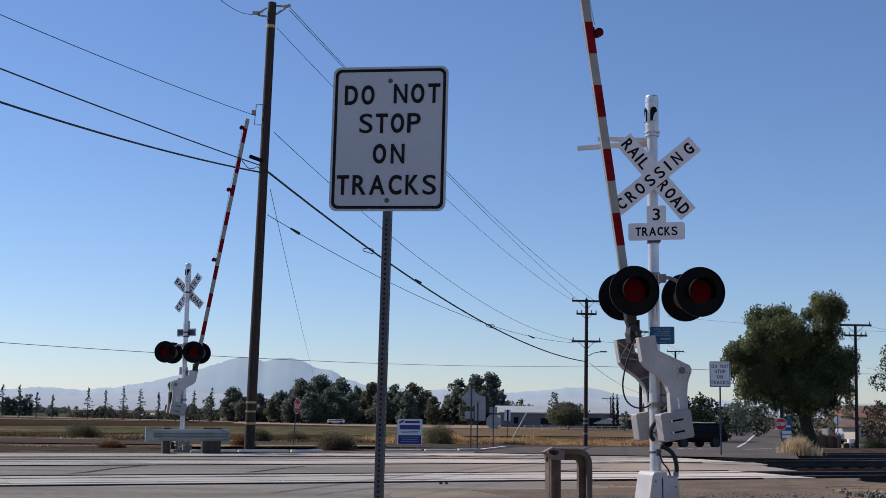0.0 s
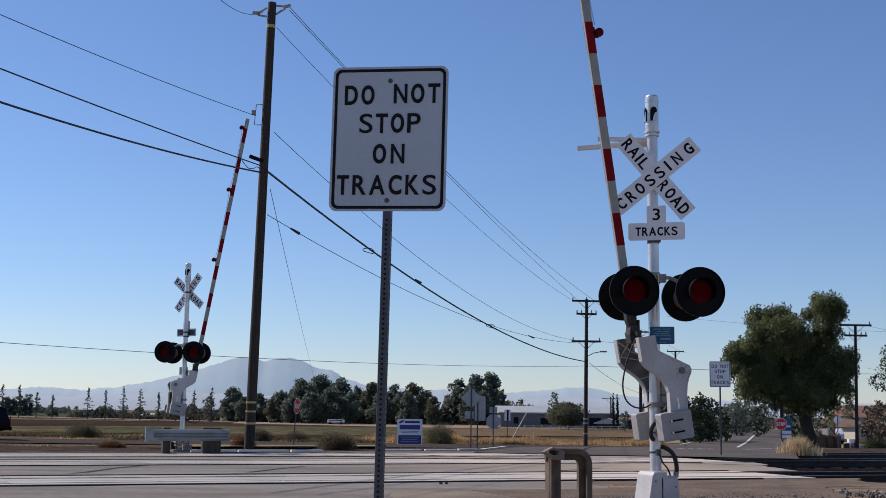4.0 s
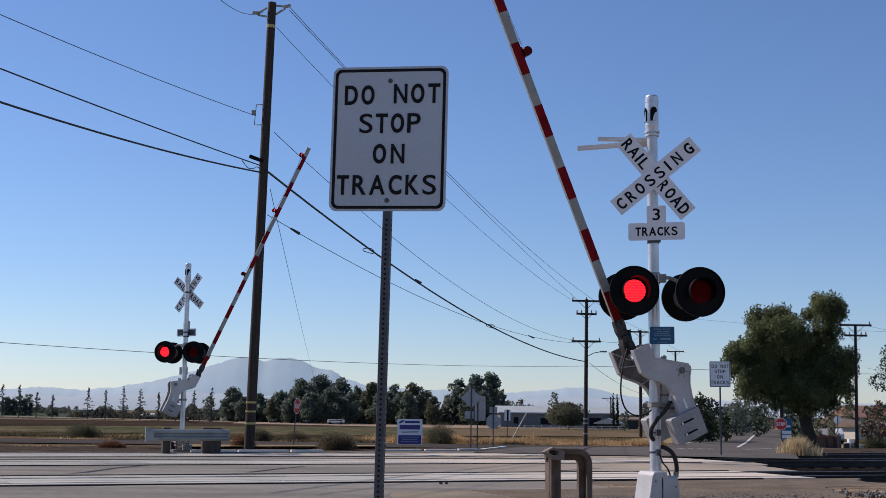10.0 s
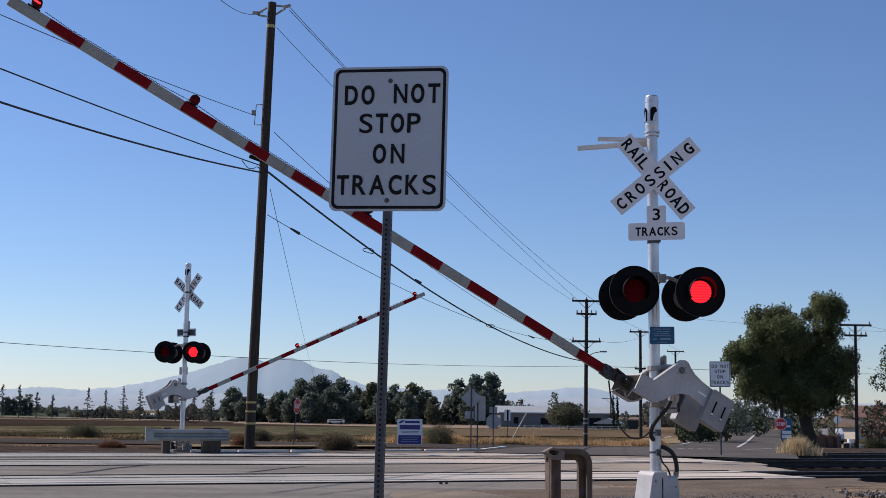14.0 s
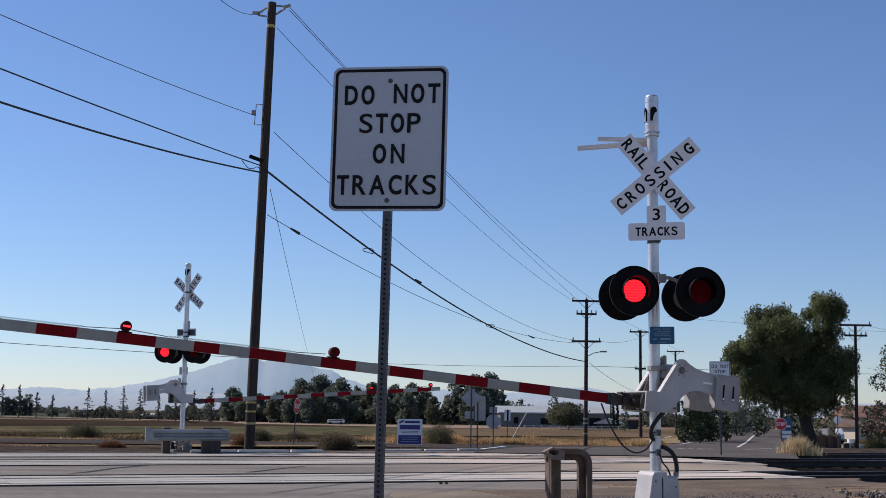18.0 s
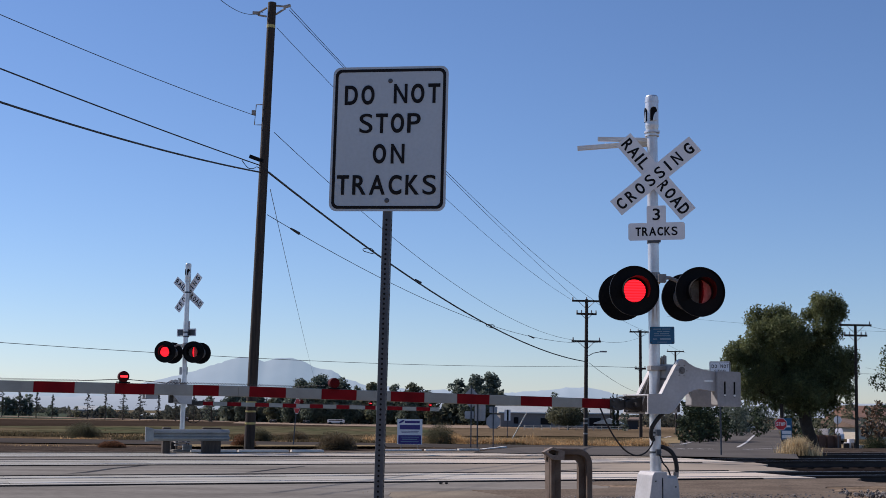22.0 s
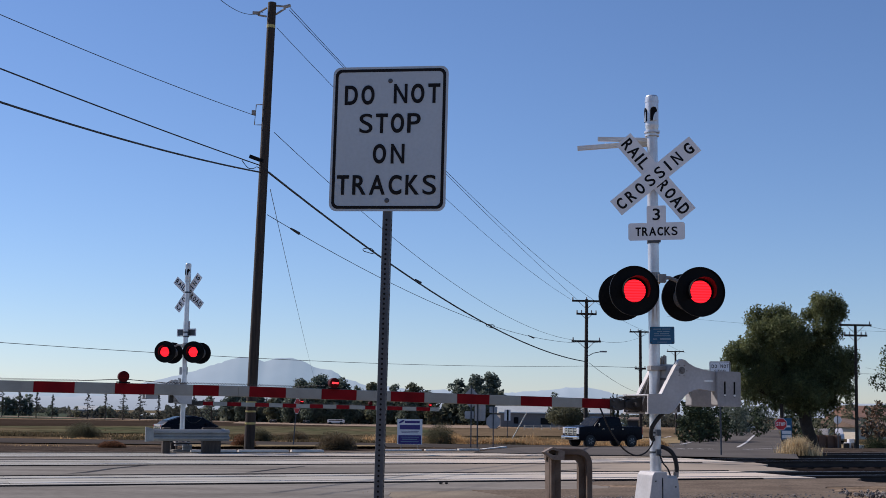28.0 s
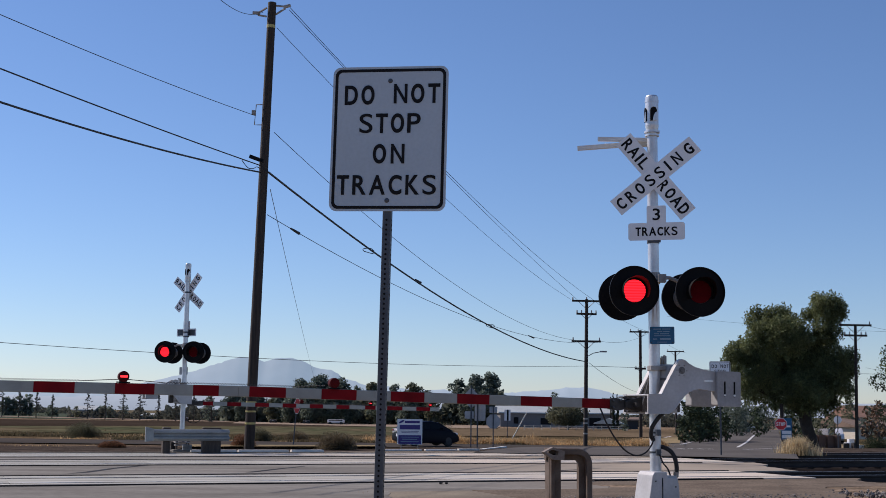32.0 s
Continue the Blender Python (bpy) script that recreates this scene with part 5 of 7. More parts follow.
            cx_, cz_ = 0.07 * math.cos(a * 1.047), 0.07 * math.sin(a * 1.047)
            rod(bm, (cx_, y + side * 0.030, cz_), (cx_, y + side * 0.040, cz_), 0.010, 0.010, 8)
            part("bolt", bm, GALV_DULL, sa)
        bm = bmesh.new()
        prism(bm, round_rect(0.34, 0.43, 0.025), "y", y - 0.05, y + 0.09) if side > 0 else prism(bm, round_rect(0.34, 0.43, 0.025), "y", y - 0.09, y + 0.05)
        for v in bm.verts:
            v.co.x += 0.645
            v.co.z -= 0.205
        bevel(bm, 0.010, 2)
        cw = part("counterweight", bm, WEIGHT_PAINT, arm, "grey-white slotted counterweight")
        for xs in (0.58, 0.72):
            bm = bmesh.new()
            box(bm, (xs, y + side * 0.089, -0.21), (0.020, 0.012, 0.19))
            part("slot", bm, LAMP_BLACK, cw)
            bm = bmesh.new()
            rod(bm, (xs, y + side * 0.085, -0.285), (xs, y + side * 0.100, -0.285), 0.014, 0.014, 8)
            part("bolt", bm, BOLT_AND_SUNLIT_SLOT, cw, "bright slot bolt")
        # open slot drawn as a bright plate: sun on its lip put into colour
        bm = bmesh.new()
        box(bm, (0.385, y + side * 0.033, -0.115), (0.13, 0.006, 0.022))
        part("sunlit_adjusting_slot", bm, BOLT_AND_SUNLIT_SLOT, sa, "adjusting slot, its sunlit lip shown as a bright plate")
    bm = bmesh.new()                                        # yoke that joins the side arms
    box(bm, (-0.40, 0, -0.312), (0.13, 0.54, 0.022))
    bevel(bm, 0.006, 1)
    part("yoke", bm, CAST_PAINT, arm, "white cast yoke holding the arm")
    # lamps on the arm
    top = W + 0.058
    for i, (at_, phase) in enumerate(lamps_at):
        x = -(S0 + ST * at_)
        top = W + 0.058 + sag_at(x)
        bm = bmesh.new()
        rod(bm, (x, 0, top), (x, 0, top + 0.035), 0.045, 0.035, 12)
        box(bm, (x, 0, top + 0.008), (0.14, 0.05, 0.012))
        al = part("arm_lamp", bm, LAMP_BLACK, arm, "small round red gate-arm lamp")
        bm = bmesh.new()
        rod(bm, (x, -0.048, top + 0.068), (x, 0.048, top + 0.068), 0.057, 0.057, 24)
        bevel(bm, 0.012, 2)
        part("housing", bm, ARM_LAMP_RED, al, smooth=True)
        for side in (-1, 1):
            bm = bmesh.new()
            prism(bm, round_rect(0.078, 0.022, 0.008), "y", -0.003, 0.003)
            bm.faces.ensure_lookup_table()
            for f in bm.faces:
                f.material_index = 0 if f.normal.y < -0.5 else 1
            ln = part("lamp_face", bm, [ARM_LAMP_LIT, ARM_LAMP_RED], arm, "", pose(x, side * 0.054, top + 0.068, 0, 0, 180 if side < 0 else 0))
            keyed["arm_lens"].append((ln, phase, (x, side * 0.054, top + 0.068), 0 if side < 0 else 180))
    # coiled lamp cable along the top of the arm
    bm = bmesh.new()
    x0 = -(S0 + ST * lamps_at[0][0]) - 0.1
    pts = []
    x = x0
    i = 0
    while x > tip + 0.35:
        near = min(abs(x + S0 + ST * a) for a, _ in lamps_at)
        amp = 0.012 if near > 0.45 else 0.0
        lift = 0.012 if near > 0.45 else 0.012 + 0.03 * (1 - near / 0.45)
        pts.append((x, 0.012 * (1 if i % 2 else -1), W + 0.058 + sag_at(x) + lift + (amp if i % 2 else -amp * 0.4)))
        x -= 0.0145
        i += 1
    tube(bm, pts, 0.0042, 4)
    part("lamp_cable", bm, RUBBER, arm, "coiled black lamp cable")
    bm = bmesh.new()
    hose(bm, [(0.0, 0, 0.0), (-0.03, 0, -0.10), (-0.12, 0, -0.20), (-0.26, 0, -0.235), (-0.42, 0, -0.16), (-0.56, 0, 0.0), (-0.66, 0, 0.16), (-0.74, 0, 0.33)], 0.010, 6)
    keyed["cable"] = part("feed_cable", bm, RUBBER, sig, "hanging black feed cable", pose(-0.08, -0.10, 0.90))
    return arm, keyed


NEAR_EDGES = [(0, 1), (2, 3), (4, 5), (6, 7), (8, 9), (10, 11), (11.82, 12.5), (13.5, 14.5), (15.5, 16.5), (17.5, 18.5)]
FAR_EDGES = [(0, 1), (2, 3), (4, 5), (6, 7), (8, 9), (10, 11), (12.2, 13.0), (13.9, 15.1), (16.2, 17.3)]
near_arm, near_keys = signal((2.64, 15.47, 0.0), 21.5, -30, "white-masted railroad crossing signal with gate arm and black lights", -18.5, -36.5, NEAR_EDGES, 19.6, ((8.65, "R"), (14.3, "L"), (19.0, "T")), (0.200, 1.698), 4.13, 3.43, True, (0.81, -0.43))
far_arm, far_keys = signal((-7.29, 35.4, 0.12), 201.5, 160, "white-masted crossing signal seen from behind across the tracks", -25.5, -50.0, FAR_EDGES, 18.05, ((7.4, "R"), (12.6, "L"), (17.3, "T")), (0.28, 1.735), 4.36, 3.22, False, (0.72, -0.505))


near_cable = near_keys["cable"]


bm_ = bmesh.new()
box(bm_, (0, 0, 0.0), (0.55, 0.55, 0.10))
bevel(bm_, 0.02, 1)
tagged(part("footing", bm_, ASPHALT, m=pose(-7.29, 35.4, 0.0, 0, 0, 21.5)), "square concrete footing under the far signal", "footing")


# ---- road signs ----
def sign_post(parent, h, x=0.0, y=0.03, size=0.045, material=None, holes=True, top=0.0):
    bm = bmesh.new()
    prism(bm, round_rect(size, size, 0.006, 2), "z", -0.3, h)
    for v in bm.verts:
        v.co.x += x
        v.co.y += y
    post = part("post", bm, material or GALV, parent, "perforated square steel post" if holes else "")
    return post


def stop_plate(name, bm_parent, size, m, red=True):
    bm = bmesh.new()
    oct_ = [(size / 2 / math.cos(math.pi / 8) * math.cos(math.pi / 8 + i * math.pi / 4), size / 2 / math.cos(math.pi / 8) * math.sin(math.pi / 8 + i * math.pi / 4)) for i in range(8)]
    prism(bm, oct_, "y", -0.002, 0.002)
    ob = part(name, bm, SIGN_WHITE if red else SIGN_BACK, bm_parent, "red octagonal stop plate with white border" if red else "bare grey back of an octagonal plate", m)
    if red:
        bm = bmesh.new()
        prism(bm, [(x * 0.93, z * 0.93) for x, z in oct_], "y", -0.004, -0.0021)
        part("red_field", bm, SIGN_RED, ob)
        lettering("lettering", "STOP", SIGN_WHITE, ob, pose(0, -0.0055, 0), size * 0.74, size * 0.32, 0.2, 0.72)
    return ob


def no_stopping_sign(m, label, height, sheeting, holes=True):
    t = empty("road_sign", m, label, "road sign", "track warning signs")
    post = sign_post(t, height + 0.18)
    if holes:
        bm = bmesh.new()
        disc(bm, 0.0058, 0.0065, 0.0082, 10, (0, 0))
        front = mesh_of("post_hole", bm, LAMP_BLACK)
        bm = bmesh.new()
        prism(bm, [(0.03 + 0.0056 * math.cos(i * math.pi / 4), 0.0056 * math.sin(i * math.pi / 4)) for i in range(8)], "x", 0.0215, 0.0235)
        flank = mesh_of("post_hole", bm, LAMP_BLACK)
        z = 0.30
        while z < height - 0.40:
            for me in (front, flank):
                ob = new("post_hole", me)
                ob.parent, ob.matrix_basis = post, pose(0, 0, z)
            z += 0.0254
    bm = bmesh.new()
    prism(bm, round_rect(0.61, 0.762, 0.04), "y", -0.0015, 0.0015)
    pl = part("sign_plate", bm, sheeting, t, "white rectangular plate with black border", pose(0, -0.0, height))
    bm = bmesh.new()
    ring_plate(bm, round_rect(0.585, 0.737, 0.033), round_rect(0.555, 0.707, 0.024), -0.0032, -0.0016)
    part("border", bm, SIGN_BLACK, pl)
    for text, x, z, w in (("DO", -0.161, 0.231, 0.158), ("NOT", 0.142, 0.236, 0.243), ("STOP", 0.004, 0.080, 0.322), ("ON", 0.002, -0.081, 0.166), ("TRACKS", -0.006, -0.244, 0.52)):
        lettering("lettering", text, SIGN_BLACK, pl, pose(x, -0.003, z), w, 0.103, 0.178)
    for z in (0.305, -0.325):
        bm = bmesh.new()
        ball(bm, (0, -0.002, z), 0.013, (1, 0.4, 1))
        part("bolt", bm, GALV, pl, smooth=True)
    return t


no_stopping_sign(pose(-0.322, 6.30, 0.0, 0, 0.8, -9), "white black-lettered warning sign on perforated steel post", 2.553, SIGN_SHADED)
no_stopping_sign(pose(8.25, 37.0, level(8.25, 37.0), 0, 0, -6), "white black-lettered warning sign on thin post beyond the tracks", 2.38, SIGN_WHITE, holes=False)


def stop_sign(m, h, size, label, red=True):
    t = empty("stop_sign", m, label, "stop sign", "stop signs")
    sign_post(t, h + (size * 0.45 if red else 0.66), holes=False)
    stop_plate("sign_plate", t, size, pose(0, 0, h, 0, 0, 0), red)
    if not red:
        bm = bmesh.new()
        prism(bm, round_rect(0.34, 0.26, 0.02), "y", -0.002, 0.002)
        part("rider_plate", bm, SIGN_BACK, t, "bare grey back of a small plate", pose(0, 0, h + 0.50))
    return t


stop_sign(pose(21.67, 80, level(21.67, 80), 0, 0, -12), 1.75, 0.75, "red stop sign on a post at the junction")
stop_sign(pose(-7.25, 62, level(-7.15, 62), 0, 3.5, 0) @ pose(0, 0, 0, 0, 0, 72), 2.05, 0.75, "red stop sign turned partly away")
stop_sign(pose(2.25, 54, level(2.25, 54), 0, 0, 172), 1.15, 0.60, "grey back of a stop sign", red=False)


def small_signs():
    # warning diamond and plates seen from behind
    t = empty("road_sign", pose(1.28, 50, level(1.28, 50), 0, 0, 170), "grey back of a diamond warning sign", "road sign")
    sign_post(t, 2.45, 0.08, holes=False)
    bm = bmesh.new()
    prism(bm, [(-0.42, 0), (0, -0.42), (0.42, 0), (0, 0.42)], "y", -0.002, 0.002)
    part("sign_plate", bm, SIGN_BACK, t, m=pose(0.08, 0, 1.95))
    bm = bmesh.new()
    prism(bm, round_rect(0.36, 0.30, 0.02), "y", -0.002, 0.002)
    part("sign_plate", bm, SIGN_BACK, t, m=pose(0.16, 0, 1.28))
    t = empty("road_sign", pose(1.47, 50.4, level(1.47, 50.4), 0, 0, 160), "pale back of a tall rectangular sign", "road sign")
    sign_post(t, 1.9, 0.0, holes=False)
    bm = bmesh.new()
    prism(bm, round_rect(0.46, 0.98, 0.03), "y", -0.002, 0.002)
    part("sign_plate", bm, SIGN_BACK, t, m=pose(-0.1, 0, 1.55))
    t = empty("road_sign", pose(4.55, 86, level(4.55, 86)), "small white marker on a thin post", "road sign")
    sign_post(t, 2.3, holes=False)
    bm = bmesh.new()
    prism(bm, round_rect(0.42, 0.75, 0.02), "y", -0.002, 0.002)
    marker = part("sign_plate", bm, SIGN_WHITE, t, m=pose(0, 0, 1.95))
    bm = bmesh.new()
    box(bm, (0.02, -0.004, 0), (0.12, 0.003, 0.74))
    part("dark_stripe", bm, SIGN_BLACK, marker, "dark stripe down the middle")
    # campaign board with the writing left as bars
    t = empty("campaign_sign", pose(-1.04, 42, level(-1.04, 42) - 0.13, 0, 0, 4), "white and purple campaign board on two stakes", "yard sign")
    for x in (-0.28, 0.28):
        bm = bmesh.new()
        rod(bm, (x, 0.02, -0.2), (x, 0.02, 1.0), 0.012, 0.012, 8)
        part("stake", bm, GALV_DULL, t)
    bm = bmesh.new()
    box(bm, (0, 0, 0.66), (0.84, 0.012, 0.84))
    board = part("board", bm, SIGN_WHITE, t)
    bm = bmesh.new()
    box(bm, (0, -0.008, 0.40), (0.76, 0.004, 0.29))
    part("purple_panel", bm, SIGN_PURPLE, board, "purple lower panel")
    bar_rows("name_bar", [(0.08, 0.98, 0.50, 0.075), (0.0, 0.81, 0.68, 0.15)], SIGN_PURPLE, board, -0.008)
    bar_rows("print_line", [(0.0, 0.675, 0.60, 0.018), (0.0, 0.625, 0.55, 0.016)], SIGN_PURPLE, board, -0.008)
    bar_rows("print_line", [(0.0, 0.48, 0.60, 0.02), (0.0, 0.41, 0.5, 0.025), (0.0, 0.33, 0.6, 0.02)], SIGN_PRINT, board, -0.012)
    bm = bmesh.new()
    prism(bm, [(-0.38, 0.95), (-0.30, 1.02), (-0.18, 1.05), (-0.22, 0.98), (-0.34, 0.93)], "y", -0.010, -0.007)
    part("emblem", bm, SIGN_PURPLE, board)
    # roadside board near the big tree
    t = empty("notice_board", pose(22.85, 83, level(22.85, 83), 0, 0, -10), "blue and white notice board on posts", "sign board")
    for x in (-0.28, 0.28):
        bm = bmesh.new()
        rod(bm, (x, 0.03, -0.2), (x, 0.03, 2.2), 0.04, 0.04, 8)
        part("post", bm, POST_WOOD, t)
    bm = bmesh.new()
    box(bm, (0, 0, 1.45), (0.68, 0.04, 1.4))
    board = part("board", bm, SIGN_BLUE, t)
    bar_rows("print_line", [(0, 1.62, 0.5, 0.12), (0, 1.22, 0.6, 0.22), (0, 0.95, 0.6, 0.22)], SIGN_WHITE, board, -0.023)


small_signs()


# ---- guard rails ----
def w_beam(length):
    bm = bmesh.new()
    prof = [(0.0, 0.155), (-0.02, 0.15), (-0.08, 0.10), (-0.08, 0.06), (-0.01, 0.02), (-0.01, -0.02), (-0.08, -0.06), (-0.08, -0.10), (-0.02, -0.15), (0.0, -0.155)]
    back = [(y + 0.012, z) for y, z in prof[::-1]]
    prism(bm, prof + back, "x", -length / 2, length / 2)
    return bm


def far_guard_rail():
    t = empty("guard_rail", pose(-6.72, 33.75, 0, 0, 0, 24), "short galvanised guard rail with flared end before the mast", "guard rail", "guard rails")
    part("beam", w_beam(2.1), BEAM, t, m=pose(0, 0, 0.48))
    bm = bmesh.new()
    prism(bm, [(-0.20, 0.30), (0.02, 0.33), (0.02, 0.64), (-0.20, 0.70)], "y", -0.16, -0.06)
    bevel(bm, 0.015, 2)
    part("end_shoe", bm, BEAM, t, "flared rounded end of the beam", m=pose(-1.02, 0.03, 0))
    for x in (-0.62, 0.48, 0.72):
        bm = bmesh.new()
        box(bm, (x, 0.15, 0.25), (0.20 if x < 0 else 0.26, 0.20, 0.86))
        bevel(bm, 0.012, 1)
        part("post", bm, POST_WOOD, t, "weathered wooden post")
    bm = bmesh.new()
    for i in range(6):
        box(bm, (0.05 + 0.07 * (i % 3), 0.9, 0.10 + 0.06 * (i // 3)), (0.10, 0.10, 0.09))
    part("cable_fittings", bm, BEAM, t)


far_guard_rail()


def near_guard():
    """A bent steel guard like an upside-down U with a short flared lip."""
    t = empty("mast_guard", pose(1.36, 13.7, 0.0, 0, 0, 14), "rusty upside-down U guard rail beside the mast", "guard rail", "guard rails")
    def channel(path, w, d, name, label=""):
        bm = bmesh.new()
        rows = []
        for i, p in enumerate(path):
            p = Vector(p)
            a, b = Vector(path[max(0, i - 1)]), Vector(path[min(len(path) - 1, i + 1)])
            dr = (b - a).normalized()
            side = Vector((-dr.z, 0, dr.x))
            rows.append([tuple(p + side * (w / 2) * s + Vector((0, d / 2 * f, 0))) for s, f in ((1, 0.1), (0.12, 0.1), (0.0, -1), (-0.85, -1), (-1, -0.8), (-1, 1), (1, 1), (1, 0.1))])
        sheet(bm, rows)
        bmesh.ops.remove_doubles(bm, verts=list(bm.verts), dist=1e-5)
        bmesh.ops.holes_fill(bm, edges=list(bm.edges))
        bmesh.ops.recalc_face_normals(bm, faces=list(bm.faces))
        return part(name, bm, RUSTY, t, label)
    channel([(0.22, 0, -0.2), (0.22, 0, 0.62)] + [(0.22 - 0.10 * (1 - math.cos(a)), 0, 0.62 + 0.10 * math.sin(a)) for a in (0.4, 0.8, 1.2, 1.57)] + [(-0.22, 0, 0.72)], 0.13, 0.15, "bent_beam")
    bm = bmesh.new()
    box(bm, (-0.135, 0.03, 0.24), (0.13, 0.16, 0.94))
    box(bm, (-0.175, -0.07, 0.24), (0.04, 0.05, 0.94))
    bevel(bm, 0.008, 1)
    part("post", bm, RUSTY, t)
    bm = bmesh.new()
    ring_plate(bm, [(-0.31, 0.745), (-0.20, 0.665), (-0.075, 0.66), (-0.07, 0.755), (-0.20, 0.80)], [(-0.275, 0.750), (-0.20, 0.715), (-0.15, 0.715), (-0.14, 0.755), (-0.20, 0.775)], -0.17, -0.08)
    part("lip", bm, RUST_PALE, t, "worn flared lip")


near_guard()


# ---- poles and wires ----
def pole(base, top, r0, r1, label, arms=(), bands=(), band_mat=None):
    b, tp = Vector(base), Vector(top)
    t = empty("utility_pole", Matrix.Translation(b), label, "utility pole", "utility poles")
    d = tp - b
    bm = bmesh.new()
    rod(bm, (0, 0, -0.3), d, r0, r1, 16)
    pl = part("shaft", bm, WOOD_POLE, t, smooth=True)
    for f, w in bands:
        p = d * f
        bm = bmesh.new()
        rr = (r0 + (r1 - r0) * f) + 0.006
        rod(bm, p, p + Vector((0, 0, w)), rr, rr, 16)
        part("band", bm, band_mat or GALV_DULL, pl, "thin faded band")
    for drop, half, yaw, ins in arms:
        p = d * (1 - drop / d.z)
        bm = bmesh.new()
        box(bm, p, (2 * half, 0.10, 0.13), Matrix.Rotation(radians(yaw), 3, "Z"))
        ca = part("crossarm", bm, WOOD_POLE, t)
        ax = Vector((math.cos(radians(yaw)), math.sin(radians(yaw)), 0))
        bm = bmesh.new()
        for s in (-1, 1):
            rod(bm, p + ax * s * half * 0.6, p - Vector((0, 0, half * 0.55)), 0.02, 0.02, 6)
        part("brace", bm, GALV_DULL, ca)
        for f in ins:
            bm = bmesh.new()
            q = p + ax * half * f
            rod(bm, q + Vector((0, 0, 0.06)), q + Vector((0, 0, 0.26)), 0.05, 0.035, 8)
            part("insulator", bm, GALV_DULL, ca)
    return t


BASE1, TOP1 = Vector((-5.64, 37.0, 0.0)), Vector((-5.35, 37.0, 13.62))
main_pole = pole(BASE1, TOP1, 0.155, 0.128, "tall dark wooden utility pole leaning slightly", bands=((0.055, 0.06), (0.081, 0.05), (0.100, 0.06), (0.94, 0.10)), band_mat=BAND_YELLOW)


def pole_fittings():
    up = TOP1 - BASE1
    for s, z0 in ((-1, 13.28), (1, 13.35)):
        bm = bmesh.new()
        for dz in (0.0, -0.28):
            tube(bm, [(0.28 * 0.97 + s * 0.14, 0, z0 + 0.18 + dz), (0.28 + s * 0.42, 0, z0 + dz * 0.2 + (0.15 if s > 0 else 0.0))], 0.03, 6)
        rod(bm, (0.28 + s * 0.36, 0, z0 + (0.13 if s > 0 else 0)), (0.28 + s * 0.58, 0, z0 + (0.20 if s > 0 else 0.02)), 0.06, 0.05, 8)
        part("insulator_bracket", bm, GALV_DULL, main_pole, "steel bracket with insulator")
    bm = bmesh.new()
    tube(bm, [(0.10, 0, 10.40), (-0.10, 0, 10.40), (-0.14, 0, 9.77), (0.10, 0, 9.77)], 0.018, 6)
    box(bm, (-0.17, 0, 10.15), (0.12, 0.08, 0.14))
    part("cable_standoff", bm, GALV_DULL, main_pole, "square wire standoff")
    bm = bmesh.new()
    box(bm, (-0.03, -0.1, 8.70), (0.44, 0.12, 0.10), Matrix.Rotation(radians(20), 3, "Y"))
    part("cable_box", bm, LAMP_BLACK, main_pole, "small black cable closure")


pole_fittings()
pole((9.66, 84, level(9.66, 84)), (9.78, 84, 8.9), 0.145, 0.11, "dark wooden utility pole beside the street", ((0.12, 1.0, 6, (-0.95, 0, 0.95)), (1.0, 0.7, 10, (-0.95, -0.5, 0.5, 0.95)), (2.85, 1.0, 4, (-0.9, 0.9))), ((0.08, 0.1), (0.15, 0.1), (0.18, 0.1)))
pole((17.5, 110, level(17.5, 110)), (17.54, 110, 8.6), 0.16, 0.12, "slim dark utility pole farther along the street", ((0.15, 0.95, 2, (-0.9, -0.2, 0.9)), (3.4, 0.5, 2, (-0.8, 0.8))))
pole((30.0, 160, level(30, 160)), (30.0, 160, 9.4), 0.16, 0.12, "far utility pole down the road", ((0.1, 1.1, 0, (-0.9, 0.9)),))
pole((27.8, 84, level(27.8, 84)), (27.95, 84, 7.4), 0.12, 0.09, "dark utility pole beside the yard", ((0.05, 1.1, 3, (-0.9, 0.9)), (0.75, 0.8, 3, (-0.9, -0.5, 0.5, 0.9))))
pole((46, 160, level(46, 160)), (46, 160, 7.0), 0.15, 0.12, "far utility pole among trees", ((0.3, 0.8, 5, (-0.9, 0.9)),))
pole((32.5, 240, level(32.5, 240)), (32.5, 240, 4.6), 0.16, 0.12, "low pole with a wide crossarm", ((0.4, 1.7, 0, (-0.9, 0.9)),))


def street_lamp_arm():
    bm = bmesh.new()
    tube(bm, [(9.75, 83.9, 5.0), (10.2, 83.8, 5.25), (10.7, 83.7, 5.35)], 0.03, 6)
    box(bm, (10.85, 83.65, 5.35), (0.45, 0.15, 0.10))
    tagged(part("street_lamp", bm, GALV_DULL), "small street lamp on a curved arm", "street lamp")


street_lamp_arm()


def wire(a, b, sag, r, label="thin black overhead wire strung between poles", k=28):
    a, b = Vector(a), Vector(b)
    bm = bmesh.new()
    tube(bm, [a + (b - a) * i / k - Vector((0, 0, 4 * sag * (i / k) * (1 - i / k))) for i in range(k + 1)], r, 5)
    tagged(part("wire", bm, WIRE), label, "overhead wire", "overhead wires")
    return a, b


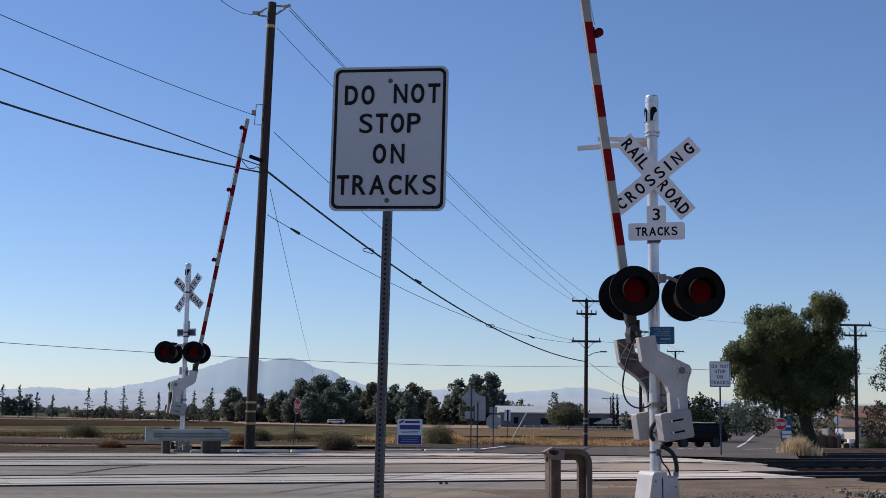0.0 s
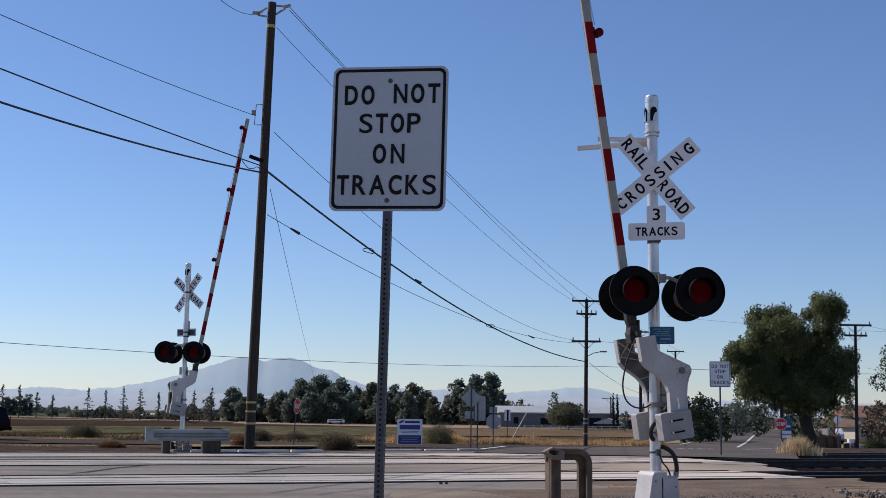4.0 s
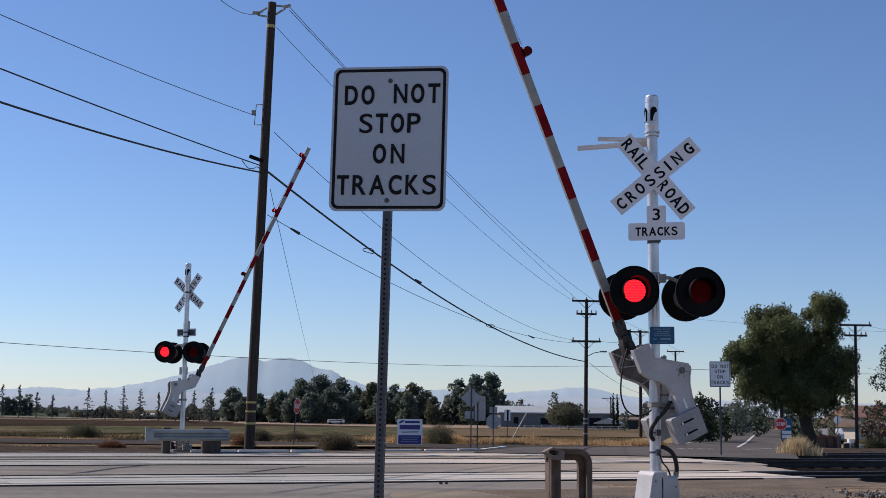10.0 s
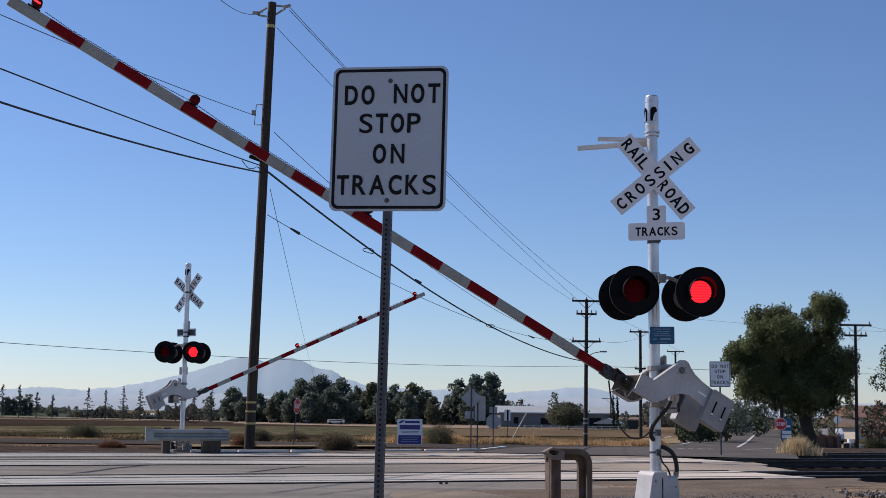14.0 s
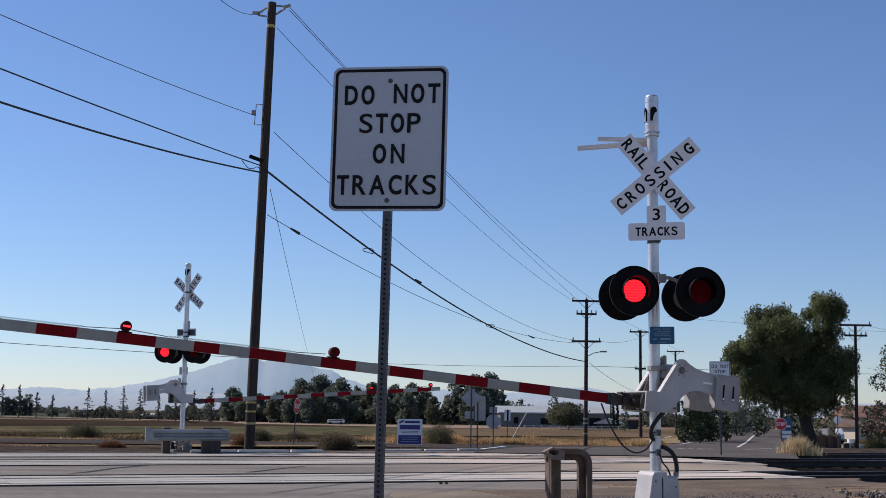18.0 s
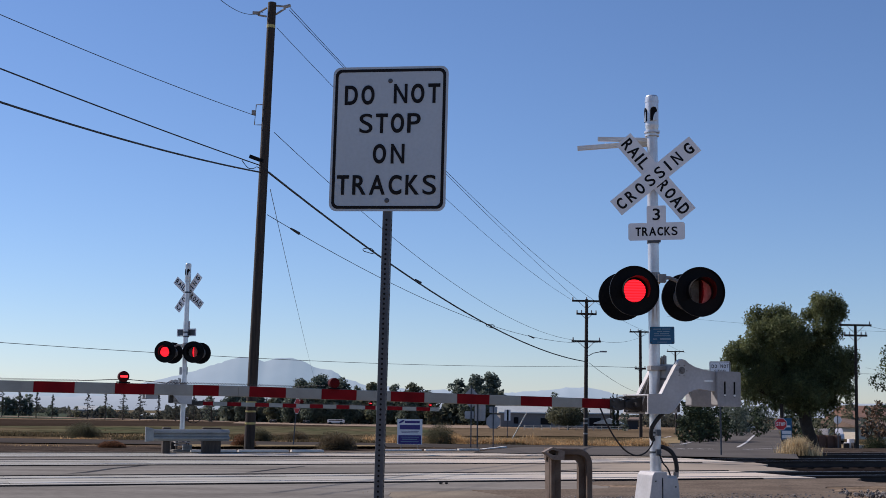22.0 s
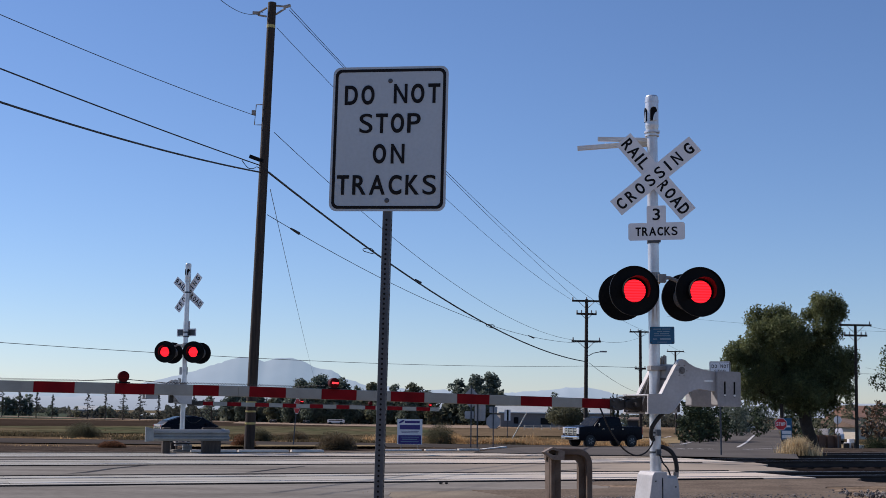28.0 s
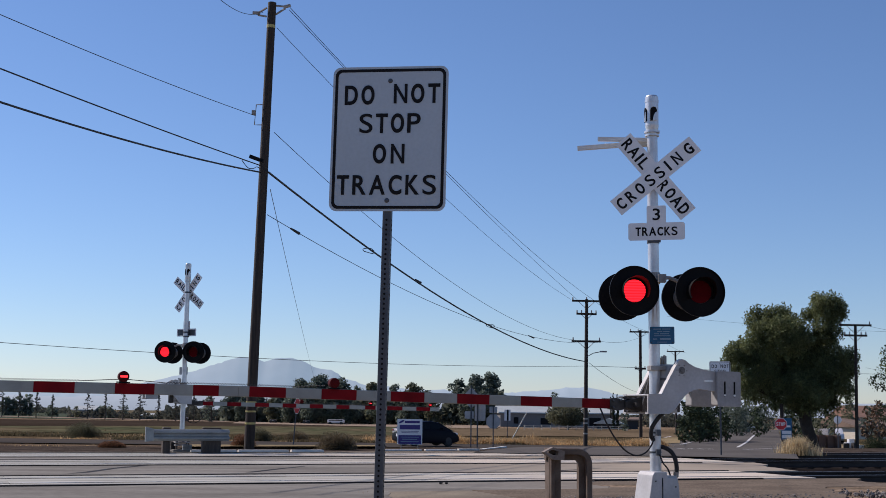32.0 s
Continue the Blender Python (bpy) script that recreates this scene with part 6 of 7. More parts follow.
def build_wires():
    wire((-10.29, 22.00, 9.20), (-5.74, 36.90, 10.03), 0.10, 0.010) 
    wire((-10.21, 22.00, 8.08), (-5.56, 36.90, 8.50), 0.05, 0.018) 
    wire((-10.16, 22.00, 7.34), (-5.55, 36.90, 8.29), 0.175, 0.026) 
    wire((-4.56, 22.00, 9.03), (-5.63, 37.00, 13.31), 0.30, 0.008) 
    wire((-4.82, 37.00, 13.50), (10.23, 84.00, 8.86), 0.65, 0.010) 
    wire((-4.82, 37.00, 13.40), (9.16, 84.00, 8.85), 0.30, 0.010) 
    wire((-5.18, 37.00, 12.82), (8.70, 84.00, 8.88), 0.70, 0.009) 
    wire((-5.17, 37.00, 9.54), (8.88, 84.00, 6.13), 1.25, 0.010) 
    wire((-5.31, 37.00, 8.31), (9.68, 84.00, 4.69), 1.05, 0.034) 
    wire((-5.31, 37.00, 7.01), (10.68, 84.00, 6.00), 1.20, 0.011) 
    wire((-5.24, 37.00, 7.79), (-20.39, 200.00, 6.57), 0.30, 0.010) 
    wire((-17.84, 40.00, 3.45), (9.83, 84.00, 4.39), 0.35, 0.011) 
    wire((9.83, 84.00, 4.39), (50.63, 100.00, 4.55), 0.10, 0.014) 
    wire((9.91, 84.00, 4.62), (24.32, 150.00, 3.71), 0.40, 0.015) 
    wire((10.23, 84.00, 8.86), (18.39, 110.00, 8.45), 0.30, 0.010) 
    wire((10.68, 84.00, 6.07), (18.39, 110.00, 8.45), 0.40, 0.010) 
    wire((18.39, 110.00, 8.55), (31.43, 160.00, 9.13), 0.30, 0.012) 
    wire((18.09, 100.00, 9.08), (45.90, 110.00, 8.66), 0.30, 0.008) 
    wire((28.65, 84.00, 7.35), (27.75, 60.00, 5.01), 0.30, 0.008) 
    wire((28.55, 84.00, 4.49), (27.67, 60.00, 3.32), 0.30, 0.008) 
    # splices and slack loops on the wires
    for a, b, r in (((-4.78, 38.6, 6.83), (-4.58, 39.1, 6.75), 0.05), ((4.6, 66.2, 5.28), (4.95, 67.1, 5.22), 0.045), ((-1.1, 50.2, 6.50), (-0.9, 50.8, 6.44), 0.05)):
        bm = bmesh.new()
        rod(bm, a, b, r * 0.6, r, 10)
        tagged(part("wire_splice", bm, WIRE), "black splice sleeve on an overhead wire", "wire splice", "wire splices")
    for x, y, z, w in ((-2.72, 45.2, 7.0, 0.20), (2.40, 61.2, 5.40, 0.20)):
        bm = bmesh.new()
        hose(bm, [(x + w, y, z + 0.0), (x + 0.3 * w, y, z + 0.10), (x - w, y, z + 0.08), (x - 0.9 * w, y, z + 0.0), (x, y, z - 0.06), (x + 0.9 * w, y, z - 0.10)], 0.016, 6)
        tagged(part("wire_loop", bm, WIRE), "slack loop of black cable on a wire", "cable loop", "cable loops")
    bm = bmesh.new()
    hose(bm, [(-5.96, 36.0, 8.47), (-5.88, 36.1, 8.36), (-5.80, 36.3, 8.29), (-5.70, 36.5, 8.32), (-5.60, 36.6, 8.39), (-5.51, 36.8, 8.36)], 0.012, 6)
    tagged(part("wire_loop", bm, WIRE), "slack loop of black cable at the pole", "cable loop", "cable loops")


build_wires()


# ---- vegetation ----
def big_tree():
    rnd = random.Random(21)
    x, y = 25.3, 86.0
    t = empty("tree", pose(x, y, level(x, y) - 0.05), "large spreading shade tree with dark drooping foliage", "tree")
    bm = bmesh.new()
    tube(bm, [(0.3, 0, -0.3), (0.1, 0, 0.6), (-0.25, 0, 1.7), (-0.35, 0.1, 2.6)], 0.42, 10)
    for a in ((-2.6, 0.6, 5.2), (1.2, -0.8, 6.2), (1.6, 0.6, 8.0), (-1.0, -1.4, 6.8), (-3.4, -0.5, 4.2), (2.6, 0.8, 4.6)):
        tube(bm, [(-0.35, 0.3, 2.3), (a[0] * 0.4 - 0.2, a[1] * 0.5 + 0.9, 2.3 + (a[2] - 2.3) * 0.55), (a[0], a[1] + 0.9, a[2])], 0.13, 7)
    part("trunk", bm, BARK, t, smooth=True)
    cl = []
    for cx, cz, r in ((1.2, 9.7, 1.2), (0.4, 9.45, 0.62), (1.95, 9.8, 0.75), (0.8, 10.4, 0.55), (1.0, 8.2, 1.0), (1.5, 7.5, 0.75), (-3.1, 9.1, 0.95), (-2.0, 9.25, 0.95), (-1.35, 8.85, 0.7), (-3.3, 7.9, 1.15), (-1.8, 7.8, 1.5), (-0.4, 7.4, 1.1),
                     (-4.6, 6.9, 0.9), (-5.35, 6.55, 0.7), (-5.0, 5.8, 0.9), (-4.05, 6.6, 1.2), (-3.5, 5.4, 1.4), (-4.5, 4.7, 0.8), (-3.9, 4.1, 0.8), (-1.9, 6.2, 1.7), (-0.3, 6.2, 1.7), (1.2, 6.3, 1.5), (2.35, 6.4, 0.7), (2.7, 5.6, 0.55),
                     (2.0, 5.3, 0.95), (2.2, 4.2, 0.6), (1.2, 4.3, 1.25), (-0.35, 4.3, 1.5), (-1.9, 4.3, 1.4), (-3.0, 4.1, 1.0), (-1.0, 3.4, 0.75), (0.5, 3.4, 0.85), (-2.3, 3.2, 0.5), (1.5, 3.3, 0.6), (0.3, 5.2, 1.5), (-1.2, 5.1, 1.6), (1.1, 5.0, 1.2), (-0.3, 3.9, 1.2)):
        cl.append(((cx, rnd.uniform(-1.8, 1.8) * min(1, r), cz), r, 0.9))
    quads = []
    for c, r, sq in cl:
        c = Vector(c)
        for _ in range(int(2700 * r * r)):
            d = Vector((rnd.gauss(0, 1), rnd.gauss(0, 1), rnd.gauss(0, 1))).normalized()
            k = r * (0.15 + 0.85 * math.sqrt(rnd.random())) * (1 + 0.3 * noise.noise(d * 2.6 + c))
            p = c + Vector((d.x * k, d.y * k, d.z * k * sq))
            way = Vector((rnd.uniform(-0.8, 0.8), rnd.uniform(-0.8, 0.8), rnd.uniform(-1, 0.3))).normalized() * rnd.uniform(0.10, 0.26)
            side = Vector((way.y, -way.x, rnd.uniform(-0.1, 0.1))).normalized() * rnd.uniform(0.025, 0.055)
            quads.append([tuple(p - side), tuple(p + way * 0.5 - side * 1.3), tuple(p + way), tuple(p + way * 0.5 + side * 1.3)])
    ob = new("crown", quads_object("crown", quads, LEAF))
    ob.parent = t
    quads = []                                              # thin hanging sprays round the outline
    for _ in range(1500):
        c, r, _s = rnd.choice(cl)
        a = rnd.uniform(0, 6.28)
        p = Vector(c) + Vector((math.cos(a) * r * 1.02, rnd.uniform(-0.6, 0.6) * r, math.sin(a) * r * 0.95))
        for k in range(6):
            quads.append(leaf_quad(p + Vector((rnd.uniform(-0.08, 0.08), 0, 0.12 - k * 0.1)), 0.16, 0.10, rnd))
    ob = new("hanging_sprays", quads_object("hanging_sprays", quads, LEAF))
    ob.parent = t


big_tree()
tree(31.7, 85, 7.6, 3.2, "broad green tree at the edge of the yard", 77, leaf=0.13, material=LEAF, trunk_h=0.25, clumps=26, per=14)


def bush(x, y, w, h, seed, material=None, label="low round dusty shrub on dry verge"):
    rnd = random.Random(seed)
    z = level(x, y)
    t = empty("bush", pose(x, y, z - 0.02), label, "bush", "roadside bushes")
    quads = []
    for _ in range(11000):
        d = Vector((rnd.gauss(0, 1), rnd.gauss(0, 1), abs(rnd.gauss(0, 1)))).normalized()
        k = (0.45 + 0.6 * rnd.random() ** 1.4) * (1 + 0.22 * noise.noise(d * 1.8 + Vector((seed, 0, 0))))
        p = Vector((d.x * w / 2 * k, d.y * w / 2 * k, d.z * h * k))
        way = (d * 0.5 + Vector((rnd.uniform(-1, 1), rnd.uniform(-1, 1), rnd.uniform(-0.3, 1)))).normalized() * rnd.uniform(0.03, 0.075) * (0.6 + 0.4 * w)
        side = Vector((way.y, -way.x, rnd.uniform(-0.03, 0.03))).normalized() * (0.005 + 0.003 * w)
        quads.append([tuple(p - side), tuple(p + way * 0.6 - side), tuple(p + way), tuple(p + side)])
    ob = new("foliage", quads_object("foliage", quads, material or BUSH))
    ob.parent = t
    bm = bmesh.new()
    for i in range(9):
        a = i * 0.7
        rod(bm, (0, 0, -0.05), (math.cos(a) * w * 0.3, math.sin(a) * w * 0.3, h * 0.7), 0.02, 0.008, 5)
    part("stems", bm, BARK, t)


GREEN_SHRUB = mat("grey_green_shrub", (0.135, 0.132, 0.080), 0.9, var=0.2, scale=2, fine=12, island=0.4, spec=0.1)
leafy(GREEN_SHRUB, 0.35)
bush(-21.2, 74.5, 2.3, 0.9, 1, GREEN_SHRUB, "rounded grey-green shrub on the dry verge")
bush(-3.25, 39.3, 1.25, 0.52, 2, label="dry brown shrub beside the pavement edge")
bush(-0.1, 80.6, 2.3, 1.3, 3, GREEN_SHRUB, "rounded grey-green shrub on the dry verge")
bush(-11.2, 78, 1.5, 0.75, 4, GREEN_SHRUB, "small grey-green shrub beyond the street")
bush(-9.2, 80, 1.7, 0.6, 6, label="straw-brown brushy shrub beyond the street")
for x_, y_, w_, h_, k_ in ((30.6, 88.5, 2.2, 1.05, 21), (32.6, 89.5, 2.4, 1.15, 22)):
    bush(x_, y_, w_, h_, k_, LEAF_DARK, "dense dark shrub before the yard house")
RED_BUSH = mat("rust_brown_shrub", (0.22, 0.115, 0.065), 0.9, var=0.2, scale=2, fine=12, island=0.4, spec=0.1)
leafy(RED_BUSH, 0.35)
bush(-10.4, 39.8, 0.85, 0.17, 8, RED_BUSH, "low rust-brown dead weeds on bare soil")
bush(-6.35, 40.5, 0.8, 0.42, 5, RED_BUSH, "rust-brown dry shrub beside the pole")


def grass(name, count, spot, h, label, seed, material=None, wide=0.035):
    """Upright blades in tufts, one mesh."""
    rnd = random.Random(seed)
    quads = []
    for _ in range(count):
        x, y, k = spot(rnd)
        z = level(x, y) - 0.03
        for _b in range(4):
            a = rnd.uniform(0, 6.28)
            hh = h * k * rnd.uniform(0.5, 1.2)
            lx, ly = rnd.uniform(-0.5, 0.5) * hh, rnd.uniform(-0.5, 0.5) * hh
            w = wide * rnd.uniform(0.6, 1.5)
            dx, dy = math.cos(a) * w, math.sin(a) * w
            ox, oy = rnd.uniform(-0.08, 0.08), rnd.uniform(-0.08, 0.08)
            quads.append([(x + ox - dx, y + oy - dy, z), (x + ox + dx, y + oy + dy, z), (x + ox + lx, y + oy + ly, z + hh)])
    tagged(new(name, quads_object(name, quads, material or DRY_GRASS)), label, "grass", kind="stuff")


STREET_DIR, STREET_SIDE = Vector((0.895, 0.446)), Vector((-0.446, 0.895))


def patchy(s, o, seed):
    return noise.noise((s * 0.10, o * 0.22, seed)) + 0.5 * noise.noise((s * 0.33, o * 0.5, seed + 3))


def verge_spot(r):
    """Straw grass in uneven clumps along the far side of the street."""
    while True:
        s = r.uniform(-34, 9)
        o = 3.6 + abs(r.gauss(0, 1)) * 3.2
        k = patchy(s, o, 1) + (0.26 if s > -12 else -0.25)
        if r.random() < k * 1.8:
            break
    p = Vector((10.4, 82.0)) + STREET_DIR * s + STREET_SIDE * o
    tall = 0.5 + 0.9 * noise.noise((s * 0.55, o * 0.8, 12)) + 0.5 * noise.noise((s * 1.9, o * 1.5, 14))
    return p.x, p.y, max(0.10, min(1.2, k * 0.5 + tall * 0.6)) * (1.0 if s > -12 else 0.55)


def weed_spot(r):
    while True:
        s = r.uniform(-75, -14)
        o = 4.0 + abs(r.gauss(0, 1)) * 6
        k = patchy(s, o, 9) + 0.1
        if r.random() < k * 1.8:
            break
    p = Vector((10.4, 82.0)) + STREET_DIR * s + STREET_SIDE * o
    return p.x, p.y, 0.3 + min(0.8, k)


def near_verge_spot(r):
    s = r.uniform(-60, -12)
    o = r.uniform(-18, -7)
    p = Vector((10.4, 82.0)) + STREET_DIR * s + STREET_SIDE * o
    return p.x, p.y, max(0.1, 0.4 + 0.8 * noise.noise((s * 0.15, o * 0.2, 5)))


def tuft_spot(r):
    a, d = r.uniform(0, 6.28), abs(r.gauss(0, 0.28))
    return 11.1 + math.cos(a) * d, 39.2 + math.sin(a) * d, max(0.2, 1.5 - d * 0.9)


grass("dry_grass", 16000, verge_spot, 0.62, "straw-coloured dry grass beyond the street", 3, wide=0.028)
grass("weeds", 9000, weed_spot, 0.30, "patchy dusty weeds between street and field", 6, WEEDS, 0.05)
grass("dry_grass", 260, near_verge_spot, 0.13, "sparse dry grass beside the tracks", 4)

def guard_spot(r):
    return 1.05 + r.gauss(0, 0.12), 13.75 + r.gauss(0, 0.15), r.uniform(0.4, 1.1)


def bed_edge_spot(r):
    s, n = r.uniform(4, 13), 17.3 + r.gauss(0, 0.25)
    p = U * s + N * n
    return p.x, p.y, max(0.2, 0.5 + noise.noise((s, n, 2)))


grass("dry_grass", 45, guard_spot, 0.09, "sparse dry grass round the foot of the steel guard", 15, wide=0.006)
grass("dry_grass", 120, bed_edge_spot, 0.05, "sparse dry grass at the edge of the pavement", 16, wide=0.006)
STRAW = mat("pale_straw", (0.62, 0.50, 0.30), 0.9, var=0.12, scale=1, fine=8, island=0.25, spec=0.1)
leafy(STRAW, 0.5)
grass("dry_grass", 620, tuft_spot, 0.38, "bushy clump of pale straw grass at the junction", 5, STRAW, 0.010)


# ---- vehicles ----
def wheel(parent, x, y, r, w=0.24, rim=None):
    bm = bmesh.new()
    rod(bm, (0, -w / 2, 0), (0, w / 2, 0), r, r, 24)
    bevel(bm, 0.03, 2)
    wl_ = part("wheel", bm, RUBBER, parent, "black tyre on alloy wheel", pose(x, y, r), smooth=True)
    s = -1 if y < 0 else 1
    bm = bmesh.new()
    rod(bm, (0, s * (w / 2 - 0.02), 0), (0, s * (w / 2 + 0.006), 0), r * 0.62, r * 0.60, 20)
    part("rim", bm, ALLOY, wl_, smooth=True)
    rim = rim or ALLOY
    bm = bmesh.new()
    for i in range(6):
        a = i * math.pi / 3
        box(bm, (math.cos(a) * r * 0.36, s * (w / 2 + 0.008), math.sin(a) * r * 0.36), (r * 0.42, 0.012, 0.05), Matrix.Rotation(-a, 3, "Y"))
    part("spokes", bm, rim, wl_)
    return wl_


def shell(parent, name, prof, half, material, tuck, z_mid, label="", bev=0.06):
    """A bodywork volume: a side outline given depth, drawn in above z_mid."""
    bm = bmesh.new()
    prism(bm, prof, "y", -half, half)
    for v in bm.verts:
        if v.co.z > z_mid:
            v.co.y *= 1 - tuck * (v.co.z - z_mid)
    bevel(bm, bev, 2)
    return part(name, bm, material, parent, label, smooth=True)


def glass(parent, prof, half, tuck, z_mid, name="side_window"):
    for s in (-1, 1):
        bm = bmesh.new()
        pts = []
        for x, z in prof:
            pts.append((x, s * (half * (1 - tuck * max(0, z - z_mid)) + 0.006), z))
        vs = [bm.verts.new(p) for p in pts] + [bm.verts.new((p[0], p[1] - s * 0.02, p[2])) for p in pts]
        k = len(pts)
        fs = [bm.faces.new(vs[:k]), bm.faces.new(vs[k:][::-1])] + [bm.faces.new((vs[i], vs[k + i], vs[k + (i + 1) % k], vs[(i + 1) % k])) for i in range(k)]
        bmesh.ops.recalc_face_normals(bm, faces=fs)
        part(name, bm, CAR_GLASS, parent)


def small(parent, name, c, s, material, label="", bev=0.0):
    bm = bmesh.new()
    box(bm, c, s)
    if bev:
        bevel(bm, bev, 2)
    return part(name, bm, material, parent, label)


def shorten(t, k):
    """Draws a car's bodywork in along its length."""
    for ob in t.children_recursive:
        ob.data.transform(Matrix.Diagonal((k, 1, 1, 1)))


def make_pickup():
    t = empty("pickup_truck", pose(60, 106, -1), "dark navy crew-cab pickup truck with chrome grille", "pickup truck")
    b = shell(t, "body", [(2.98, 0.48), (2.98, 1.22), (2.75, 1.30), (1.55, 1.36), (1.5, 1.30), (-2.95, 1.30), (-2.98, 0.52), (-2.0, 0.40), (2.0, 0.38)], 0.98, CAR_NAVY, 0.02, 0.9, "dark navy body")
    cab = shell(t, "cab", [(1.62, 1.25), (0.95, 1.86), (0.6, 1.94), (-0.75, 1.94), (-0.98, 1.86), (-1.12, 1.25)], 0.94, CAR_NAVY, 0.22, 1.28, "cab with dark windows", 0.05)
    glass(cab, [(1.30, 1.33), (0.86, 1.80), (0.32, 1.84), (0.32, 1.33)], 0.94, 0.22, 1.28)
    glass(cab, [(0.22, 1.33), (0.22, 1.84), (-0.72, 1.83), (-0.90, 1.33)], 0.94, 0.22, 1.28)
    bm = bmesh.new()
    prism(bm, [(1.60, 1.29), (0.98, 1.86), (0.99, 1.87), (1.63, 1.30)], "y", -0.78, 0.78)
    part("windscreen", bm, CAR_GLASS, cab)
    small(b, "grille", (3.0, 0, 0.99), (0.08, 1.42, 0.50), CHROME, "tall chrome grille", 0.04)
    for z, h in ((0.83, 0.06), (1.0, 0.05), (1.15, 0.05)):
        small(b, "grille_opening", (3.045, 0, z), (0.02, 1.22, h), LAMP_BLACK, "dark grille opening")
    for y in (-0.32, 0.32):
        small(b, "grille_strut", (3.055, y, 0.99), (0.02, 0.10, 0.44), CHROME)
    small(b, "front_bumper", (3.05, 0, 0.58), (0.22, 1.94, 0.24), CHROME, "chrome front bumper", 0.06)
    small(b, "bumper_intake", (3.165, 0, 0.55), (0.012, 0.9, 0.08), LAMP_BLACK, "dark slot in the bumper")
    small(b, "rear_bumper", (-3.02, 0, 0.68), (0.16, 1.85, 0.2), CHROME, "chrome rear bumper", 0.04)
    for y in (-0.80, 0.80):
        small(b, "headlight", (2.95, y * 1.04, 1.03), (0.16, 0.26, 0.40), HEADLIGHT, "clear headlight", 0.05)
        small(b, "tail_light", (-2.97, y * 1.13, 1.05), (0.06, 0.14, 0.38), TAIL_RED, "red tail light")
        small(b, "mirror", (1.15, y * 1.38, 1.42), (0.12, 0.20, 0.26), CAR_NAVY, "", 0.02)
        small(b, "mirror_glint", (1.215, y * 1.38, 1.42), (0.012, 0.15, 0.18), CHROME, "chrome mirror cap")
    for x in (1.95, -1.95):
        for y in (-0.985, 0.985):
            bm = bmesh.new()
            arc = [(x + 0.60 * math.cos(radians(q)), 0.44 + 0.52 * math.sin(radians(q))) for q in range(0, 181, 15)]
            arc += [(x + 0.52 * math.cos(radians(q)), 0.44 + 0.44 * math.sin(radians(q))) for q in range(180, -1, -15)]
            prism(bm, arc, "y", y - 0.02, y + 0.02)
            part("wheel_arch", bm, CAR_NAVY, b)
    small(b, "cargo_bed", (-2.05, 0, 1.29), (1.75, 1.62, 0.05), LAMP_BLACK, "dark open cargo bed")
    for x in (-0.1, -1.1, 0.75):
        for s in (-1, 1):
            small(b, "door_handle", (x, s * 0.985, 1.16), (0.18, 0.02, 0.035), CHROME)
    shorten(t, 0.82)
    return t, [wheel(t, x, y, 0.39, 0.28, BRIGHT_ALLOY) for x in (1.60, -1.60) for y in (-0.87, 0.87)]


def make_suv():
    t = empty("suv", pose(-60, 50, -1), "black full-size sport utility vehicle", "suv")
    b = shell(t, "body", [(2.78, 0.52), (2.82, 0.95), (2.66, 1.12), (1.45, 1.22), (-2.70, 1.24), (-2.80, 1.0), (-2.80, 0.58), (-2.1, 0.45), (2.1, 0.43)], 0.99, CAR_BLACK, 0.03, 0.9, "black body")
    cab = shell(t, "cabin", [(1.60, 1.16), (0.92, 1.78), (0.5, 1.88), (-2.25, 1.88), (-2.50, 1.78), (-2.72, 1.16)], 0.95, CAR_BLACK, 0.20, 1.2, "cabin with dark windows", 0.06)
    glass(cab, [(1.25, 1.25), (0.84, 1.70), (0.28, 1.77), (0.28, 1.25)], 0.95, 0.20, 1.2)
    glass(cab, [(0.18, 1.25), (0.18, 1.77), (-0.80, 1.77), (-0.80, 1.25)], 0.95, 0.20, 1.2)
    glass(cab, [(-0.92, 1.25), (-0.92, 1.77), (-2.22, 1.75), (-2.46, 1.25)], 0.95, 0.20, 1.2)
    bm = bmesh.new()
    prism(bm, [(1.60, 1.20), (0.95, 1.79), (0.96, 1.80), (1.63, 1.21)], "y", -0.78, 0.78)
    part("windscreen", bm, CAR_GLASS, cab)
    small(b, "grille", (2.83, 0, 0.88), (0.05, 1.1, 0.26), CHROME, "chrome grille", 0.02)
    small(b, "front_bumper", (2.84, 0, 0.58), (0.14, 1.85, 0.22), CAR_BLACK, "", 0.04)
    small(b, "rear_bumper", (-2.84, 0, 0.62), (0.12, 1.85, 0.24), CAR_BLACK, "", 0.04)
    for y in (-0.80, 0.80):
        small(b, "headlight", (2.76, y, 0.95), (0.14, 0.30, 0.20), HEADLIGHT, "clear headlight", 0.03)
        small(b, "tail_light", (-2.78, y * 1.1, 1.12), (0.06, 0.16, 0.40), TAIL_RED, "red tail light")
        small(b, "mirror", (1.12, y * 1.36, 1.30), (0.12, 0.18, 0.16), CAR_BLACK, "", 0.02)
        small(cab, "roof_rail", (-0.7, y * 0.92, 1.93), (2.3, 0.04, 0.05), CHROME, "chrome roof rail")
    for ob in t.children_recursive:
        ob.data.transform(Matrix.Diagonal((0.80, 1, 0.885, 1)))
    return t, [wheel(t, x, y, 0.365, 0.27) for x in (1.38, -1.30) for y in (-0.86, 0.86)]


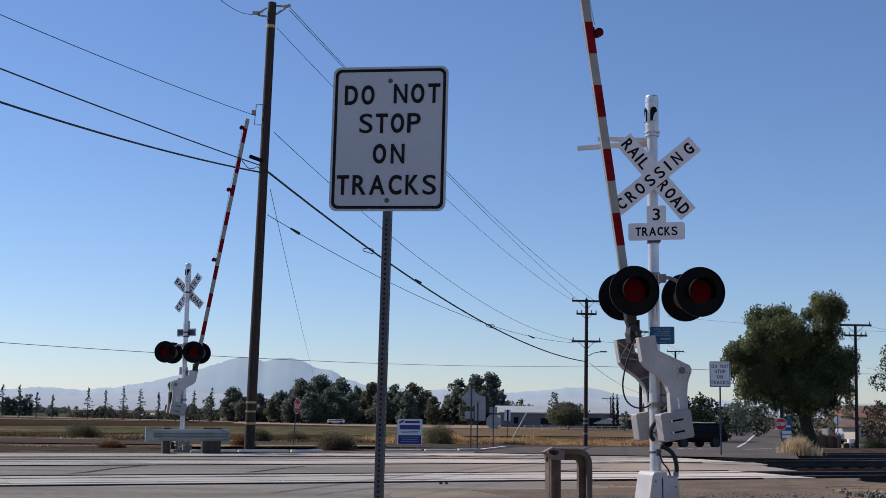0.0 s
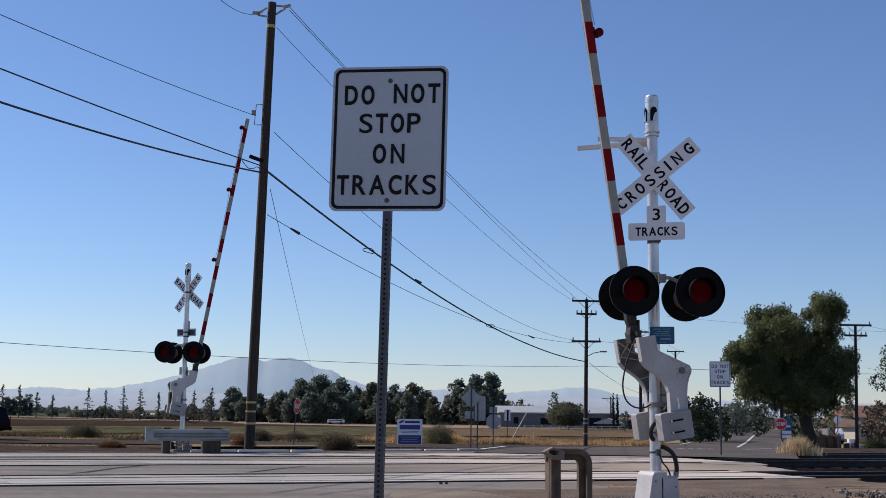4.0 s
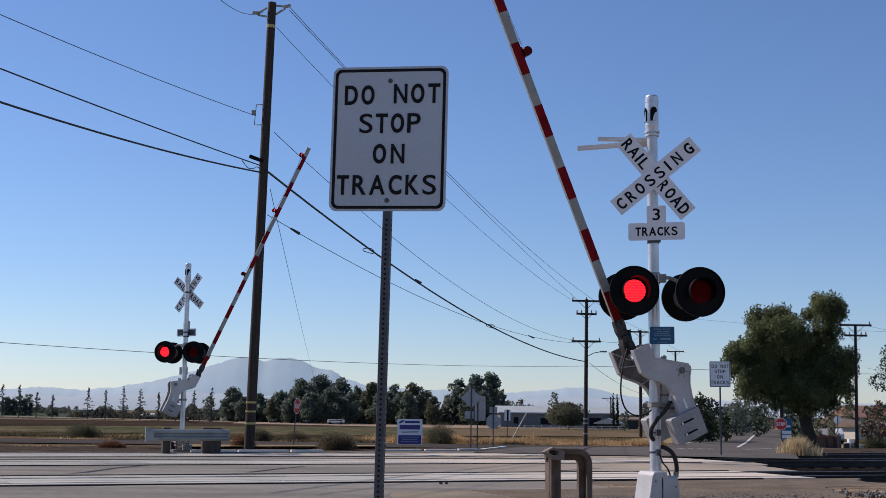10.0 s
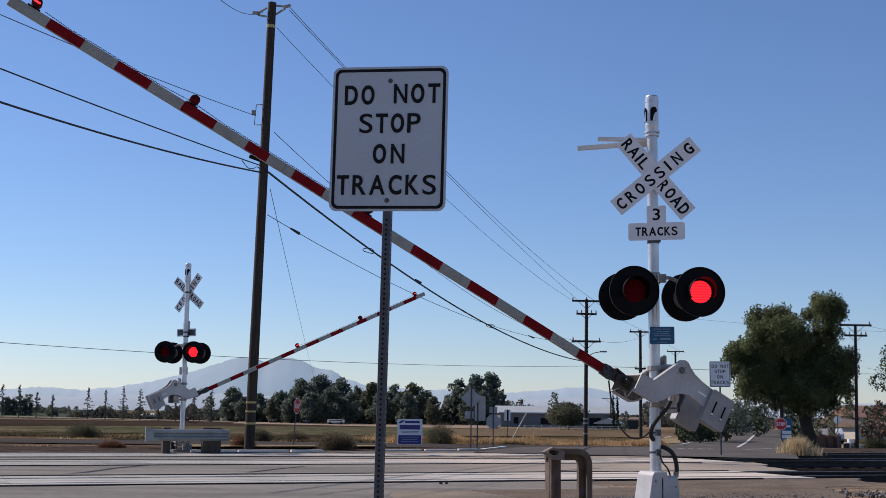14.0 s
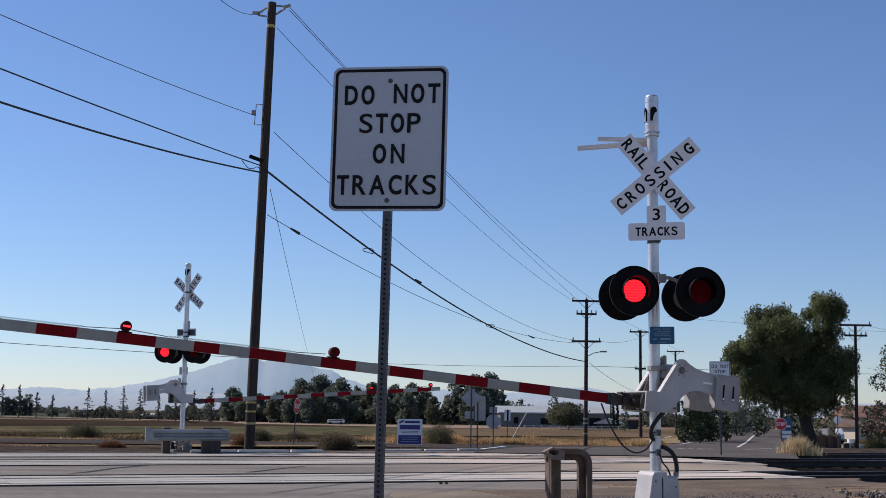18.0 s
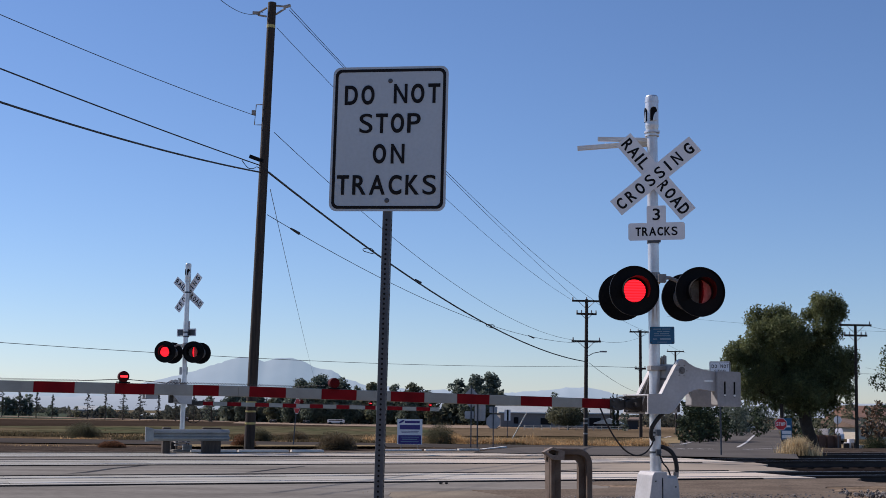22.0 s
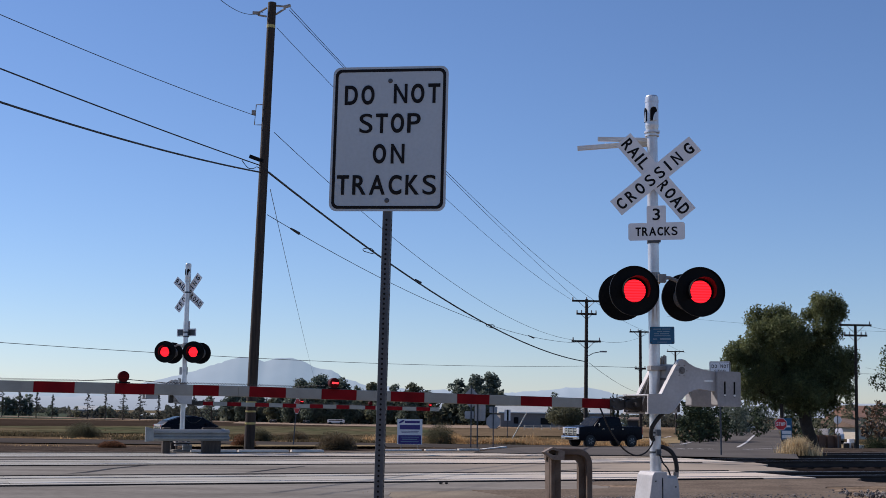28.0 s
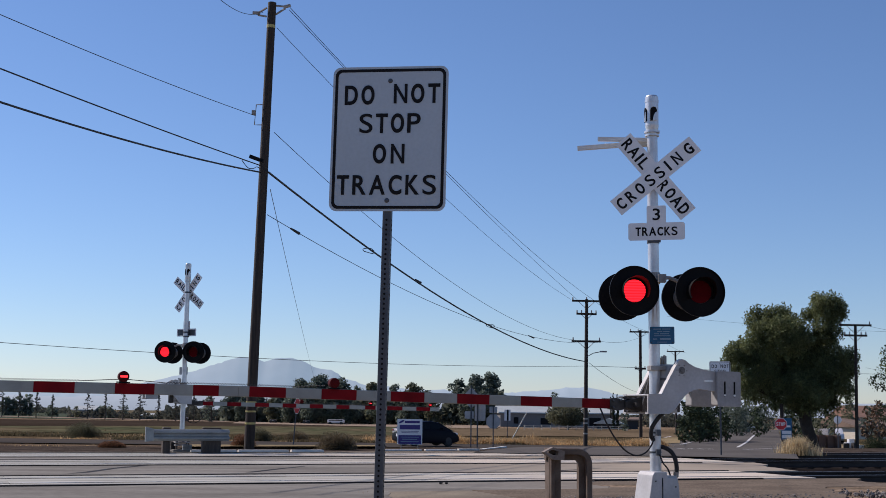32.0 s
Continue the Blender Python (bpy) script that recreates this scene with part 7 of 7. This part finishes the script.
def make_hatch():
    t = empty("hatchback", pose(-60, 46, -1), "dark blue-black hatchback car", "car")
    b = shell(t, "body", [(2.26, 0.28), (2.28, 0.55), (1.98, 0.76), (1.4, 0.90), (-1.9, 1.02), (-2.26, 0.92), (-2.28, 0.34), (-1.8, 0.19), (1.8, 0.18)], 0.87, CAR_NAVY, 0.06, 0.7, "dark blue body", 0.05)
    cab = shell(t, "cabin", [(1.85, 0.84), (0.65, 1.33), (0.0, 1.43), (-0.8, 1.40), (-1.85, 1.14), (-2.15, 0.95)], 0.83, CAR_NAVY, 0.30, 0.95, "cabin with dark windows", 0.05)
    glass(cab, [(1.25, 0.97), (0.55, 1.26), (-0.12, 1.34), (-0.12, 0.97)], 0.83, 0.30, 0.95)
    glass(cab, [(-0.22, 0.97), (-0.22, 1.34), (-0.82, 1.31), (-1.55, 1.10), (-1.65, 1.0)], 0.83, 0.30, 0.95)
    bm = bmesh.new()
    prism(bm, [(1.78, 0.89), (0.67, 1.34), (0.68, 1.355), (1.82, 0.90)], "y", -0.62, 0.62)
    part("windscreen", bm, CAR_GLASS, cab)
    bm = bmesh.new()
    prism(bm, [(-0.95, 1.375), (-1.82, 1.165), (-1.82, 1.18), (-0.95, 1.39)], "y", -0.6, 0.6)
    part("rear_window", bm, CAR_GLASS, cab)
    small(b, "front_bumper", (2.25, 0, 0.42), (0.10, 1.6, 0.2), CAR_NAVY, "", 0.04)
    for y in (-0.66, 0.66):
        small(b, "headlight", (2.08, y, 0.70), (0.30, 0.24, 0.14), HEADLIGHT, "clear headlight", 0.03)
        small(b, "tail_light", (-2.20, y * 1.10, 0.84), (0.16, 0.16, 0.26), HEADLIGHT, "pale clear tail light", 0.04)
        small(b, "tail_bulb", (-2.285, y * 1.08, 0.90), (0.02, 0.10, 0.08), TAIL_RED, "red lamp in the tail light")
        small(b, "mirror", (0.85, y * 1.42, 1.02), (0.12, 0.14, 0.12), CAR_NAVY, "", 0.02)
    small(b, "plate_recess", (-2.29, 0, 0.62), (0.02, 0.5, 0.16), SIGN_WHITE, "white plate")
    small(b, "rear_garnish", (-2.285, 0, 0.80), (0.02, 1.2, 0.05), CHROME)
    # pale headlight material stands in for sky reflected in the dark hatch glass
    small(b, "hatch_glass", (-2.27, 0, 0.93), (0.03, 1.1, 0.13), HEADLIGHT, "upright hatch glass, sky reflection put into its pale colour")
    shorten(t, 0.76)
    return t, [wheel(t, x, y, 0.32, 0.21) for x in (1.06, -1.04) for y in (-0.76, 0.76)]


# ---- yard beyond the junction ----
def far_vehicles():
    for px, d, w, h, lab in ((600, 238, 3.2, 0.6, "white trailer parked by the far field"), (490, 245, 1.1, 0.4, "pale car parked by the far field"), (335, 240, 1.1, 0.4, "pale car parked by the far farm"), (548, 243, 1.1, 0.4, "pale car parked by the far trees")):
        x = (px - 784) / 2200 * d
        t = empty("parked_vehicle", pose(x, d, level(x, d)), lab, "vehicle", "far vehicles")
        small(t, "body", (0, 0, 0.35 + h * 0.5), (w, 1.8, h), CAR_WHITE if px == 600 else GALV_DULL, "", 0.12)
        small(t, "window_band", (0, -0.905, 0.45 + h * 0.62), (w * 0.8, 0.02, h * 0.25), CAR_GLASS)
        for sx in (-0.33, 0.33):
            wheel(t, sx * w, -0.8, 0.3, 0.2)
            wheel(t, sx * w, 0.8, 0.3, 0.2)


def yard():
    rnd = random.Random(9)
    t = empty("round_sign", pose(25.3, 80, level(25.3, 80), 0, 0, -30), "pale round sign disc on a post", "road sign")
    sign_post(t, 2.4, y=-0.03, holes=False)
    bm = bmesh.new()
    disc(bm, 0.25, -0.01, 0.01, 28)
    part("sign_plate", bm, SIGN_WHITE, t, m=pose(0, 0, 2.1))
    for x, y, yaw, mt, lab in ((38.2, 122, 75, CAR_WHITE, "white car parked in the yard"), (36.0, 118, 60, GALV_DULL, "grey car parked behind the verge"), (52.0, 215, 15, CAR_WHITE, "small white car parked far down the road")):
        car = empty("parked_car", pose(x, y, level(x, y), 0, 0, yaw), lab, "car", "parked cars")
        b = shell(car, "body", [(2.2, 0.3), (2.22, 0.7), (1.3, 0.86), (-2.1, 0.9), (-2.2, 0.4), (-1.7, 0.25), (1.7, 0.25)], 0.85, mt, 0.05, 0.7)
        cab = shell(car, "cabin", [(1.2, 0.82), (0.5, 1.4), (-1.2, 1.42), (-1.9, 0.85)], 0.8, mt, 0.25, 0.9)
        glass(cab, [(0.95, 0.92), (0.45, 1.32), (-1.1, 1.33), (-1.6, 0.92)], 0.8, 0.25, 0.9)
        for wx in (1.35, -1.35):
            for wy in (-0.75, 0.75):
                wheel(car, wx, wy, 0.31, 0.2)
    for i in range(9):                                      # pale odds and ends under the trees
        x, y, h = 30.9 + i * 0.27 + rnd.uniform(-0.1, 0.1), 100 + rnd.uniform(-1, 1), rnd.uniform(0.3, 0.75)
        m = rnd.choice((CAR_WHITE, GALV_DULL, WALL_TAN, DARK_STEEL))
        tagged(small(None, "box", (0, 0, h / 2), (rnd.uniform(0.25, 0.6), 0.4, h), m, "", 0.03), "pale box among clutter under the trees", "box", "yard boxes").matrix_basis = pose(x, y, level(x, y), 0, 0, rnd.uniform(0, 90))
    for i in range(4):                                      # reddish crates piled along the verge
        x, y = 28.9 + i * 0.72, 98 + i * 0.3
        tagged(small(None, "crate", (0, 0, 0.5), (0.75, 0.6, 1.0), TAN_FENCE, "", 0.02), "weathered reddish-brown wooden crate in the yard", "crate", "yard crates").matrix_basis = pose(x, y, level(x, y), 0, 0, 20 + 9 * i)
    pole((23.05, 84.5, level(23.05, 84.5)), (22.95, 84.5, 2.0), 0.14, 0.12, "short thick dark post beside the notice board")
    leaning = empty("leaning_pole", pose(5.0, 90, level(5.0, 90), 0, 0, 0), "thin pale leaning guy pole in grass", "pole")
    bm = bmesh.new()
    rod(bm, (-0.1, 0, -0.1), (1.15, 0, 2.15), 0.04, 0.04, 8)
    part("shaft", bm, ROOF_METAL, leaning)
    # white rail fence in front of the farm
    t = empty("rail_fence", pose(21.0, 196, level(21, 196), 0, 0, 5), "long low weathered white rail fence", "fence")
    for k in range(13):
        bm = bmesh.new()
        box(bm, (k * 1.35 - 8, 0, 0.35), (0.10, 0.10, 0.8))
        part("post", bm, WALL_CREAM, t)
    for z in (0.34, 0.62):
        bm = bmesh.new()
        box(bm, (0, -0.08, z), (16.4, 0.05, 0.09))
        part("rail", bm, WALL_CREAM, t)


far_vehicles()
yard()


pickup, pickup_wheels = make_pickup()
suv, suv_wheels = make_suv()
hatch, hatch_wheels = make_hatch()


# ---- what moves ----
FLASH0, PERIOD = 6.59, 1.0965


def lit_spans(phase):
    """Times between which a lamp glows, after the crossing wakes at 5.55 s."""
    if phase == "T":
        return [(5.55, 40.0)]
    spans = [(5.55, 6.12)] if phase == "L" else []
    k = 0 if phase == "L" else -0.5
    while FLASH0 + k * PERIOD < 32:
        a = FLASH0 + k * PERIOD
        spans.append((a, a + PERIOD / 2 + 0.04))
        k += 1
    return spans


def flip(lens, spans, place, zero):
    """Turns a two-faced lens to its lit side and back, in two frames each way."""
    rows = [(0.0, pose(*place, 0, 0, zero + 178))]
    for a, b in spans:
        for i, ang in enumerate((178, 89, 0)):
            rows.append((a + (i - 1.5) / FPS, pose(*place, 0, 0, zero + ang)))
        for i, ang in enumerate((0, 89, 178)):
            rows.append((b + (i - 0.5) / FPS, pose(*place, 0, 0, zero + ang)))
    rows = [row for row in rows if row[0] <= 32.0]
    walk(lens, rows + [(32.1, rows[-1][1]), (32.5, rows[-1][1])])


def drive(car, wheels, rows, offset, sign, radius, turning):
    """A vehicle along its lane: rows of (seconds, metres along the street)."""
    c = Vector((10.4, 82.0)) - STREET_SIDE * offset
    head = math.degrees(math.atan2(STREET_DIR.y, STREET_DIR.x)) + (180 if sign < 0 else 0)
    out = []
    for t, s in rows:
        p = c + STREET_DIR * s
        out.append((t, pose(p.x, p.y, level(p.x, p.y) + 0.033, 0, 0, head)))
    walk(car, out)
    times, places = [q[0] for q in rows], [q[1] for q in rows]
    first, last = turning
    for w in wheels:
        at = w.matrix_basis.translation.copy()
        turns = []
        for k in range(int((last - first) * FPS) + 1):
            t = first + k / FPS
            gone = abs(float(np.interp(t, times, places)) - places[0])
            turns.append((t, pose(at.x, at.y, at.z, 0, math.degrees(gone / radius), 0)))
        walk(w, ([(0.0, turns[0][1])] if first > 0 else []) + turns + [(max(32.0, last + 0.1), turns[-1][1])])


def motions():
    near = [(0, 81.1), (8.75, 81.1), (9.0, 79.3), (9.5, 73.6), (10, 67.1), (10.5, 61.7), (11, 56.4), (11.5, 51.2), (12, 46.2), (12.5, 41.5), (13, 36.9), (13.5, 32.4), (14, 28.0), (14.5, 23.8), (15.0, 20.0), (15.5, 16.6), (16, 13.7), (16.5, 11.0), (17, 8.9), (17.5, 7.2), (18, 5.5), (18.5, 3.85), (19, 2.2), (19.4, 0.95), (19.6, 0.95), (32, 0.95)]
    far = [(0, 80.3), (8.75, 80.3), (9.0, 78.3), (9.5, 72.6), (10, 65.9), (10.5, 60.3), (11, 54.9), (11.5, 49.5), (12, 44.3), (12.5, 39.0), (13, 33.8), (13.5, 29.2), (14, 24.8), (14.5, 20.9), (15.5, 14.4), (16.5, 9.9), (17, 7.7), (17.5, 5.6), (18, 3.8), (18.5, 2.2), (19, 0.4), (19.3, -0.7), (19.5, -0.7), (32, -0.7)]
    # the near feed cable swings with the arm
    swing = []
    for t, a in near:
        k = (a - 1.0) / 80.1
        swing.append((t, pose(-0.08 - 0.04 * k, -0.10, 0.90 + 0.38 * k, 0, 51 * k, 0)))
    walk(near_cable, swing)
    for arm, rows, piv in ((near_arm, near, (0.200, 1.698)), (far_arm, far, (0.28, 1.735))):
        walk(arm, [(t, pose(piv[0], 0, piv[1], 0, a, 0)) for t, a in rows])
    for keys in (near_keys, far_keys):
        for lens, side in keys["lens"]:
            flip(lens, lit_spans(side if keys is near_keys else {"L": "R", "R": "L"}[side]), (0, 0, 0), 0)
        for lens, side, place, zero in keys["arm_lens"]:
            flip(lens, [(a, b) if side == "T" else (a - 0.07, b - 0.11) for a, b in lit_spans(side)], place, zero)
    drive(suv, suv_wheels, [(0, 7.4), (0.5, 2.7), (1, -2.0), (1.5, -7.1), (2, -12.6), (2.5, -18.7), (3, -25.0), (3.5, -31.9), (4.5, -46.3), (6.5, -76), (8, -100), (9, -105), (32, -105)], 0.0, -1, 0.40, (0.0, 5.0))
    drive(pickup, pickup_wheels, [(0, 62), (17, 62), (20, 40), (22.5, 27.3), (23.5, 25.0), (24.5, 22.4), (25, 20.3), (25.5, 17.7), (26.5, 11.5), (27.5, 4.4), (28, 0.2), (28.5, -4.4), (29, -9.2), (29.5, -14.2), (30, -19.4), (30.5, -24.9), (31, -31.0), (31.5, -37.0), (32, -43.2)], 0.0, -1, 0.41, (22.5, 31.9))
    drive(hatch, hatch_wheels, [(0, -100), (20, -100), (25.0, -52), (26.5, -40.2), (27.5, -32.3), (28, -28.2), (28.5, -25.2), (29, -22.8), (29.5, -20.8), (30, -19.2), (30.5, -17.8), (31, -16.4), (31.5, -15.1), (32, -14.4)], 3.6, 1, 0.32, (25.0, 31.9))


motions()
